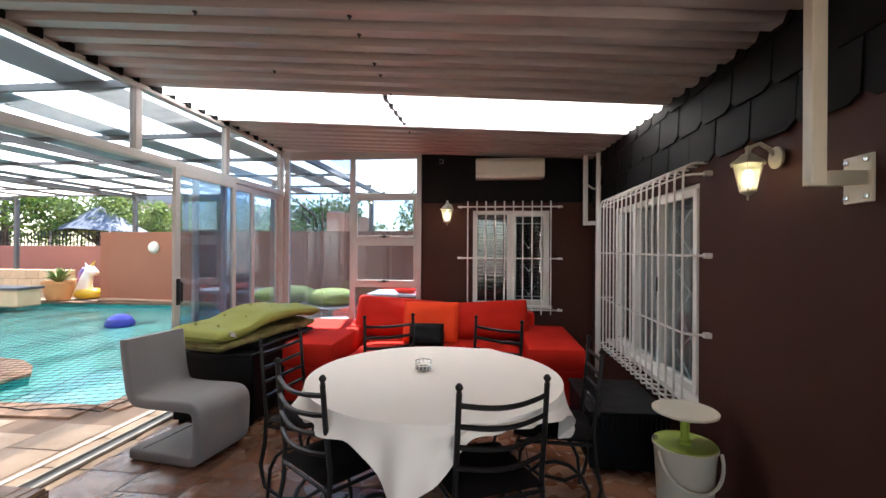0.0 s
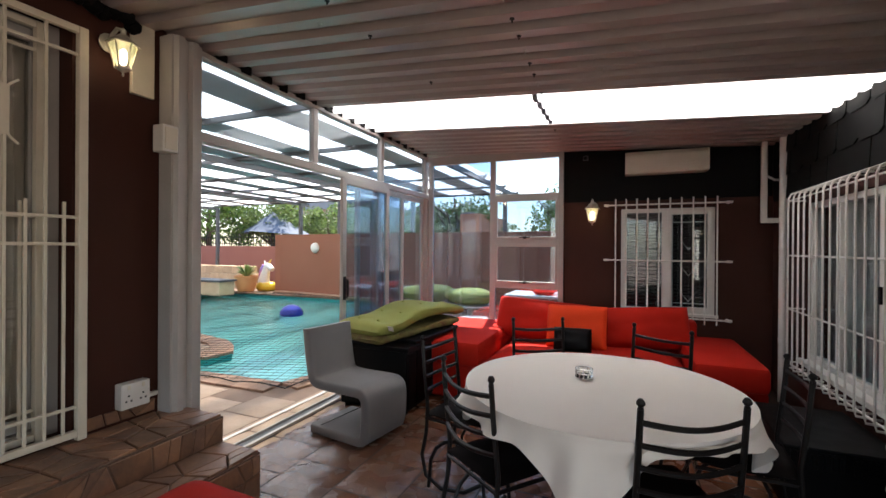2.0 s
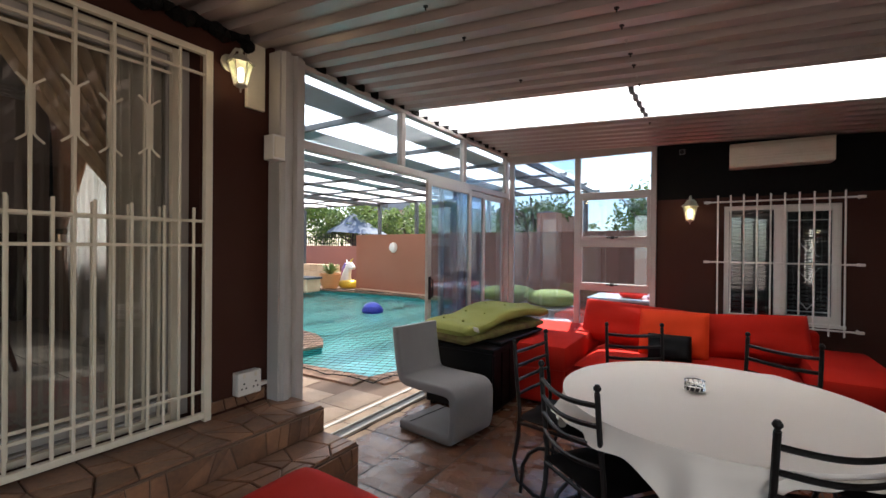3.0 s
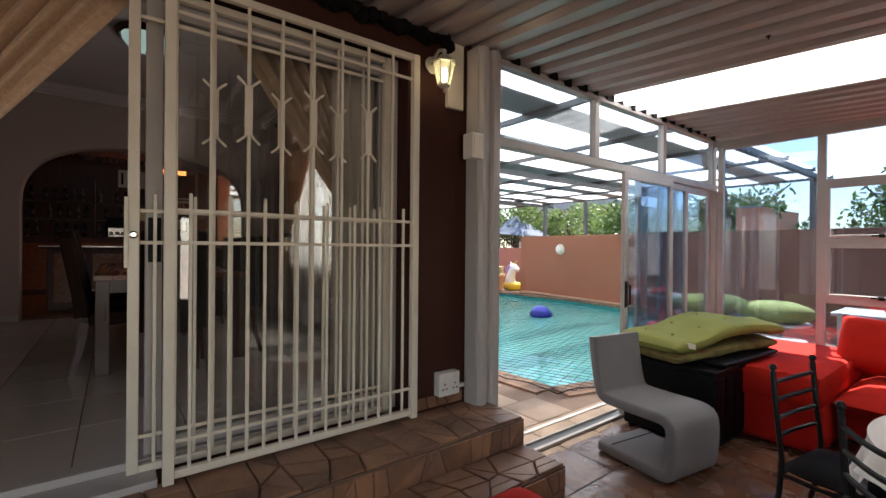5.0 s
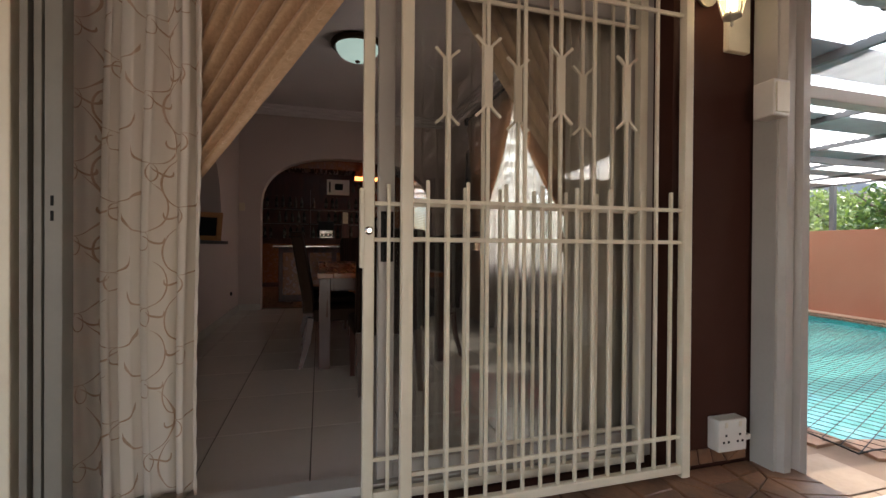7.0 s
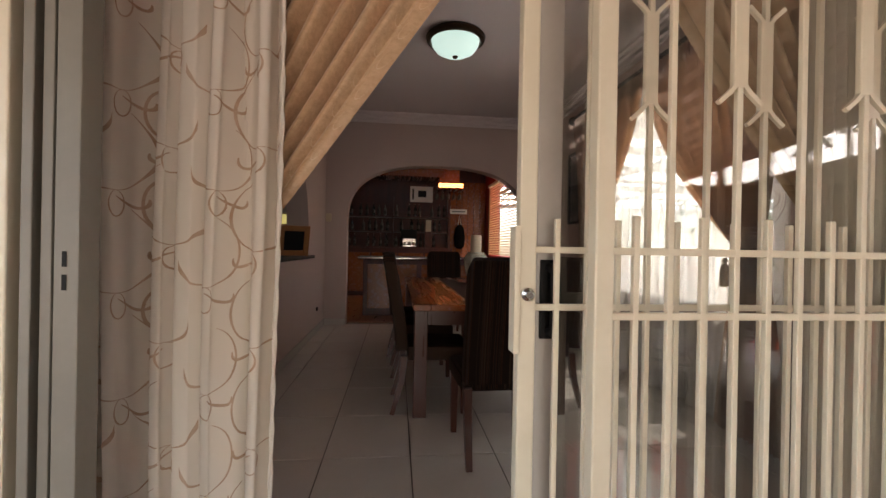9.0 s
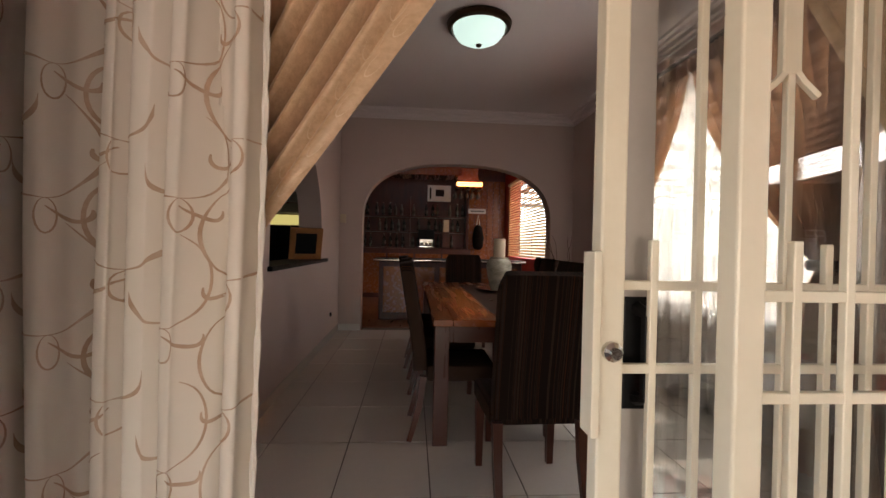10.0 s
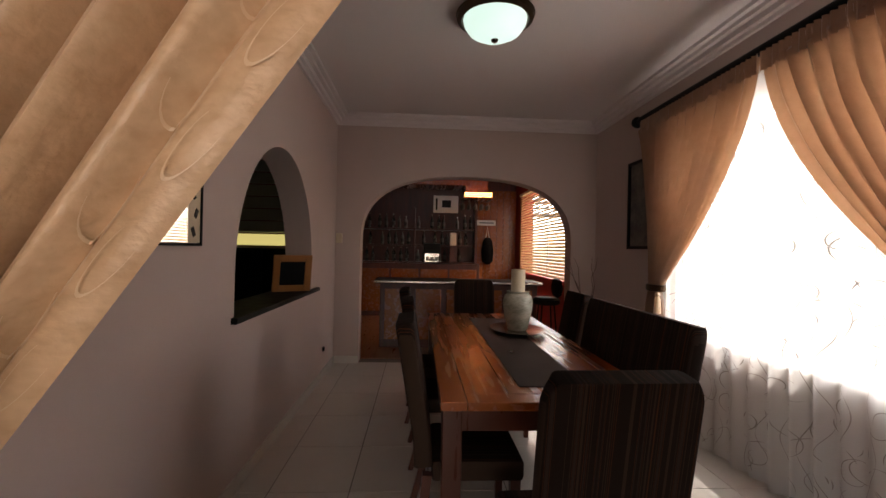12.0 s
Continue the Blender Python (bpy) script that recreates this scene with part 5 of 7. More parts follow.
# flush ceiling lamp
cl = thing("ceiling_lamp", "flush glass bowl lamp with a bronze rim, lit", "ceiling lamp", at=(-5.40, 0.73, CZ))
M_BRONZE = material("dark_bronze", (0.07, 0.04, 0.022), 0.4, metal=0.8, scale=14, bump=0.05)
M_BOWL = glowing("frosted_bowl_glow", (0.62, 0.86, 0.80), 0.14)
lc = (-5.40, 0.73, 0)
part("rim", lathe(bmnew(), [(0.26, CZ), (0.275, CZ - 0.02), (0.265, CZ - 0.05), (0.235, CZ - 0.062), (0.225, CZ - 0.05), (0.225, CZ)], 40, lc), M_BRONZE, cl, smooth=True)
part("bowl", lathe(bmnew(), [(0.222, CZ - 0.05), (0.215, CZ - 0.085), (0.18, CZ - 0.135), (0.12, CZ - 0.168), (0.05, CZ - 0.183), (0.005, CZ - 0.185)], 40, lc), M_BOWL, cl, "glowing frosted glass bowl", smooth=True)
part("knob", lathe(bmnew(), [(0.012, CZ - 0.183), (0.026, CZ - 0.19), (0.022, CZ - 0.203), (0.006, CZ - 0.212)], 14, lc), M_BRONZE, cl, smooth=True)


# ---- curtains ----
def swirl_lines(s0, s1, z0, z1, step_s, step_z, seed, size):
    """Scrolling vine motifs, as lines over the flat cloth."""
    rng = random.Random(seed)
    out = []
    s = s0
    while s < s1:
        ph, amp = rng.uniform(0, 6.28), size * rng.uniform(0.35, 0.6)
        z = z0
        while z < z1:
            h = step_z * rng.uniform(0.8, 1.2)
            out.append(([(s + amp * math.sin(ph + (z + h * i / 16) * 6.28 / (step_z * 1.9)), z + h * i / 16) for i in range(17)], rng.uniform(0.4, 0.8)))
            r = size * rng.uniform(0.55, 1.0)
            flip = rng.choice((-1, 1))
            cx, cz, a0 = s + flip * r * 0.8, z + h * rng.uniform(0.2, 0.8), rng.uniform(0, 6.28)
            turn = rng.uniform(3.2, 5.2)
            out.append(([(cx + r * (1 - 0.55 * i / 22) * math.cos(a0 + flip * turn * i / 22), cz + 1.25 * r * (1 - 0.55 * i / 22) * math.sin(a0 + flip * turn * i / 22)) for i in range(23)], rng.uniform(0.7, 1.15)))
            for q in range(2):
                fx_, fz_, an, ln = s + rng.uniform(-1, 1) * size, z + h * rng.uniform(0, 1), rng.uniform(0.4, 2.7), size * rng.uniform(0.5, 1.0)
                bend = rng.uniform(-0.5, 0.5)
                out.append(([(fx_ + ln * t * math.cos(an + bend * t), fz_ + ln * t * math.sin(an + bend * t)) for t in [i / 8 for i in range(9)]], rng.uniform(0.5, 1.2)))
            z += h
        s += step_s * rng.uniform(0.85, 1.15)
    return out


def ribbon_mesh(lines, place, width, lo, hi):
    bm = bmnew()
    for pts, wk in lines:
        prev = None
        n = len(pts)
        for i, (s, z) in enumerate(pts):
            a, b = pts[max(0, i - 1)], pts[min(n - 1, i + 1)]
            d = Vector((b[0] - a[0], b[1] - a[1]))
            d = d.normalized() if d.length > 1e-6 else Vector((0, 1))
            w = width * wk * (0.25 + 0.75 * math.sin(math.pi * i / (n - 1)))
            p, q = (s - d.y * w, z + d.x * w), (s + d.y * w, z - d.x * w)
            ok = all(lo[0] < t[0] < hi[0] and lo[1] < t[1] < hi[1] for t in (p, q))
            cur = (bm.verts.new(place(*p)), bm.verts.new(place(*q))) if ok else None
            if prev and cur:
                bm.faces.new((prev[0], prev[1], cur[1], cur[0]))
            prev = cur
    return bm


M_DOORSHEER = sheer("door_sheer_cloth", (0.85, 0.785, 0.70), 0.02, 0.15)
M_VINE = material("brown_vine_thread", (0.42, 0.26, 0.16), 0.7, second=(0.66, 0.50, 0.38), scale=14, mix=1.0, bump=0.1)
M_SATIN = material("gold_satin", (0.66, 0.47, 0.30), 0.38, second=(0.46, 0.29, 0.165), scale=55, mix=0.75, fine=160, bump=0.35, sheen=0.2, detail=2.0, stretch=(1, 0.6, 1))
M_VINEPALE = material("pale_gold_thread", (0.74, 0.57, 0.39), 0.35, scale=10, bump=0.1)


def door_sheer(s, z, lift=0.0):
    y = -0.615 + s
    top = (z - FZ) / 2.3
    ph = s * 2 * math.pi / 0.082 + 1.3 * math.sin(s * 23) + 0.9 * math.sin(s * 51 + 1)
    a = 0.036 + 0.010 * math.sin(s * 17)
    x = -2.69 + a * (2 * abs(math.sin(ph / 2 + 0.3 * math.sin(z * 1.3 + s * 9))) ** 0.6 - 1) + 0.008 * math.sin(s * 31 + z * 2) + lift
    yy = y + 0.012 * math.sin(ph * 2) * 0.4 + 0.012 * math.sin(z * 2.2 + s * 6) + 0.02 * (1 - top) * (s - 0.2)
    return (x, yy, z)


def frond_motifs(s0, s1, z0, z1, seed):
    """Tapering fronds in drops: a tall arc, a fan of four strands, a small loop and a hook on each."""
    rng = random.Random(seed)
    out = []
    col, s = 0, s0
    steps = [i / 18 for i in range(19)]
    while s < s1:
        f = 1 if col % 2 else -1
        z = z0 + (0.14 if col % 2 else 0.0) + rng.uniform(-0.03, 0.03)
        while z < z1:
            k, ds_ = rng.uniform(0.85, 1.2), rng.uniform(-0.012, 0.012)
            c = s + ds_
            out.append(([(c + f * k * 0.062 * math.sin(2.75 * t), z + k * 0.115 * (1 - math.cos(2.6 * t)) * 0.9) for t in steps], 0.9))
            for q in range(4):
                w = 0.0065 * (q - 1.5)
                out.append(([(c - f * k * 0.075 * math.sin(1.5 * t), z + k * 0.06 * (1 - math.cos(1.6 * t)) + w * t * t) for t in steps], 0.7))
            out.append(([(c + f * 0.016 * math.sin(2 * math.pi * t), z - 0.034 * (1 - math.cos(2 * math.pi * t))) for t in steps], 0.7))
            out.append(([(c + f * k * 0.055 * math.sin(1.7 * t), z - 0.015 - k * 0.028 * math.sin(3.0 * t)) for t in steps], 1.5))
            z += 0.27 * rng.uniform(0.95, 1.05)
        s += 0.105 * rng.uniform(0.9, 1.1)
        col += 1
    return out


SW = 0.525
ds = thing("door_curtain", "cream sheer curtain embroidered with brown vine scrolls", "curtain", at=(-2.68, -0.3, FZ))
part("cloth", grid(bmnew(), 340, 40, lambda u, v: door_sheer(u * SW, FZ + 0.012 + v * 2.36 - 0.01 * math.sin(u * 30) * (1 - v))), M_DOORSHEER, ds, smooth=True)
tagged(part("embroidery", ribbon_mesh(frond_motifs(0.03, SW, FZ + 0.06, 2.75, 4), lambda s, z: door_sheer(s, z, 0.003), 0.0027, (0.004, FZ + 0.03), (SW - 0.004, 2.83)), M_VINE, ds, "brown scrolling vine embroidery"), kind="stuff")
part("hem", sweep(bmnew(), [door_sheer(SW, FZ + 0.012 + 2.36 * i / 60) for i in range(61)], [0.006 + 0.002 * math.sin(i * 2.1) for i in range(61)], 6), M_DOORSHEER, ds)


def tied_drape(u, v, top0, top1, ztop, tie, ztie, zlow, plane, folds, axis, depth, swoop=1.0):
    """Cloth hung from a rail, swept aside to a tie and falling below it. u runs across the rail, v downwards."""
    vt = 0.78
    a_top = top0 + (top1 - top0) * u
    spread = (top1 - top0)
    a_tie = tie + 0.15 * spread * (u - 0.5) * 0.6
    if v < vt:
        q = v / vt
        e = q ** (0.8 + (swoop - 0.8) * u)
        lift = 0.10 * (0.5 - u)
        a = a_top + (a_tie - a_top) * e
        z = ztop + (ztie - ztop) * q - 0.02 * math.sin(math.pi * q) * u
        sq = 1 - 0.75 * q
    else:
        q = (v - vt) / (1 - vt)
        a = a_tie + 0.28 * spread * (u - 0.5) * q ** 0.6
        z = ztie + (zlow - ztie) * q
        sq = 0.25 + 0.3 * q
    border = min(1.0, 0.12 + max(0.0, 1 - u - 0.05) / 0.09)
    w = depth * border * (0.35 + 0.65 * sq ** 0.5) * (2 * abs(math.sin(u * folds * math.pi + 0.35 * math.sin(v * 3 + u * 5))) ** 0.8 - 1) + 0.005 * math.sin(u * 57 + v * 11) * border
    if v < 0.04:
        w = 0.012 * math.sin(u * folds * 6 * math.pi)
    return (plane + w, a, z) if axis == "x" else (a, plane + w, z)


dd2 = thing("door_drape", "gold satin drape tied back beside the glass door", "curtain", at=(-2.78, 0, FZ))
part("cloth", grid(bmnew(), 160, 60, lambda u, v: tied_drape(u, v, -0.62, 0.64, 2.82, -0.60, 1.13, 0.52, -2.775, 14, "x", 0.036, 1.0)), M_SATIN, dd2, smooth=True)


def drape_edge(s, t):
    p = tied_drape(1 - s, t, -0.62, 0.64, 2.82, -0.60, 1.13, 0.52, -2.775, 14, "x", 0.036, 1.0)
    return (p[0] + 0.004, p[1], p[2])


edge_lines = []
rng = random.Random(9)
for k in range(15):
    t0 = 0.12 + 0.043 * k
    for sg in (1, -1):
        edge_lines.append(([(0.05 + sg * (0.016 + 0.022 * math.cos(a * 4.2) * (1 - 0.7 * a)), t0 + sg * 0.012 + 0.020 * math.sin(a * 4.2) * (1 - 0.5 * a)) for a in [i / 19 for i in range(20)]], 1.0))
tagged(part("embroidery", ribbon_mesh(edge_lines, drape_edge, 0.0008, (0.002, 0.05), (0.13, 0.77)), M_VINEPALE, dd2, "pale scroll embroidery along the edge"), kind="stuff")
dd3 = thing("door_drape", "gold satin drape tied back behind the closed glass leaf", "curtain", at=(-2.78, 2.0, FZ))
part("cloth", grid(bmnew(), 150, 50, lambda u, v: tied_drape(u, v, 2.06, 0.88, 2.82, 2.03, 1.32, 0.52, -2.80, 14, "x", 0.036, 1.1)), M_SATIN, dd3, smooth=True)
part("tieback", lathe(bmnew(), [(0.10, 1.30), (0.11, 1.315), (0.11, 1.34), (0.10, 1.355)], 20, (-2.80, 2.03, 0), 0.9), M_SATIN, dd3)
ds2 = thing("door_curtain", "cream sheer curtain hanging straight behind the glass leaf", "curtain", at=(-2.70, 1.7, FZ))
part("cloth", grid(bmnew(), 160, 24, lambda u, v: (-2.70 + 0.03 * math.sin(u * 52 + 1.2 * math.sin(u * 9)) + 0.006 * math.sin(v * 7 + u * 20), 1.52 + 0.42 * u + 0.01 * math.sin(v * 3), FZ + 0.012 + v * 2.34)), M_DOORSHEER, ds2, smooth=True)
rod = thing("curtain_rod", "dark curtain rod above the glass door", "curtain rod", at=(-2.72, 0, 2.85))
part("rod", sweep(bmnew(), [(-2.74, -0.72, 2.86), (-2.74, 2.1, 2.86)], 0.02, 10), M_DARK, rod, smooth=True)
for y in (-0.68, 2.0):
    part("bracket", box(bmnew(), -2.74, -2.63, y - 0.01, y + 0.01, 2.85, 2.875), M_DARK, rod)

# the dining room window
dw = thing("window_5", "large white framed dining room window with burglar bars", "window", kind="structure", at=(-4.97, 2.6, 1.27))
part("window_frame", bar_frame(bmnew(), "y", 2.62, 0.06, -6.1, -3.85, 1.27, 3.0, 0.05), M_WHITE, dw)
for x in (-5.38, -4.62):
    part("window_mullion", box(bmnew(), x - 0.025, x + 0.025, 2.59, 2.65, 1.32, 2.95), M_WHITE, dw)
part("window_sill", box(bmnew(), -6.12, -3.83, 2.46, 2.62, 1.235, 1.268, 0.004), M_WHITE, dw)
for k in range(9):
    z = 1.40 + 0.18 * k
    part("burglar_bar", sweep(bmnew(), [(-6.08, 2.66, z), (-3.87, 2.66, z)], 0.007, 5), M_WHITE, dw)
for x0, x1 in ((-6.05, -5.405), (-5.355, -4.645), (-4.595, -3.9)):
    pane("pane", "y", 2.615, x0, x1, 1.32, 2.95, dw)
M_WINSHEER = sheer("window_sheer_cloth", (0.9, 0.88, 0.86), 0.38)
M_GREYVINE = material("grey_vine_thread", (0.30, 0.27, 0.25), 0.8, scale=8, bump=0.1)


def win_sheer(s, z, lift=0.0):
    ph = s * 2 * math.pi / 0.15
    a = 0.030 * (0.6 + 0.4 * math.sin(s * 5.3))
    return (-6.25 + s, 2.405 + a * math.sin(ph + 0.5 * math.sin(z * 1.1)) + 0.01 * math.sin(s * 41 + z) - lift - 0.03 * (1 - (z - FZ) / 2.6) * math.sin(s * 3), z)


ws = thing("window_sheer", "white sheer curtain embroidered with grey scrolls, backlit", "curtain", at=(-5, 2.4, FZ))
part("cloth", grid(bmnew(), 240, 16, lambda u, v: win_sheer(u * 2.6, FZ + 0.01 + v * 2.66 + 0.008 * math.sin(u * 60) * (1 - v))), M_WINSHEER, ws, smooth=True)
tagged(part("embroidery", ribbon_mesh(swirl_lines(0.05, 2.6, FZ + 0.03, 3.15, 0.13, 0.26, 5, 0.075), lambda s, z: win_sheer(s, z, 0.004), 0.0028, (0.01, FZ + 0.03), (2.59, 3.13)), M_GREYVINE, ws, "grey scrolling embroidery"), kind="stuff")
M_WINDRAPE = material("bronze_drape_satin", (0.36, 0.25, 0.19), 0.33, second=(0.25, 0.16, 0.115), scale=14, mix=0.7, fine=90, bump=0.12, sheen=0.3)
drape_nodes = M_WINDRAPE.node_tree
drape_glow = drape_nodes.nodes.new("ShaderNodeBsdfTranslucent")
drape_glow.inputs[0].default_value = (0.70, 0.36, 0.19, 1)
drape_mix = drape_nodes.nodes.new("ShaderNodeMixShader")
drape_mix.inputs[0].default_value = 0.21
drape_nodes.links.new(drape_nodes.nodes["Principled BSDF"].outputs[0], drape_mix.inputs[1])
drape_nodes.links.new(drape_glow.outputs[0], drape_mix.inputs[2])
drape_nodes.links.new(drape_mix.outputs[0], drape_nodes.nodes["Material Output"].inputs[0])
for t0, t1, tie in ((-6.42, -4.98, -6.12), (-3.52, -4.96, -3.82)):
    d = thing("window_drape", "bronze satin drape tied back at the dining window", "curtain", "window drapes", at=(tie, 2.33, FZ))
    part("cloth", grid(bmnew(), 150, 50, lambda u, v: tied_drape(u, v, t0, t1, 3.16, tie, 1.62, 0.52, 2.32, 13, "y", 0.05, 1.65)), M_WINDRAPE, d, smooth=True)
    part("gathered_heading", grid(bmnew(), 150, 2, lambda u, v: (t0 + (t1 - t0) * u, 2.312 + 0.012 * math.sin(u * 200), 3.06 + 0.12 * v)), M_WINDRAPE, d, "gathered heading tape", smooth=True)
    part("tieback", lathe(bmnew(), [(0.115, 1.60), (0.125, 1.615), (0.125, 1.64), (0.115, 1.655)], 20, (tie, 2.325, 0), 0.5), M_BRONZE, d, "dark braided tieback")
    part("tassel", lathe(bmnew(), [(0.008, 1.60), (0.02, 1.58), (0.012, 1.56), (0.024, 1.54), (0.03, 1.42), (0.005, 1.415)], 12, (tie + math.copysign(0.13, -tie - 4.97), 2.27, 0)), M_SATIN, d, "gold tassel", smooth=True)
rd = thing("curtain_pole", "thick black curtain pole over the dining window", "curtain pole", at=(-5, 2.34, 3.2))
part("pole", sweep(bmnew(), [(-6.50, 2.34, 3.205), (-3.4, 2.34, 3.205)], 0.034, 14), M_DARK, rd, smooth=True)
for x in (-6.53, -3.38):
    bm = bmnew()
    bmesh.ops.create_uvsphere(bm, u_segments=14, v_segments=10, radius=0.055, matrix=pose(x, 2.34, 3.205))
    part("finial", bm, M_DARK, rd, smooth=True)
for x in (-6.47, -3.45):
    part("bracket", box(bmnew(), x - 0.012, x + 0.012, 2.34, 2.5, 3.16, 3.19), M_DARK, rd)

# pictures, plates, fittings
M_ART = material("muted_print", (0.20, 0.18, 0.16), 0.6, second=(0.05, 0.05, 0.055), scale=7, mix=1.0, fine=30, bump=0.05)
pc = thing("wall_picture", "tall narrow dark framed picture on the window wall", "picture", at=(-6.7, 2.48, 2.4))
part("frame", bar_frame(bmnew(), "y", 2.475, 0.05, -6.93, -6.47, 1.97, 2.88, 0.03), M_DARK, pc)
part("print", box(bmnew(), -6.9, -6.5, 2.475, 2.49, 2.0, 2.85), M_ART, pc)
M_MIRROR = material("mirror_glass", (0.85, 0.85, 0.85), 0.03, metal=1.0, scale=3, bump=0.0, gloss_var=0.01)
mr = thing("wall_mirror", "square mirror with etched edge strip and dark frame", "mirror", at=(-4.2, -0.8, 2.2))
part("mirror_glass", box(bmnew(), -4.40, -3.75, -0.808, -0.795, 1.93, 2.58), M_MIRROR, mr)
part("frame", bar_frame(bmnew(), "y", -0.797, 0.02, -4.52, -3.63, 1.915, 2.6, 0.012), M_DARK, mr)
part("etched_strip", box(bmnew(), -4.505, -4.405, -0.806, -0.794, 1.93, 2.585), M_WAX, mr)
for k in range(7):
    part("motif", box(bmnew(), -0.012, 0.012, -0.002, 0.002, -0.022, 0.022, 0, pose(-4.455 + 0.012 * (-1) ** k, -0.793, 1.98 + 0.085 * k, 0, 30 * (-1) ** k, 0)), M_DARK, mr)
solid("alarm_sensor", box(bmnew(), XD, XD + 0.035, -0.80, -0.72, 1.98, 2.10, 0.012), M_WAX, "small cream box on the mauve wall", "sensor")
solid("aerial_socket", lathe(bmnew(), [(0.02, 0), (0.028, 0.006), (0.024, 0.02)], 12, (0, 0, 0)), M_DARK, "small dark round outlet near the skirting", "socket").matrix_basis = pose(-7.25, -0.805, 0.80, -90, 0, 0)

# dried twigs in a floor vase beside the arch
tw = thing("twig_vase", "dark floor vase with bare dried twigs by the arch", "vase", at=(-7.55, 2.3, FZ))
part("vase", lathe(bmnew(), [(0.06, FZ), (0.10, FZ + 0.1), (0.11, FZ + 0.35), (0.06, FZ + 0.6), (0.05, FZ + 0.68), (0.065, FZ + 0.7)], 16, (-7.55, 2.30, 0)), M_BRONZE, tw, smooth=True)
rng = random.Random(3)
for k in range(5):
    p = Vector((-7.55, 2.30, FZ + 0.66))
    pts = [p.copy()]
    dirn = Vector((rng.uniform(-0.35, 0.35), rng.uniform(-0.5, 0.08), 1))
    for i in range(6):
        p = p + dirn * 0.12 + Vector((rng.uniform(-0.04, 0.04), rng.uniform(-0.04, 0.02), 0))
        pts.append(p.copy())
    part("twig", sweep(bmnew(), pts, [0.006 - 0.0007 * i for i in range(7)], 5), M_LEG, tw)

# things on and behind the serving hatch
fr = thing("photo_frame", "tilted wooden photo frame standing on the hatch sill", "photo frame", at=(-6.5, -0.95, 1.512))
M_FRAMEWOOD = material("orange_frame_wood", (0.36, 0.15, 0.045), 0.4, second=(0.26, 0.10, 0.03), scale=4, bump=0.05, stretch=(1, 1, 6))
fm = pose(-6.45, -0.93, 1.513, -12, 0, -60)
bm = bmnew()
for a in ((-0.17, -0.11, 0.0, 0.34), (0.11, 0.17, 0.0, 0.34), (-0.11, 0.11, 0.0, 0.06), (-0.11, 0.11, 0.28, 0.34)):
    box(bm, a[0], a[1], -0.012, 0.012, a[2], a[3], 0.004, fm)
part("frame", bm, M_FRAMEWOOD, fr)
part("picture", box(bmnew(), -0.11, 0.11, -0.005, 0.004, 0.06, 0.28, 0, fm), M_DARK, fr)
part("strut", box(bmnew(), -0.02, 0.02, -0.13, -0.115, 0.0, 0.27, 0.002, fm @ pose(0, 0, 0, -14, 0, 0)), M_FRAMEWOOD, fr)
kc = thing("kitchen_cupboard", "black glossy kitchen cupboard below a lit strip", "cupboard", at=(-7.6, -1.9, FZ))
part("body", box(bmnew(), -7.9, -7.35, -3.4, -1.10, FZ, 1.90, 0.004), M_DARK, kc)
for y in (-2.6, -1.85):
    part("door", box(bmnew(), -7.35, -7.33, y - 0.34, y + 0.34, FZ + 0.1, 1.86, 0.004), M_DARK, kc)
kl = thing("strip_light", "glowing warm strip light above the kitchen cupboard", "lamp", at=(-7.8, -2, 1.95))
M_STRIP = glowing("warm_strip_glow", (0.80, 0.70, 0.25), 0.10)
part("tube", box(bmnew(), -7.895, -7.85, -3.0, -1.10, 1.93, 2.07, 0.01), M_STRIP, kl)
kb = thing("roman_blind", "dark grey folded blind hanging in the kitchen", "blind", at=(-7.85, -2, 2.1))
M_BLINDCLOTH = material("grey_blind_cloth", (0.55, 0.55, 0.53), 0.9, second=(0.7, 0.7, 0.67), scale=3, bump=0.1)
for k in range(8):
    part("fold", box(bmnew(), -0.018, 0.018, -3.0, -1.10, -0.07, 0.07, 0.008, pose(-7.87, 0, 2.16 + 0.15 * k, 0, -10, 0)), M_BLINDCLOTH, kb)

# ---- bar room ----
bc = thing("bar_counter", "curved front bar counter with a steel edge rail", "bar counter", at=(-8.9, 0.4, FZ))
part("front", box(bmnew(), -9.15, -8.75, -0.32, 2.0, FZ, 1.42, 0.01), M_DARKWOOD, bc)
part("top", box(bmnew(), -9.3, -8.68, -0.40, 2.05, 1.42, 1.47, 0.01), M_DARK, bc)
part("edge_rail", sweep(bmnew(), [(-8.67, 2.05, 1.447), (-8.67, -0.40, 1.447), (-9.3, -0.42, 1.447)], 0.016, 8), M_CHROME, bc, "shiny steel edge rail")
for k in range(5):
    part("panel", box(bmnew(), -8.752, -8.735, -0.25 + 0.45 * k, 0.12 + 0.45 * k, FZ + 0.12, 1.34, 0.006), M_WOOD, bc)
bb = thing("back_bar", "wooden back bar with shelves of bottles and glasses", "shelf unit", at=(-12.1, 0.5, FZ))
part("base_cabinet", box(bmnew(), -12.3, -11.75, -2.3, 1.55, FZ, 1.62, 0.01), M_DARKWOOD, bb)
for k in range(6):
    part("cabinet_door", box(bmnew(), -11.752, -11.735, -2.25 + 0.63 * k, -1.66 + 0.63 * k, FZ + 0.1, 1.5, 0.008), M_WOOD, bb)
for z in (1.62, 2.0, 2.36):
    part("shelf", box(bmnew(), -12.3, -12.0, -2.3, 1.5, z, z + 0.03, 0.004), M_DARKWOOD, bb)
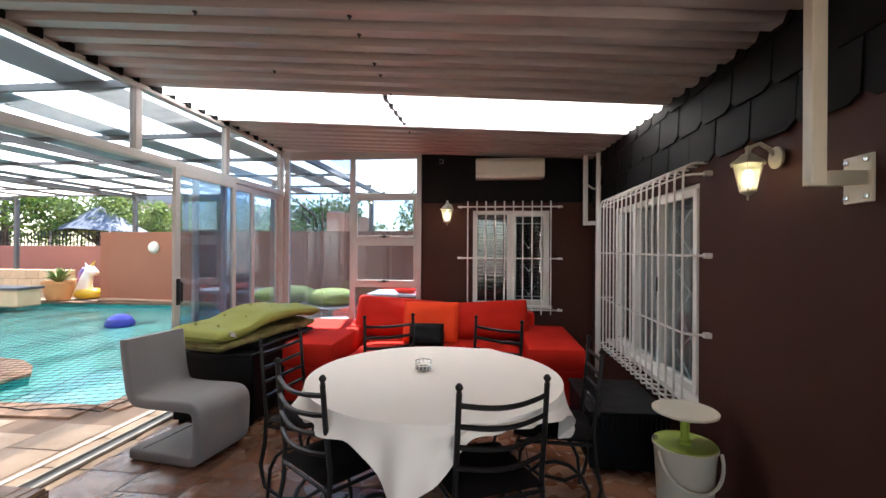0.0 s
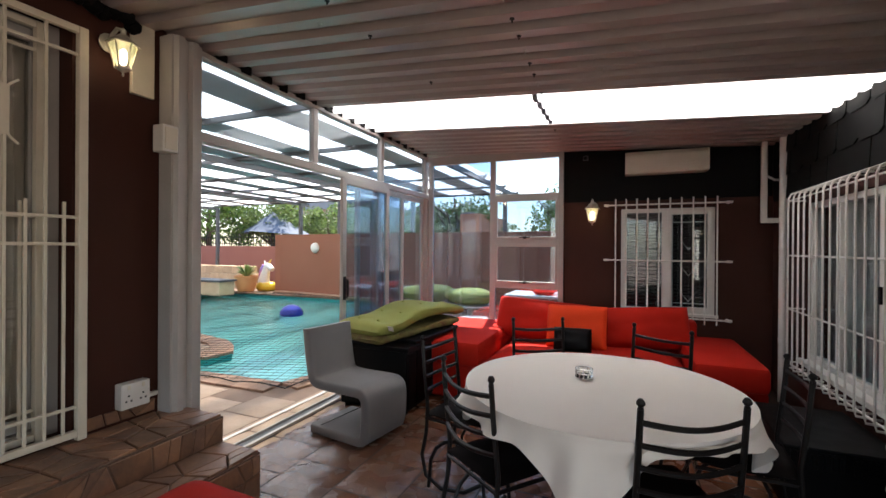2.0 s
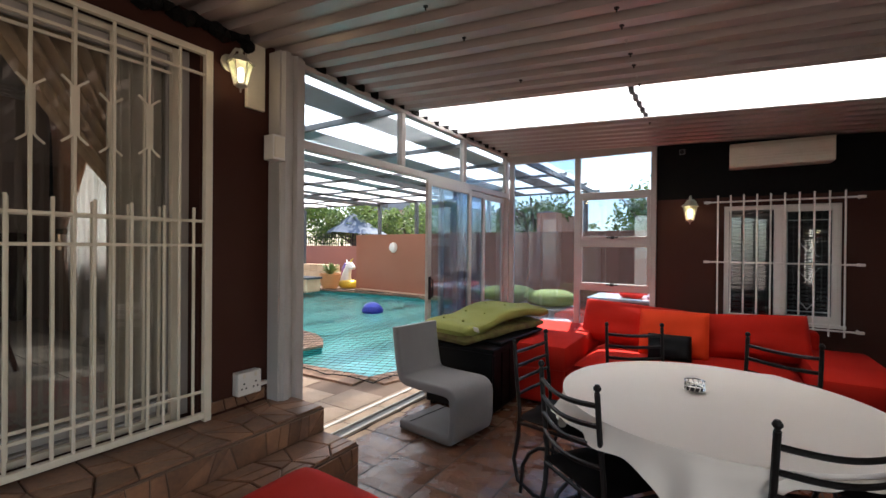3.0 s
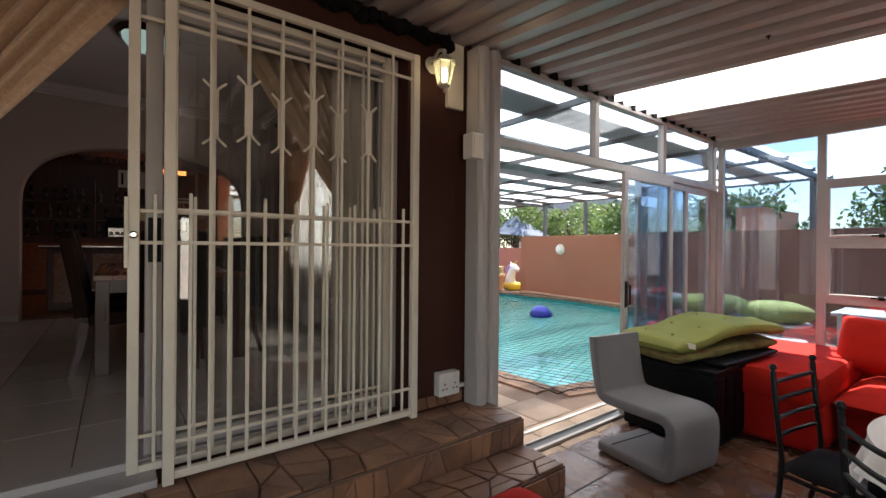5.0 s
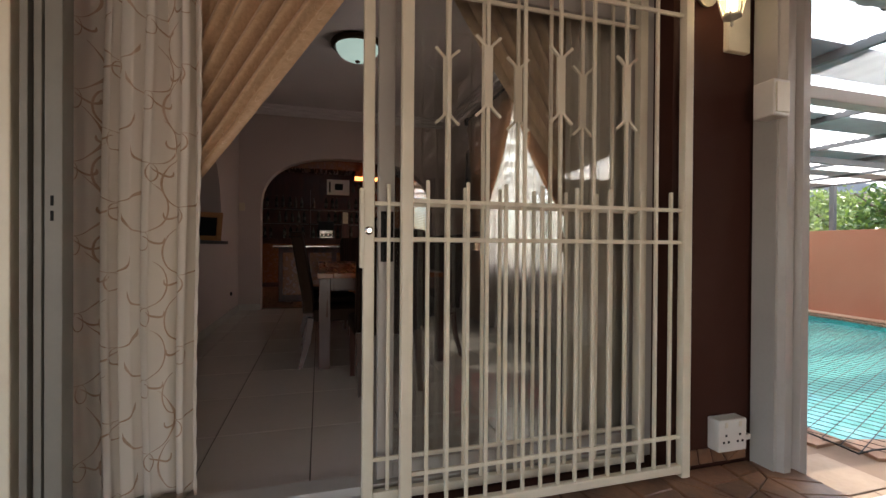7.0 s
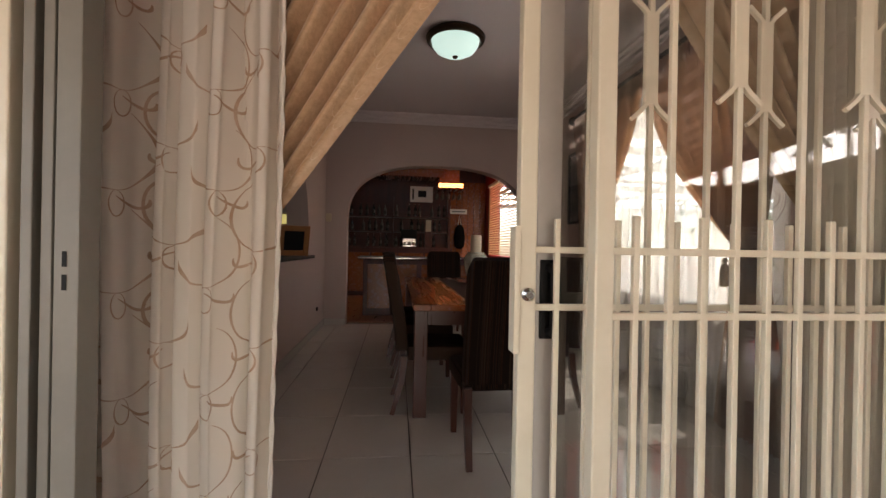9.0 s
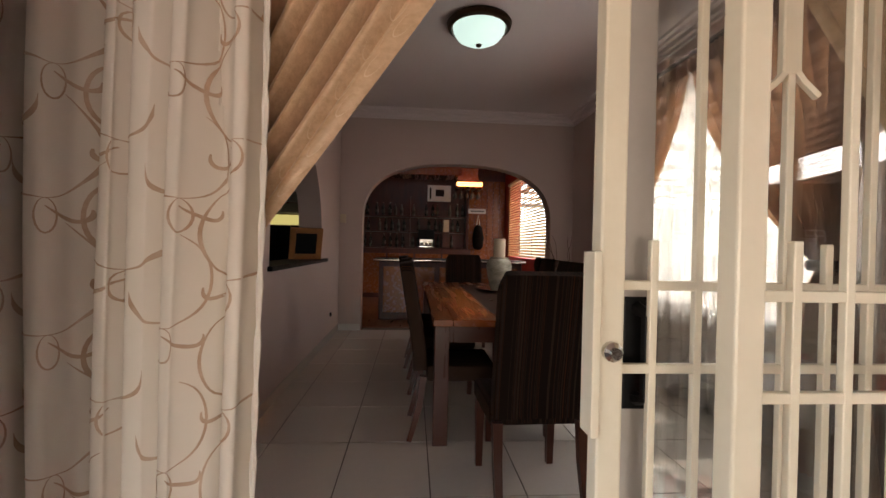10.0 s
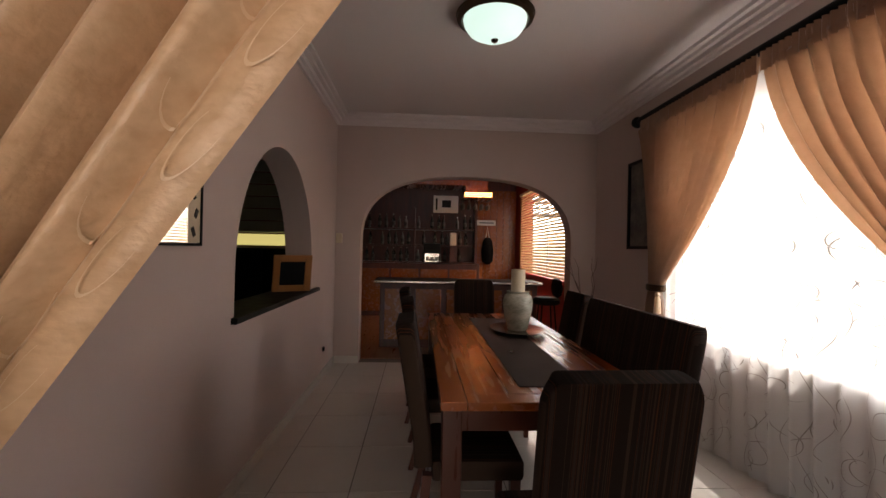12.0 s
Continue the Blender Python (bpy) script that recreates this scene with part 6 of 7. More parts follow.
for y in (-2.3, -1.1, 0.1, 1.47):
    part("upright", box(bmnew(), -12.3, -12.0, y, y + 0.04, 1.62, 2.85, 0.004), M_DARKWOOD, bb)
part("canopy", box(bmnew(), -12.3, -11.6, -2.3, 1.3, 3.3, 3.7, 0.01), M_WOOD, bb)
M_BOTTLE = material("dark_bottle_glass", (0.03, 0.025, 0.02), 0.06, scale=9, bump=0.0, per_object=0.9)
M_CLEARB = material("clear_bottle_glass", (0.16, 0.13, 0.11), 0.06, scale=9, bump=0.0, per_object=0.4)


def bottle(mat, label, h):
    b = thing("bottle", label, "bottle", "bottles on the back bar")
    part("glass", lathe(bmnew(), [(0.032, 0), (0.038, 0.006), (0.038, h * 0.6), (0.03, h * 0.7), (0.014, h * 0.8), (0.013, h * 0.95)], 12), mat, b, smooth=True)
    part("cap", lathe(bmnew(), [(0.016, h * 0.95), (0.016, h)], 10), M_CHROME, b)
    part("sticker", lathe(bmnew(), [(0.0388, h * 0.2), (0.0388, h * 0.48)], 12), M_RUNNER, b, "brown paper label")
    return b


rng = random.Random(12)
protos = [bottle(M_BOTTLE, "dark glass bottle with a brown label", 0.31), bottle(M_CLEARB, "clear glass bottle with a brown label", 0.27)]
first = [True, True]
for z in (1.65, 2.03, 2.39):
    y = -2.15
    while y < 1.4:
        if not any(abs(y - p) < 0.08 for p in (-1.08, 0.12)) and rng.random() < 0.82:
            k = 0 if rng.random() < 0.6 else 1
            m = pose(-12.12 + rng.uniform(-0.05, 0.05), y, z, 0, 0, rng.uniform(0, 360))
            if first[k]:
                protos[k].matrix_basis = m
                first[k] = False
            else:
                copy_thing(protos[k], m)
        y += rng.uniform(0.1, 0.17)
ps = thing("wall_poster", "square white poster with a dark round motif", "poster", at=(-12.0, 0.8, 2.75))
part("board", box(bmnew(), -11.99, -11.97, 0.53, 1.08, 2.74, 3.12), M_WHITE, ps)
part("motif", box(bmnew(), -11.969, -11.965, 0.72, 0.92, 2.86, 3.02, 0.001), M_DARK, ps)
part("motif", box(bmnew(), -11.969, -11.965, 0.58, 0.62, 2.80, 3.06, 0.001), M_DARK, ps)
part("bracket", box(bmnew(), -12.3, -11.99, 0.75, 0.85, 2.85, 2.9), M_DARKWOOD, ps)
sg = thing("wall_sign", "small white sign board on the timber wall", "sign", at=(-12.2, 1.7, 2.55))
part("board", box(bmnew(), -12.3, -12.27, 1.55, 1.98, 2.50, 2.62), M_WHITE, sg)
part("lettering", box(bmnew(), -12.2695, -12.267, 1.6, 1.93, 2.545, 2.575), M_GREYSTEEL, sg)
tm = thing("timber_panel", "varnished timber panel behind the bar", "panel", at=(-12.28, 1.9, FZ))
for k in range(6):
    part("plank", box(bmnew(), -12.3, -12.28, 1.56 + 0.15 * k, 1.70 + 0.15 * k, FZ, 3.3, 0.004), M_WOOD, tm)
hb = thing("hanging_bag", "dark cloth bag hanging on the timber wall", "bag", at=(-12.15, 1.8, 1.7))
part("bag", lathe(bmnew(), [(0.05, 1.62), (0.12, 1.68), (0.14, 1.9), (0.10, 2.15), (0.04, 2.22)], 14, (-12.15, 1.78, 0), 1.0), M_SEAT, hb, smooth=True)
part("strap", sweep(bmnew(), [(-12.15, 1.74, 2.2), (-12.2, 1.78, 2.48), (-12.15, 1.82, 2.2)], 0.012, 6), M_CREAM, hb)
rk = thing("glass_rack", "orange varnished overhead rack with hanging wine glasses", "rack", at=(-11.8, 1.45, 2.9))
part("box", box(bmnew(), -12.3, -11.6, 1.20, 1.68, 3.13, 3.72, 0.01), M_WOOD, rk)
for k in range(5):
    part("rail", box(bmnew(), -12.25, -11.55, 1.20 + 0.135 * k, 1.25 + 0.135 * k, 3.02, 3.05, 0.004), M_WOOD, rk)
for y in (1.22, 1.74):
    part("hanger", box(bmnew(), -11.95, -11.9, y - 0.02, y + 0.02, 3.05, 3.2), M_WOOD, rk)
for k in range(5):
    for x in (-11.65, -11.85):
        part("wine_glass", lathe(bmnew(), [(0.035, 3.015), (0.034, 3.01), (0.005, 3.0), (0.005, 2.93), (0.03, 2.90), (0.038, 2.85), (0.03, 2.80)], 12, (x, 1.16 + 0.135 * k, 0)), M_CLEARB, rk, "clear stemmed glass", smooth=True)
M_RACKGLOW = glowing("orange_rack_glow", (1.0, 0.36, 0.10), 1.6)
rl = thing("rack_lamp", "lit orange slatted lamp under the glass rack", "lamp", at=(-11.55, 1.5, 3.08))
for k in range(3):
    part("strip", box(bmnew(), -11.56, -11.53, 1.18, 1.76, 3.065 + 0.035 * k, 3.082 + 0.035 * k, 0.003), M_RACKGLOW, rl, "glowing orange strip")
part("housing", box(bmnew(), -11.60, -11.56, 1.18, 1.76, 3.055, 3.165, 0.004), M_WOOD, rl)
cm = thing("coffee_machine", "black and steel coffee machine on the back bar", "coffee machine", at=(-11.85, 0.5, 1.65))
part("body", box(bmnew(), -11.98, -11.76, 0.33, 0.70, 1.65, 2.06, 0.02), M_DARK, cm)
part("front", box(bmnew(), -11.76, -11.745, 0.36, 0.67, 1.70, 1.84, 0.004), M_CHROME, cm, "polished steel front")
part("drip_tray", box(bmnew(), -11.76, -11.64, 0.36, 0.67, 1.65, 1.69, 0.006), M_CHROME, cm)
for k in range(3):
    cp = thing("cup", "small white cup on the coffee machine tray", "cup", "cups on the back bar", at=(-11.69, 0.42 + 0.1 * k, 1.69))
    part("bowl", lathe(bmnew(), [(0.025, 1.692), (0.036, 1.71), (0.04, 1.76), (0.036, 1.76), (0.02, 1.70)], 14, (-11.69, 0.42 + 0.1 * k, 0)), M_VASE, cp, smooth=True)
wb = thing("bottle_cabinet", "narrow white fronted cabinet among the bottles", "cabinet", at=(-11.9, 0.98, 2.05))
part("body", box(bmnew(), -12.05, -11.9, 0.90, 1.06, 1.66, 2.32, 0.008), M_DARKWOOD, wb)
part("front", box(bmnew(), -11.9, -11.89, 0.915, 1.045, 2.02, 2.30, 0.004), M_WAX, wb)
bl = thing("slatted_blind", "half open slatted blind glowing with sun in the bar window", "blind", at=(-10, 2.4, 1.5))
M_SLAT = sheer("cream_blind_slat", (0.74, 0.60, 0.42), 0.0, 0.32)
for k in range(30):
    part("slat", box(bmnew(), -11.68, -8.3, -0.024, 0.024, -0.0015, 0.0015, 0, pose(0, 2.42, 1.52 + 0.0535 * k, 63, 0, 0)), M_SLAT, bl)
part("head_rail", box(bmnew(), -11.7, -8.3, 2.39, 2.45, 3.1, 3.15), M_CREAM, bl)
for x in (-11.4, -10.5, -9.6, -8.7):
    part("cord", box(bmnew(), x - 0.008, x + 0.008, 2.392, 2.394, 1.5, 3.1), M_CREAM, bl)
st = thing("bar_stool", "black padded bar stool by the window", "stool", at=(-8.5, 2.1, FZ))
part("seat", lathe(bmnew(), [(0.16, 1.18), (0.19, 1.2), (0.19, 1.25), (0.16, 1.28)], 20, (-8.45, 2.05, 0)), M_SEAT, st, smooth=True)
part("backrest", cushion(bmnew(), -8.62, -8.30, 2.16, 2.24, 1.28, 1.55, 0.5, 8), M_SEAT, st, smooth=True)
for k in range(4):
    a = math.pi / 4 + k * math.pi / 2
    part("leg", sweep(bmnew(), [(-8.45 + 0.12 * math.cos(a), 2.05 + 0.12 * math.sin(a), 1.19), (-8.45 + 0.19 * math.cos(a), 2.05 + 0.19 * math.sin(a), FZ)], 0.013, 6), M_DARKSTEEL, st)

# ---- pool garden ----
POOL = [(-3.12, 4.18), (-2.85, 5.2), (-3.2, 8.2), (-4.6, 10.35), (-6.2, 10.75), (-7.9, 10.95), (-11.6, 10.75), (-12.1, 10.3), (-11.4, 9.4), (-9.7, 7.6), (-7.6, 5.95), (-6.05, 5.6), (-5.5, 5.5), (-5.1, 5.27), (-4.8, 5.0), (-4.85, 4.62), (-5.4, 4.5), (-5.6, 4.2), (-4.4, 4.12)]
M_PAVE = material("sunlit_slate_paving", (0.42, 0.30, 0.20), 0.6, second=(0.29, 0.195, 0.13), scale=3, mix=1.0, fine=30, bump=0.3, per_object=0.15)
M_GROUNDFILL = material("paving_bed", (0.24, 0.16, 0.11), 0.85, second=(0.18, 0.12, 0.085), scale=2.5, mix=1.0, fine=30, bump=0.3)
M_POOLFLOOR = material("turquoise_pool_plaster", (0.03, 0.40, 0.38), 0.5, second=(0.025, 0.33, 0.33), scale=1.2, bump=0.05)


def deck(outer, hole, z, name, mat, label):
    bm = bmnew()
    edges = []
    for loop in (outer, hole):
        vs = [bm.verts.new((x, y, z)) for x, y in loop]
        for a, b in zip(vs, vs[1:] + vs[:1]):
            edges.append(bm.edges.new((a, b)))
    bmesh.ops.triangle_fill(bm, edges=edges, use_beauty=True, use_dissolve=False)
    for f in bm.faces:
        f.normal_update()
        if f.normal.z < 0:
            f.normal_flip()
    return solid(name, bm, mat, label, kind="structure")


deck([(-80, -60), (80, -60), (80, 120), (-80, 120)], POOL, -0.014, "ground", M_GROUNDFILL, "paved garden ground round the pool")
bm = bmnew()
top = [bm.verts.new((x, y, -0.014)) for x, y in POOL]
low = [bm.verts.new((x, y, -1.3)) for x, y in POOL]
for k in range(len(POOL)):
    bm.faces.new((top[k], top[(k + 1) % len(POOL)], low[(k + 1) % len(POOL)], low[k]))
bm.faces.new(low)
bmesh.ops.recalc_face_normals(bm, faces=bm.faces)
solid("pool_basin", bm, M_POOLFLOOR, "turquoise plastered swimming pool basin", kind="structure")


def water_material():
    m = bpy.data.materials.new("pool_water")
    m.use_nodes = True
    nt = m.node_tree
    b = nt.nodes["Principled BSDF"]
    b.inputs["Base Color"].default_value = (0.02, 0.40, 0.37, 1)
    b.inputs["Roughness"].default_value = 0.04
    b.inputs["IOR"].default_value = 1.33
    tc = nt.nodes.new("ShaderNodeTexCoord")
    n1 = nt.nodes.new("ShaderNodeTexNoise")
    n1.inputs["Scale"].default_value, n1.inputs["Detail"].default_value = 3.2, 3.0
    nt.links.new(tc.outputs["Object"], n1.inputs["Vector"])
    bp = nt.nodes.new("ShaderNodeBump")
    bp.inputs["Strength"].default_value, bp.inputs["Distance"].default_value = 0.25, 0.05
    nt.links.new(n1.outputs["Fac"], bp.inputs["Height"])
    nt.links.new(bp.outputs[0], b.inputs["Normal"])
    rp = nt.nodes.new("ShaderNodeValToRGB")
    rp.color_ramp.elements[0].color, rp.color_ramp.elements[1].color = (0.11, 0.42, 0.40, 1), (0.20, 0.54, 0.51, 1)
    nt.links.new(n1.outputs["Fac"], rp.inputs[0])
    nt.links.new(rp.outputs[0], b.inputs["Base Color"])
    return m


bm = bmnew()
bm.faces.new([bm.verts.new((x, y, -0.12)) for x, y in POOL])
solid("water", bm, water_material(), "calm turquoise pool water", kind="structure")


def clip_lines(poly, ang, step, c=(0, 0)):
    """Runs of parallel lines inside a polygon."""
    ca, sa = math.cos(ang), math.sin(ang)
    rot = [(x * ca + y * sa, -x * sa + y * ca) for x, y in poly]
    lo, hi = min(p[1] for p in rot), max(p[1] for p in rot)
    v = lo + step / 2
    runs = []
    while v < hi:
        xs = []
        for (x0, y0), (x1, y1) in zip(rot, rot[1:] + rot[:1]):
            if (y0 - v) * (y1 - v) < 0:
                xs.append(x0 + (x1 - x0) * (v - y0) / (y1 - y0))
        xs.sort()
        for a, b in zip(xs[::2], xs[1::2]):
            runs.append(((a * ca - v * sa, a * sa + v * ca), (b * ca - v * sa, b * sa + v * ca)))
        v += step
    return runs


cx0, cy0 = sum(p[0] for p in POOL) / len(POOL), sum(p[1] for p in POOL) / len(POOL)
NET = []
for x, y in POOL[:10] + [(-8.2, 5.6), (-6.6, 4.2), (-5.6, 4.2), (-4.4, 4.12)]:
    d = math.hypot(x - cx0, y - cy0)
    NET.append((x + (x - cx0) / d * 0.28, y + (y - cy0) / d * 0.28))
bm = bmnew()
for ang in (0.35, 0.35 + math.pi / 2):
    for (x0, y0), (x1, y1) in clip_lines(NET, ang, 0.115):
        d = Vector((y0 - y1, x1 - x0)).normalized() * 0.004
        q = [(x0 + d.x, y0 + d.y), (x0 - d.x, y0 - d.y), (x1 - d.x, y1 - d.y), (x1 + d.x, y1 + d.y)]
        bm.faces.new([bm.verts.new((x, y, 0.035)) for x, y in q])
        bm.faces.new([bm.verts.new(p) for p in ((x0, y0, 0.0325), (x1, y1, 0.0325), (x1, y1, 0.0375), (x0, y0, 0.0375))])
net = thing("pool_net", "black safety net stretched over the pool", "net", at=(cx0, cy0, 0))
part("mesh", bm, M_DARK, net)
edge = []
for i in range(len(NET)):
    a, b = NET[i], NET[(i + 1) % len(NET)]
    n = max(2, int(math.hypot(b[0] - a[0], b[1] - a[1]) / 0.6))
    for k in range(n):
        for s in range(4):
            t = (k + s / 4) / n
            sag = 0.09 * math.sin(math.pi * s / 4)
            x, y = a[0] + (b[0] - a[0]) * t, a[1] + (b[1] - a[1]) * t
            d = math.hypot(x - cx0, y - cy0)
            edge.append((x - (x - cx0) / d * sag, y - (y - cy0) / d * sag, 0.03))
part("edge_rope", sweep(bmnew(), edge, 0.007, 4, close=True), M_DARK, net)

# coping round the pool
pool_rim = thing("pool_coping", "brown brick coping round the pool edge", "coping", kind="structure", at=(cx0, cy0, 0))
M_COPING = material("coping_brick", (0.38, 0.24, 0.16), 0.7, second=(0.29, 0.17, 0.11), scale=6, mix=1.0, fine=50, bump=0.3, per_object=0.2)
TURN = math.copysign(1, sum(p[0] * q[1] - q[0] * p[1] for p, q in zip(POOL, POOL[1:] + POOL[:1])))
cope_mesh = None
for i in range(len(POOL)):
    a, b = Vector(POOL[i]), Vector(POOL[(i + 1) % len(POOL)])
    L = (b - a).length
    n = max(1, round(L / 0.23))
    out = Vector(((b - a).y, -(b - a).x)).normalized() * TURN
    for k in range(n):
        p = a + (b - a) * ((k + 0.5) / n) + out * 0.13
        if cope_mesh is None:
            ob = part("brick", box(bmnew(), -0.11, 0.11, -0.15, 0.15, -0.03, 0.012, 0.006), M_COPING, pool_rim)
            cope_mesh = ob.data
        else:
            ob = new("brick", cope_mesh)
            ob.parent = pool_rim
        ob.matrix_parent_inverse = Matrix.Translation(pool_rim.location).inverted()
        ob.location = (p.x, p.y, 0)
        ob.rotation_euler = (0, 0, math.atan2((b - a).y, (b - a).x))

cleaner = thing("pool_cleaner", "blue floating pool cleaner head", "pool cleaner", at=(-6.9, 8.5, -0.1))
M_BLUE = material("blue_plastic", (0.02, 0.04, 0.42), 0.35, scale=6, bump=0.03)
part("float", lathe(bmnew(), [(0.22, -0.14), (0.26, -0.08), (0.25, -0.02), (0.17, 0.08), (0.08, 0.12), (0.02, 0.13)], 20, (-6.9, 8.5, 0)), M_BLUE, cleaner, smooth=True)

# boundary walls
def slanted_wall(name, a, b, h, th, mat, label, cap):
    m = pose(a[0], a[1], 0, 0, 0, math.degrees(math.atan2(b[1] - a[1], b[0] - a[0])))
    L = math.hypot(b[0] - a[0], b[1] - a[1])
    w = solid(name, box(bmnew(), 0, L, 0, th, -0.1, h, 0.01, m), mat, label, kind="structure")
    if cap:
        part("footing", box(bmnew(), 0, L, -0.28, 0.0, -0.02, 0.06, 0.01, m), M_COPING, w)
    return w


slanted_wall("wall_pool", (-10.15, 11.58), (3.0, 9.95), 1.88, 0.25, M_PWALL, "terracotta painted boundary wall behind the pool", True)
slanted_wall("wall_garden", (-30.0, 14.2), (-10.1, 12.7), 1.5, 0.25, M_PWALL2, "faded pink boundary wall of the garden", False)
slanted_wall("wall_return", (-10.15, 11.6), (-10.15, 13.0), 1.88, 0.25, M_PWALL, "end of the terracotta boundary wall", False)
slanted_wall("wall_side", (3.2, 9.95), (3.2, 2.0), 2.3, 0.25, M_PWALL2, "boundary wall beside the house", False)
pl = thing("pool_light", "round white bulkhead light on the terracotta wall", "wall lamp", at=(-8.56, 11.3, 1.46))
bm = lathe(bmnew(), [(0.15, 0), (0.15, 0.04), (0.12, 0.08), (0.05, 0.10), (0.01, 0.10)], 24)
bmesh.ops.transform(bm, matrix=pose(-8.56, 11.36, 1.46, 90, 0, -7), verts=bm.verts)
part("cover", bm, M_WHITE, pl, smooth=True)
bm = lathe(bmnew(), [(0.165, 0), (0.165, 0.025), (0.15, 0.03)], 24)
bmesh.ops.transform(bm, matrix=pose(-8.56, 11.37, 1.46, 90, 0, -7), verts=bm.verts)
part("ring", bm, M_CREAM, pl, smooth=True)
fence = thing("palisade_fence", "dark spiked steel fence on top of the garden wall", "fence", at=(-14, 13.2, 1.5))
for k in range(60):
    x = -18.6 + k * 0.14
    y = 14.2 + (x + 30) * (-1.5 / 19.9) + 0.12
    part("spike", sweep(bmnew(), [(x, y, 1.48), (x, y, 1.92), (x, y, 2.0)], [0.014, 0.014, 0.002], 4), M_DARKSTEEL, fence)
for z in (1.6, 1.85):
    part("rail", sweep(bmnew(), [(-18.7, 13.47, z), (-10.2, 12.83, z)], 0.016, 4), M_DARKSTEEL, fence)

# low stone planter with a potted fern and an inflatable
M_SAND = material("pale_sandstone", (0.56, 0.42, 0.27), 0.8, second=(0.46, 0.33, 0.2), scale=3, mix=1.0, fine=40, bump=0.3, per_object=0.15)
pt = thing("stone_planter", "low retaining wall of pale sandstone blocks", "planter", at=(-13, 11.8, 0))
for r in range(3):
    for k in range(12):
        x = -17.0 + k * 0.46 + (0.23 if r % 2 else 0)
        if x + 0.45 < -11.55:
            part("block", box(bmnew(), x, x + 0.45, 12.05, 12.35, 0.27 * r - 0.02, 0.27 * (r + 1) - 0.03, 0.012), M_SAND, pt)
bs = thing("stone_bench", "square pale stone block at the pool edge", "block", at=(-11.2, 9.9, 0))
part("block", box(bmnew(), -13.0, -10.75, 9.75, 10.3, 0.0, 0.42, 0.015), M_SAND, bs)
part("slab", box(bmnew(), -13.05, -10.70, 9.70, 10.35, 0.42, 0.48, 0.01), M_GREYSTEEL, bs)
fp = thing("potted_fern", "green fern in a round terracotta pot", "potted plant", at=(-11.2, 10.9, 0))
M_POT = material("orange_terracotta", (0.58, 0.28, 0.11), 0.7, second=(0.48, 0.22, 0.09), scale=4, bump=0.1)
part("pot", lathe(bmnew(), [(0.20, 0.0), (0.25, 0.02), (0.33, 0.30), (0.35, 0.46), (0.37, 0.47), (0.37, 0.53), (0.33, 0.53), (0.31, 0.45), (0.02, 0.44)], 28, (-11.2, 11.15, 0)), M_POT, fp, smooth=True)


def leaf_material(name, a, b):
    m = material(name, a, 0.5, second=b, scale=1.7, mix=1.0, bump=0.0)
    nt = m.node_tree
    p = nt.nodes["Principled BSDF"]
    t = nt.nodes.new("ShaderNodeBsdfTranslucent")
    geo = nt.nodes.new("ShaderNodeNewGeometry")
    hs = nt.nodes.new("ShaderNodeHueSaturation")
    mr = nt.nodes.new("ShaderNodeMapRange")
    mr.inputs[3].default_value, mr.inputs[4].default_value = 0.6, 1.5
    nt.links.new(geo.outputs["Random Per Island"], mr.inputs[0])
    nt.links.new(mr.outputs[0], hs.inputs["Value"])
    src = p.inputs["Base Color"].links[0].from_socket
    nt.links.new(src, hs.inputs["Color"])
    nt.links.new(hs.outputs[0], p.inputs["Base Color"])
    nt.links.new(hs.outputs[0], t.inputs[0])
    mx = nt.nodes.new("ShaderNodeMixShader")
    mx.inputs[0].default_value = 0.35
    nt.links.new(p.outputs[0], mx.inputs[1])
    nt.links.new(t.outputs[0], mx.inputs[2])
    nt.links.new(mx.outputs[0], nt.nodes["Material Output"].inputs[0])
    return m


M_LEAF = leaf_material("tree_leaf", (0.10, 0.17, 0.03), (0.05, 0.10, 0.02))
M_LEAFPALE = leaf_material("pale_tree_leaf", (0.20, 0.27, 0.08), (0.11, 0.17, 0.05))
M_BARK = material("grey_bark", (0.13, 0.10, 0.075), 0.9, second=(0.07, 0.055, 0.04), scale=6, mix=1.0, fine=40, bump=0.6, stretch=(1, 1, 0.2))
bm = bmnew()
rng = random.Random(21)
for k in range(46):
    a, el = rng.uniform(0, 2 * math.pi), rng.uniform(0.5, 1.3)
    base = Vector((-11.2, 11.15, 0.47))
    prev = None
    for i in range(6):
        t = i / 5
        r = 0.62 * t
        p = base + Vector((math.cos(a) * r * math.cos(el * 0.9), math.sin(a) * r * math.cos(el * 0.9), 0.72 * math.sin(el) * t - 0.25 * t * t))
        w = 0.035 * math.sin(math.pi * (0.12 + 0.85 * t))
        s = Vector((-math.sin(a), math.cos(a), 0)) * w
        cur = (bm.verts.new(p - s), bm.verts.new(p + s))
        if prev:
            bm.faces.new((prev[0], prev[1], cur[1], cur[0]))
        prev = cur
part("fronds", bm, M_LEAFPALE, fp, "arching green fern fronds")

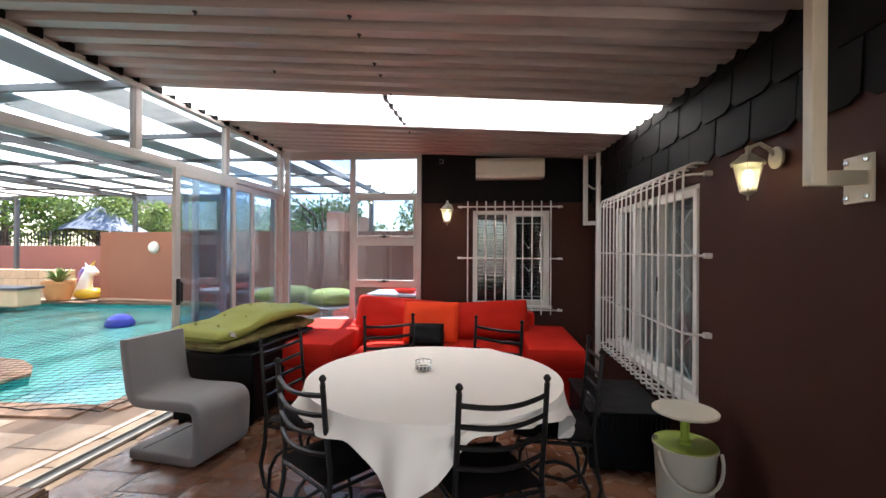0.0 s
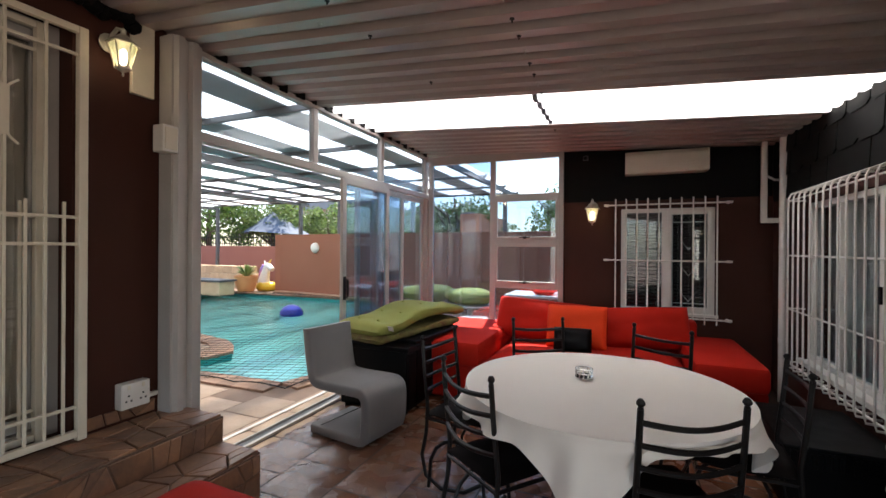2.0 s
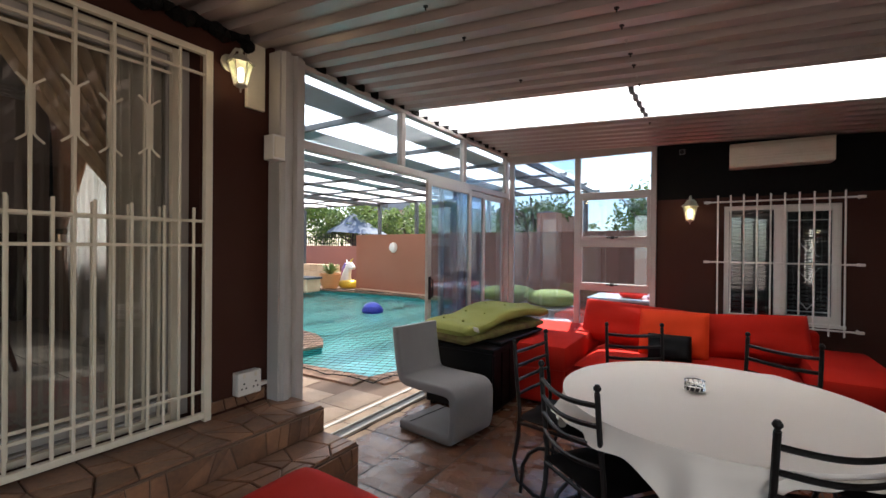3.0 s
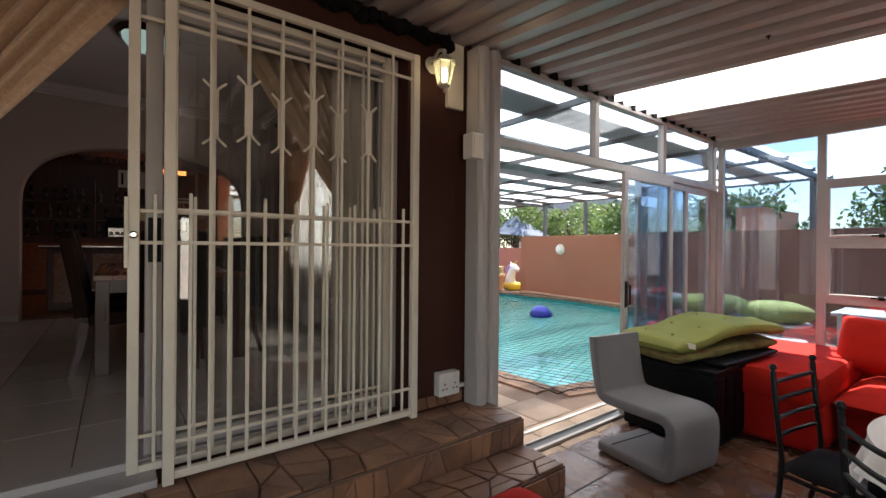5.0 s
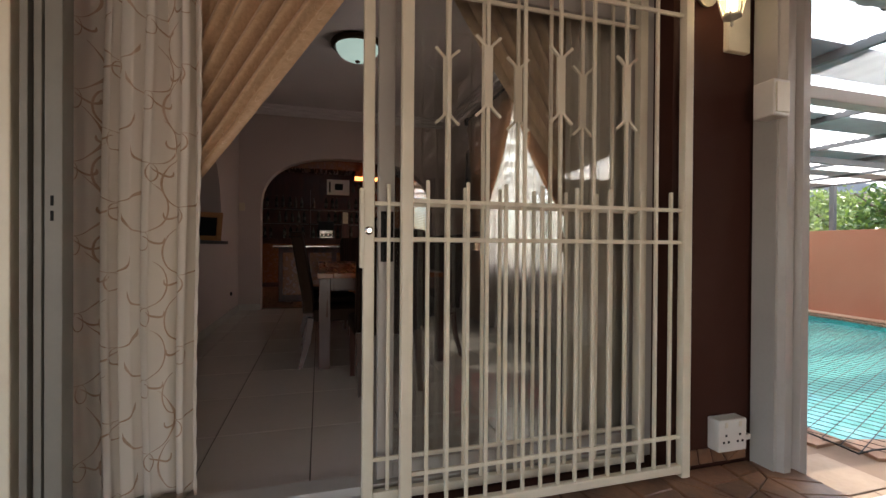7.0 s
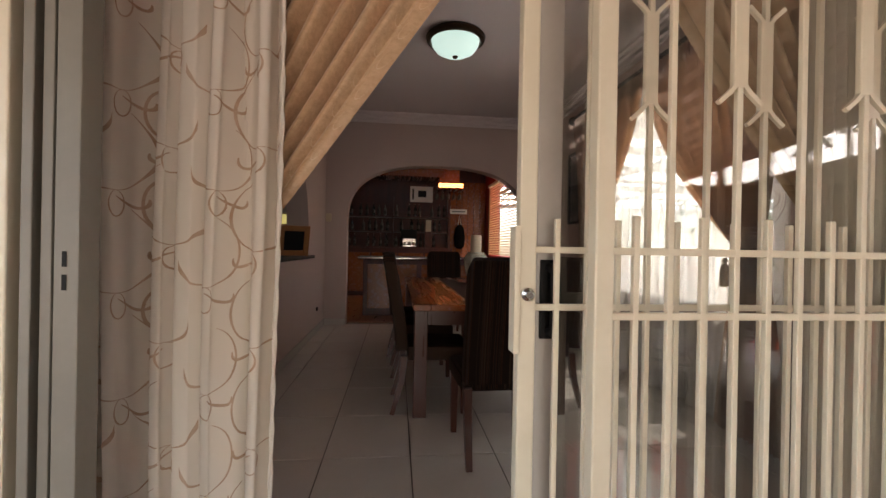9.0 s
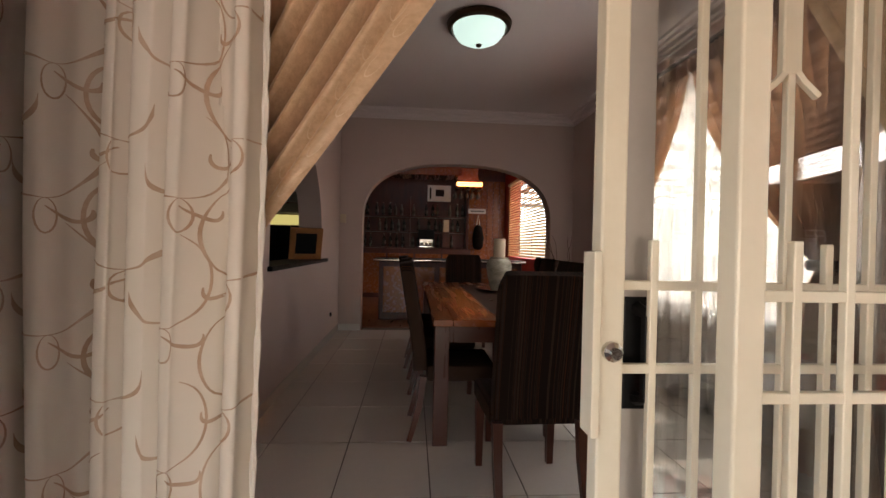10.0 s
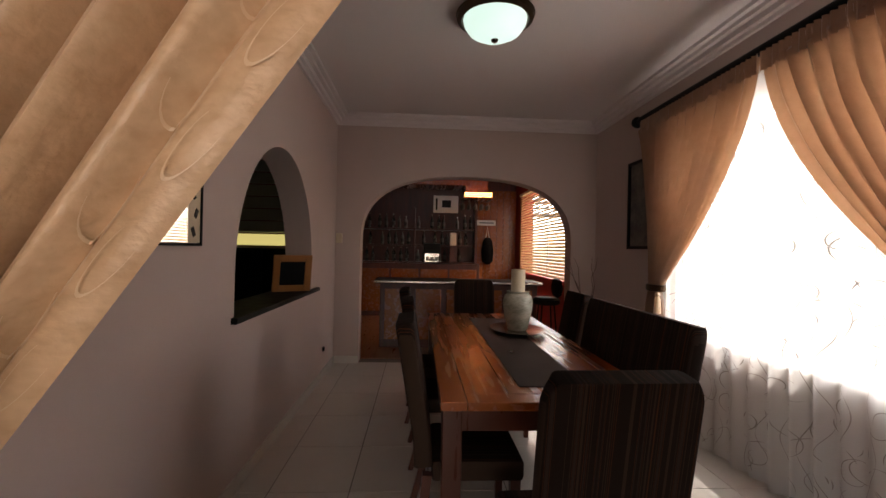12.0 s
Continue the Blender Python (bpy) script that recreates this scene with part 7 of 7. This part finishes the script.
uf = thing("inflatable_float", "white inflatable horse shaped pool float with a yellow base", "pool float", at=(-10.9, 11.85, 0))
M_VINYL = material("white_vinyl", (0.80, 0.78, 0.76), 0.3, scale=4, bump=0.02)
M_YELLOW = material("yellow_vinyl", (0.70, 0.48, 0.04), 0.3, scale=4, bump=0.02)
M_PINKV = material("rainbow_vinyl", (0.60, 0.10, 0.16), 0.3, second=(0.10, 0.16, 0.55), scale=4, mix=1.0, bump=0.02)
fx, fy = -10.95, 11.75
part("ring", sweep(bmnew(), [(fx + 0.28 * math.cos(a), fy + 0.2 * math.sin(a), 0.17) for a in [math.pi * i / 10 for i in range(20)]], 0.17, 12, close=True), M_YELLOW, uf, "yellow inflated ring", smooth=True)
part("neck", sweep(bmnew(), [(fx - 0.12, fy, 0.28), (fx - 0.1, fy, 0.5), (fx - 0.02, fy, 0.75), (fx + 0.06, fy, 0.93)], [0.24, 0.2, 0.16, 0.15], 12), M_VINYL, uf, smooth=True)
part("head", sweep(bmnew(), [(fx - 0.04, fy, 1.0), (fx + 0.08, fy, 0.98), (fx + 0.25, fy, 0.88), (fx + 0.34, fy, 0.83)], [0.1, 0.15, 0.11, 0.08], 12), M_VINYL, uf, smooth=True)
part("horn", sweep(bmnew(), [(fx + 0.12, fy, 1.09), (fx + 0.28, fy, 1.25)], [0.05, 0.008], 8), M_YELLOW, uf, smooth=True)
part("ear", sweep(bmnew(), [(fx - 0.05, fy, 1.06), (fx - 0.10, fy, 1.2)], [0.05, 0.01], 8), M_VINYL, uf, smooth=True)
part("mane", sweep(bmnew(), [(fx - 0.14, fy, 1.02), (fx - 0.25, fy, 0.8), (fx - 0.32, fy, 0.5)], [0.06, 0.1, 0.08], 8), M_PINKV, uf, "coloured mane", smooth=True)

uf.scale = (0.85, 0.85, 0.85)


# pergola over the pool: steel posts and beams, clear and opaque sheets in turn
PZ = 3.06
pg = thing("pergola", "dark steel pergola roofed with clear and opaque sheets", "pergola", at=(-8, 7.5, 0))
for x, y in ((-13.9, 12.3), (-9.6, 11.9), (-7.9, 11.7), (-5.2, 11.4), (-2.5, 11.2), (-13.9, 7.4)):
    part("post", box(bmnew(), x - 0.05, x + 0.05, y - 0.05, y + 0.05, -0.01, PZ - 0.15, 0.006), M_GREYSTEEL, pg)
for y in (2.75, 4.32, 6.15, 7.75, 9.35, 10.95, 12.3):
    part("purlin", box(bmnew(), -14.1, -2.42, y - 0.022, y + 0.022, PZ - 0.08, PZ - 0.005, 0.004), M_GREYSTEEL, pg)
for x in (-14.0, -9.7, -5.9, -2.47):
    part("rafter", box(bmnew(), x - 0.035, x + 0.035, 2.7, 12.4, PZ - 0.20, PZ - 0.10, 0.004), M_GREYSTEEL, pg)
M_POOLSHEET = sheer("hazy_roof_sheet", (0.95, 0.95, 0.94), 0.17, 0.85)
M_OPAQUE = material("grey_roof_sheet", (0.36, 0.39, 0.43), 0.55, second=(0.14, 0.15, 0.16), scale=1.5, bump=0.05)
x, k = -2.42, 0
while x > -14.0:
    w = 0.76 if k % 2 == 0 else 0.5
    bm = bmnew()
    n = 8
    rows = []
    for i in range(n * 4 + 1):
        xx = x - w * i / (n * 4)
        zz = PZ + 0.012 * math.sin(2 * math.pi * i / 4)
        rows.append((bm.verts.new((xx, 2.66, zz)), bm.verts.new((xx, 12.45, zz - 0.03))))
    for a, b in zip(rows, rows[1:]):
        bm.faces.new((a[0], b[0], b[1], a[1]))
    clear = k % 2 == 0
    part("clear_sheet" if clear else "opaque_sheet", bm, M_POOLSHEET if clear else M_OPAQUE, pg, "translucent white roof sheet" if clear else "grey opaque roof sheet")
    x -= w
    k += 1

# loungers and tables outside the glass corner
def bean_cushion(x, y, z, turn, rx, ry, h, seed):
    def fn(u, v):
        th, ph = 2 * math.pi * u, math.pi * v
        r = abs(math.sin(ph)) ** 0.75
        tip = 1 + 0.25 * math.cos(th)
        lump = 1 + 0.10 * noise.noise(Vector((math.cos(th) * 1.6, math.sin(th) * 1.6, v * 3 + seed)))
        p = Vector((rx * r * math.cos(th) * lump, ry * r * math.sin(th) * lump, h / 2 - (h / 2) * math.cos(ph) * (0.8 + 0.2 * tip) * lump))
        return pose(x, y, z, 0, 0, turn) @ p
    bm = grid(bmnew(), 28, 14, fn, close_u=True)
    bmesh.ops.remove_doubles(bm, verts=bm.verts, dist=1e-4)
    bmesh.ops.recalc_face_normals(bm, faces=bm.faces)
    t = thing("floor_cushion", "plump lime green cushion resting on a white garden table", "cushion", "garden cushions", at=(x, y, z))
    part("cover", bm, M_LIME, t, smooth=True)
    part("seam", sweep(bmnew(), [fn(i / 28, 0.52) for i in range(28)], 0.006, 5, close=True), M_LIME, t)


def garden_table(x, y, r, h):
    t = thing("garden_table", "round white plastic garden table", "table", "garden tables", at=(x, y, 0))
    part("top", lathe(bmnew(), [(r - 0.02, h - 0.03), (r, h - 0.02), (r, h - 0.005), (r - 0.01, h)], 28, (x, y, 0)), M_WHITE, t, smooth=True)
    part("stem", lathe(bmnew(), [(0.04, 0.03), (0.035, h * 0.5), (0.05, h - 0.03)], 12, (x, y, 0)), M_WHITE, t, smooth=True)
    part("foot", lathe(bmnew(), [(0.2, 0.0), (0.2, 0.02), (0.04, 0.04)], 20, (x, y, 0)), M_WHITE, t, smooth=True)


garden_table(-1.72, 6.5, 0.2, 0.48)
garden_table(-2.75, 7.1, 0.42, 0.60)
garden_table(-1.95, 7.0, 0.36, 0.60)
bean_cushion(-2.75, 7.1, 0.60, 10, 0.50, 0.36, 0.27, 1)
bean_cushion(-1.98, 7.0, 0.60, -15, 0.44, 0.32, 0.25, 2)
lt = thing("patio_trestle", "pale outdoor table covered with towels", "table", at=(-0.9, 7.6, 0))
part("top", box(bmnew(), -1.5, 0.1, 7.35, 8.15, 0.70, 0.74, 0.008), M_WHITE, lt)
for x in (-1.42, 0.02):
    for y in (7.42, 8.08):
        part("leg", box(bmnew(), x - 0.025, x + 0.025, y - 0.025, y + 0.025, 0, 0.70), M_WHITE, lt)
solid("folded_towel", cushion(bmnew(), -1.05, -0.72, 7.4, 7.75, 0.74, 0.86, 0.4, 8), M_RED, "folded red towel on the outdoor table", "towel", smooth=True)
solid("folded_towel", cushion(bmnew(), -0.68, -0.5, 7.4, 7.6, 0.74, 0.83, 0.4, 8), M_VINYL, "rolled white towel on the outdoor table", "towel", smooth=True)


# trees and houses beyond the walls
def tree(x, y, h, r, seed, leafmat, label, base=0.25):
    t = thing("tree", label, "tree", "trees beyond the wall", at=(x, y, 0))
    rg = random.Random(seed)
    bm = sweep(bmnew(), [(x, y, -0.1), (x + 0.1, y, h * 0.2), (x - 0.05, y + 0.1, h * 0.45), (x + 0.1, y, h * 0.75)], [0.22, 0.17, 0.12, 0.05], 8)
    tips = []
    for k in range(9):
        a, z0 = rg.uniform(0, 6.28), h * rg.uniform(0.25, 0.6)
        p1 = Vector((x + math.cos(a) * r * 0.4, y + math.sin(a) * r * 0.4, z0 + h * 0.12))
        p2 = Vector((x + math.cos(a) * r * 0.8, y + math.sin(a) * r * 0.8, z0 + h * rg.uniform(0.15, 0.35)))
        sweep(bm, [(x, y, z0), p1, p2], [0.08, 0.05, 0.02], 5)
        tips += [p1, p2]
    part("trunk", bm, M_BARK, t, smooth=True)
    verts, faces = [], []
    clumps = []
    for k in range(46):
        a, e = rg.uniform(0, 6.28), rg.uniform(-0.5, 1.0)
        rr = r * rg.uniform(0.35, 1.0)
        clumps.append((Vector((x + math.cos(a) * rr * math.cos(e), y + math.sin(a) * rr * math.cos(e), h * (base + 0.38) + math.sin(e) * rr * h / (2.6 * r))), r * rg.uniform(0.16, 0.34)))
    for c, cr in clumps:
        for k in range(105):
            d = Vector((rg.gauss(0, 1), rg.gauss(0, 1), rg.gauss(0, 0.8)))
            p = c + d.normalized() * cr * rg.uniform(0.5, 1.1)
            s = rg.uniform(0.05, 0.11)
            u = Vector((rg.gauss(0, 1), rg.gauss(0, 1), rg.gauss(0, 1))).normalized()
            w = u.orthogonal().normalized()
            n0 = len(verts)
            verts += [p - u * s, p + w * s * 0.5, p + u * s, p - w * s * 0.5]
            faces.append((n0, n0 + 1, n0 + 2, n0 + 3))
    me = bpy.data.meshes.new("crown")
    me.from_pydata([tuple(v) for v in verts], [], faces)
    me.materials.append(leafmat)
    ob = new("crown", me)
    ob.parent = t
    ob.matrix_parent_inverse = Matrix.Translation(t.location).inverted()
    ob["label"] = "leafy crown"


tree(-18.8, 15.8, 5.2, 2.6, 1, M_LEAF, "dense green garden tree with sunlit leaves", 0.1)
tree(-16.2, 17.5, 4.3, 1.9, 2, M_LEAFPALE, "pale green tree beyond the garden wall")
tree(-14.6, 20.0, 4.0, 1.7, 3, M_LEAFPALE, "round pale green tree beyond the fence")
tree(-11.2, 18.0, 3.9, 1.9, 4, M_LEAFPALE, "bright green tree behind the boundary wall", 0.12)
tree(-8.6, 16.5, 3.8, 1.9, 5, M_LEAF, "dark green tree behind the boundary wall", 0.1)
tree(-5.6, 16.0, 4.2, 2.0, 6, M_LEAF, "dark green tree behind the boundary wall", 0.1)
tree(-1.0, 15.5, 4.2, 1.9, 7, M_LEAF, "dark green tree behind the boundary wall", 0.15)
tree(-13.0, 22.0, 4.6, 2.0, 8, M_LEAFPALE, "bright green tree behind the boundary wall", 0.15)
tree(-22.5, 13.0, 5.6, 2.8, 9, M_LEAF, "dense green garden tree with sunlit leaves", 0.1)

M_TENT = material("grey_shade_cloth", (0.15, 0.18, 0.23), 0.8, scale=2, bump=0.1)
tn = thing("shade_sail", "grey pitched shade sail beyond the fence", "shade sail", at=(-15.5, 17, 0))
bm = bmnew()
apex = bm.verts.new((-15.6, 16.8, 3.2))
base = [bm.verts.new(p) for p in ((-16.9, 16.0, 2.1), (-15.6, 15.5, 2.2), (-14.3, 16.0, 2.1), (-14.3, 18.0, 2.1), (-16.9, 18.0, 2.1))]
for k in range(5):
    bm.faces.new((apex, base[k], base[(k + 1) % 5]))
part("cloth", bm, M_TENT, tn)
for p in ((-16.9, 16.0), (-14.3, 16.0), (-14.3, 18.0), (-16.9, 18.0)):
    part("pole", box(bmnew(), p[0] - 0.03, p[0] + 0.03, p[1] - 0.03, p[1] + 0.03, -0.05, 2.1), M_WHITE, tn)
M_PLASTER = material("pale_house_plaster", (0.62, 0.52, 0.44), 0.85, second=(0.55, 0.45, 0.38), scale=0.8, bump=0.1)
M_ORANGEHOUSE = material("peach_house_plaster", (0.72, 0.34, 0.19), 0.85, second=(0.62, 0.28, 0.15), scale=0.8, bump=0.1)


def house(name_label, x0, x1, y0, y1, h, ridge, wallmat, wins, over=0.3):
    hs = thing("house", name_label, "house", "neighbouring houses", at=((x0 + x1) / 2, (y0 + y1) / 2, 0))
    part("walls", box(bmnew(), x0, x1, y0, y1, -0.1, h), wallmat, hs)
    bm = bmnew()
    prism(bm, [(x0 - over, h), (x1 + over, h), ((x0 + x1) / 2, ridge)], y0 - over, y1 + over, "y")
    part("roof", bm, M_OPAQUE, hs)
    for wx, wz in wins:
        w = part("window", bar_frame(bmnew(), "y", y0 - 0.02, 0.05, wx, wx + 0.9, wz, wz + 1.0, 0.06), M_WHITE, hs)
        part("glass", box(bmnew(), wx + 0.06, wx + 0.84, y0 - 0.02, y0 - 0.005, wz + 0.06, wz + 0.94), M_DARK, w)


house("pale plastered house with a gabled roof beyond the trees", -24, -14.5, 26, 34, 4.2, 6.4, M_PLASTER, [(-22, 2.4), (-18, 2.4)])
house("peach plastered house beyond the boundary wall", -4.75, -4.1, 14.0, 17.0, 2.62, 2.68, M_ORANGEHOUSE, [], 0.02)

# ---- pieces of floors and steps ----
rng = random.Random(77)
stones(stair, -2.365, -1.955, -0.9, 2.435, lambda u, v, w: (u, v, 0.452 + w), 0.17, 1)
stones(stair, -0.9, 2.435, 0.305, 0.445, lambda u, v, w: (-1.948 + w * 0.6, u, v), 0.15, 2)
stones(stair, -1.945, -1.645, -0.9, 2.425, lambda u, v, w: (u, v, 0.297 + w), 0.17, 3)
stones(stair, -0.9, 2.425, 0.01, 0.29, lambda u, v, w: (-1.638 + w * 0.6, u, v), 0.15, 4)
stones(stair, -2.365, -1.955, 0.02, 0.445, lambda u, v, w: (u, 2.442 + w * 0.6, v), 0.15, 5)
stones(stair, -1.945, -1.645, 0.02, 0.29, lambda u, v, w: (u, 2.432 + w * 0.6, v), 0.15, 6)
stones(bpy.data.objects["wall_west"], 1.92, 2.31, 0.47, 0.545, lambda u, v, w: (-2.379 + w * 0.6, u, v), 0.14, 7)


def tile_field(parent, x0, x1, y0, y1, sx, sy, z, mat, gap, bev, skip=None, shift=0.0, tilt=0.0, offset=(0, 0)):
    meshes = []
    for v in range(3):
        bm = bmnew()
        n = 5
        def fn(u, w):
            e = min(u, 1 - u, w, 1 - w)
            edge = 1.0 if e > 1e-6 else 0.0
            h = tilt * noise.noise(Vector((u * 3 + v * 7, w * 3, v)))
            return (((u - 0.5) * (sx - gap)), ((w - 0.5) * (sy - gap)), h * edge + (0 if edge else -bev))
        if tilt:
            grid(bm, n, n, fn)
            bmesh.ops.recalc_face_normals(bm, faces=bm.faces)
            if bm.faces[:][12].normal.z < 0:
                bmesh.ops.reverse_faces(bm, faces=bm.faces)
        else:
            box(bm, -(sx - gap) / 2, (sx - gap) / 2, -(sy - gap) / 2, (sy - gap) / 2, -0.008, 0.0, bev)
        me = bpy.data.meshes.new("tile")
        bm.to_mesh(me)
        bm.free()
        me.materials.append(mat)
        meshes.append(me)
    nx, ny = int((x1 - x0) / sx) + 1, int((y1 - y0) / sy) + 1
    inv = Matrix.Translation(parent.location).inverted()
    for i in range(nx):
        for j in range(ny):
            x, y = x0 + (i + 0.5) * sx + offset[0], y0 + (j + 0.5) * sy + (shift * sy if i % 2 else 0) + offset[1]
            if skip and skip(x, y):
                continue
            ob = new("tile", meshes[rng.randrange(3)])
            ob.parent = parent
            ob.matrix_parent_inverse = inv
            ob.location = (x, y, z)
            if tilt:
                ob.rotation_euler = (rng.uniform(-0.004, 0.004), rng.uniform(-0.004, 0.004), rng.choice((0, math.pi)))


tile_field(patio_floor, -2.2, 1.75, -0.2, 6.1, 0.42, 0.42, 0.0, M_SLATE, 0.012, 0.008, lambda x, y: x < -1.75 and y < 2.2 or x > 1.6, 0.5, 0.006)
tile_field(bpy.data.objects["dining_floor"], -7.87, -2.6, -1.1, 2.5, 0.585, 0.47, FZ, M_TILE, 0.006, 0.0015, lambda x, y: y < -1.0 or x > -2.75, offset=(-0.045, 0.014))


def in_pool(x, y, grow=0.36):
    inside = False
    n = len(POOL)
    near = 99
    for i in range(n):
        (ax, ay), (bx_, by_) = POOL[i], POOL[(i + 1) % n]
        if (ay > y) != (by_ > y) and x < ax + (y - ay) * (bx_ - ax) / (by_ - ay):
            inside = not inside
        t = max(0, min(1, ((x - ax) * (bx_ - ax) + (y - ay) * (by_ - ay)) / ((bx_ - ax) ** 2 + (by_ - ay) ** 2)))
        near = min(near, math.hypot(x - ax - t * (bx_ - ax), y - ay - t * (by_ - ay)))
    return inside or near < grow


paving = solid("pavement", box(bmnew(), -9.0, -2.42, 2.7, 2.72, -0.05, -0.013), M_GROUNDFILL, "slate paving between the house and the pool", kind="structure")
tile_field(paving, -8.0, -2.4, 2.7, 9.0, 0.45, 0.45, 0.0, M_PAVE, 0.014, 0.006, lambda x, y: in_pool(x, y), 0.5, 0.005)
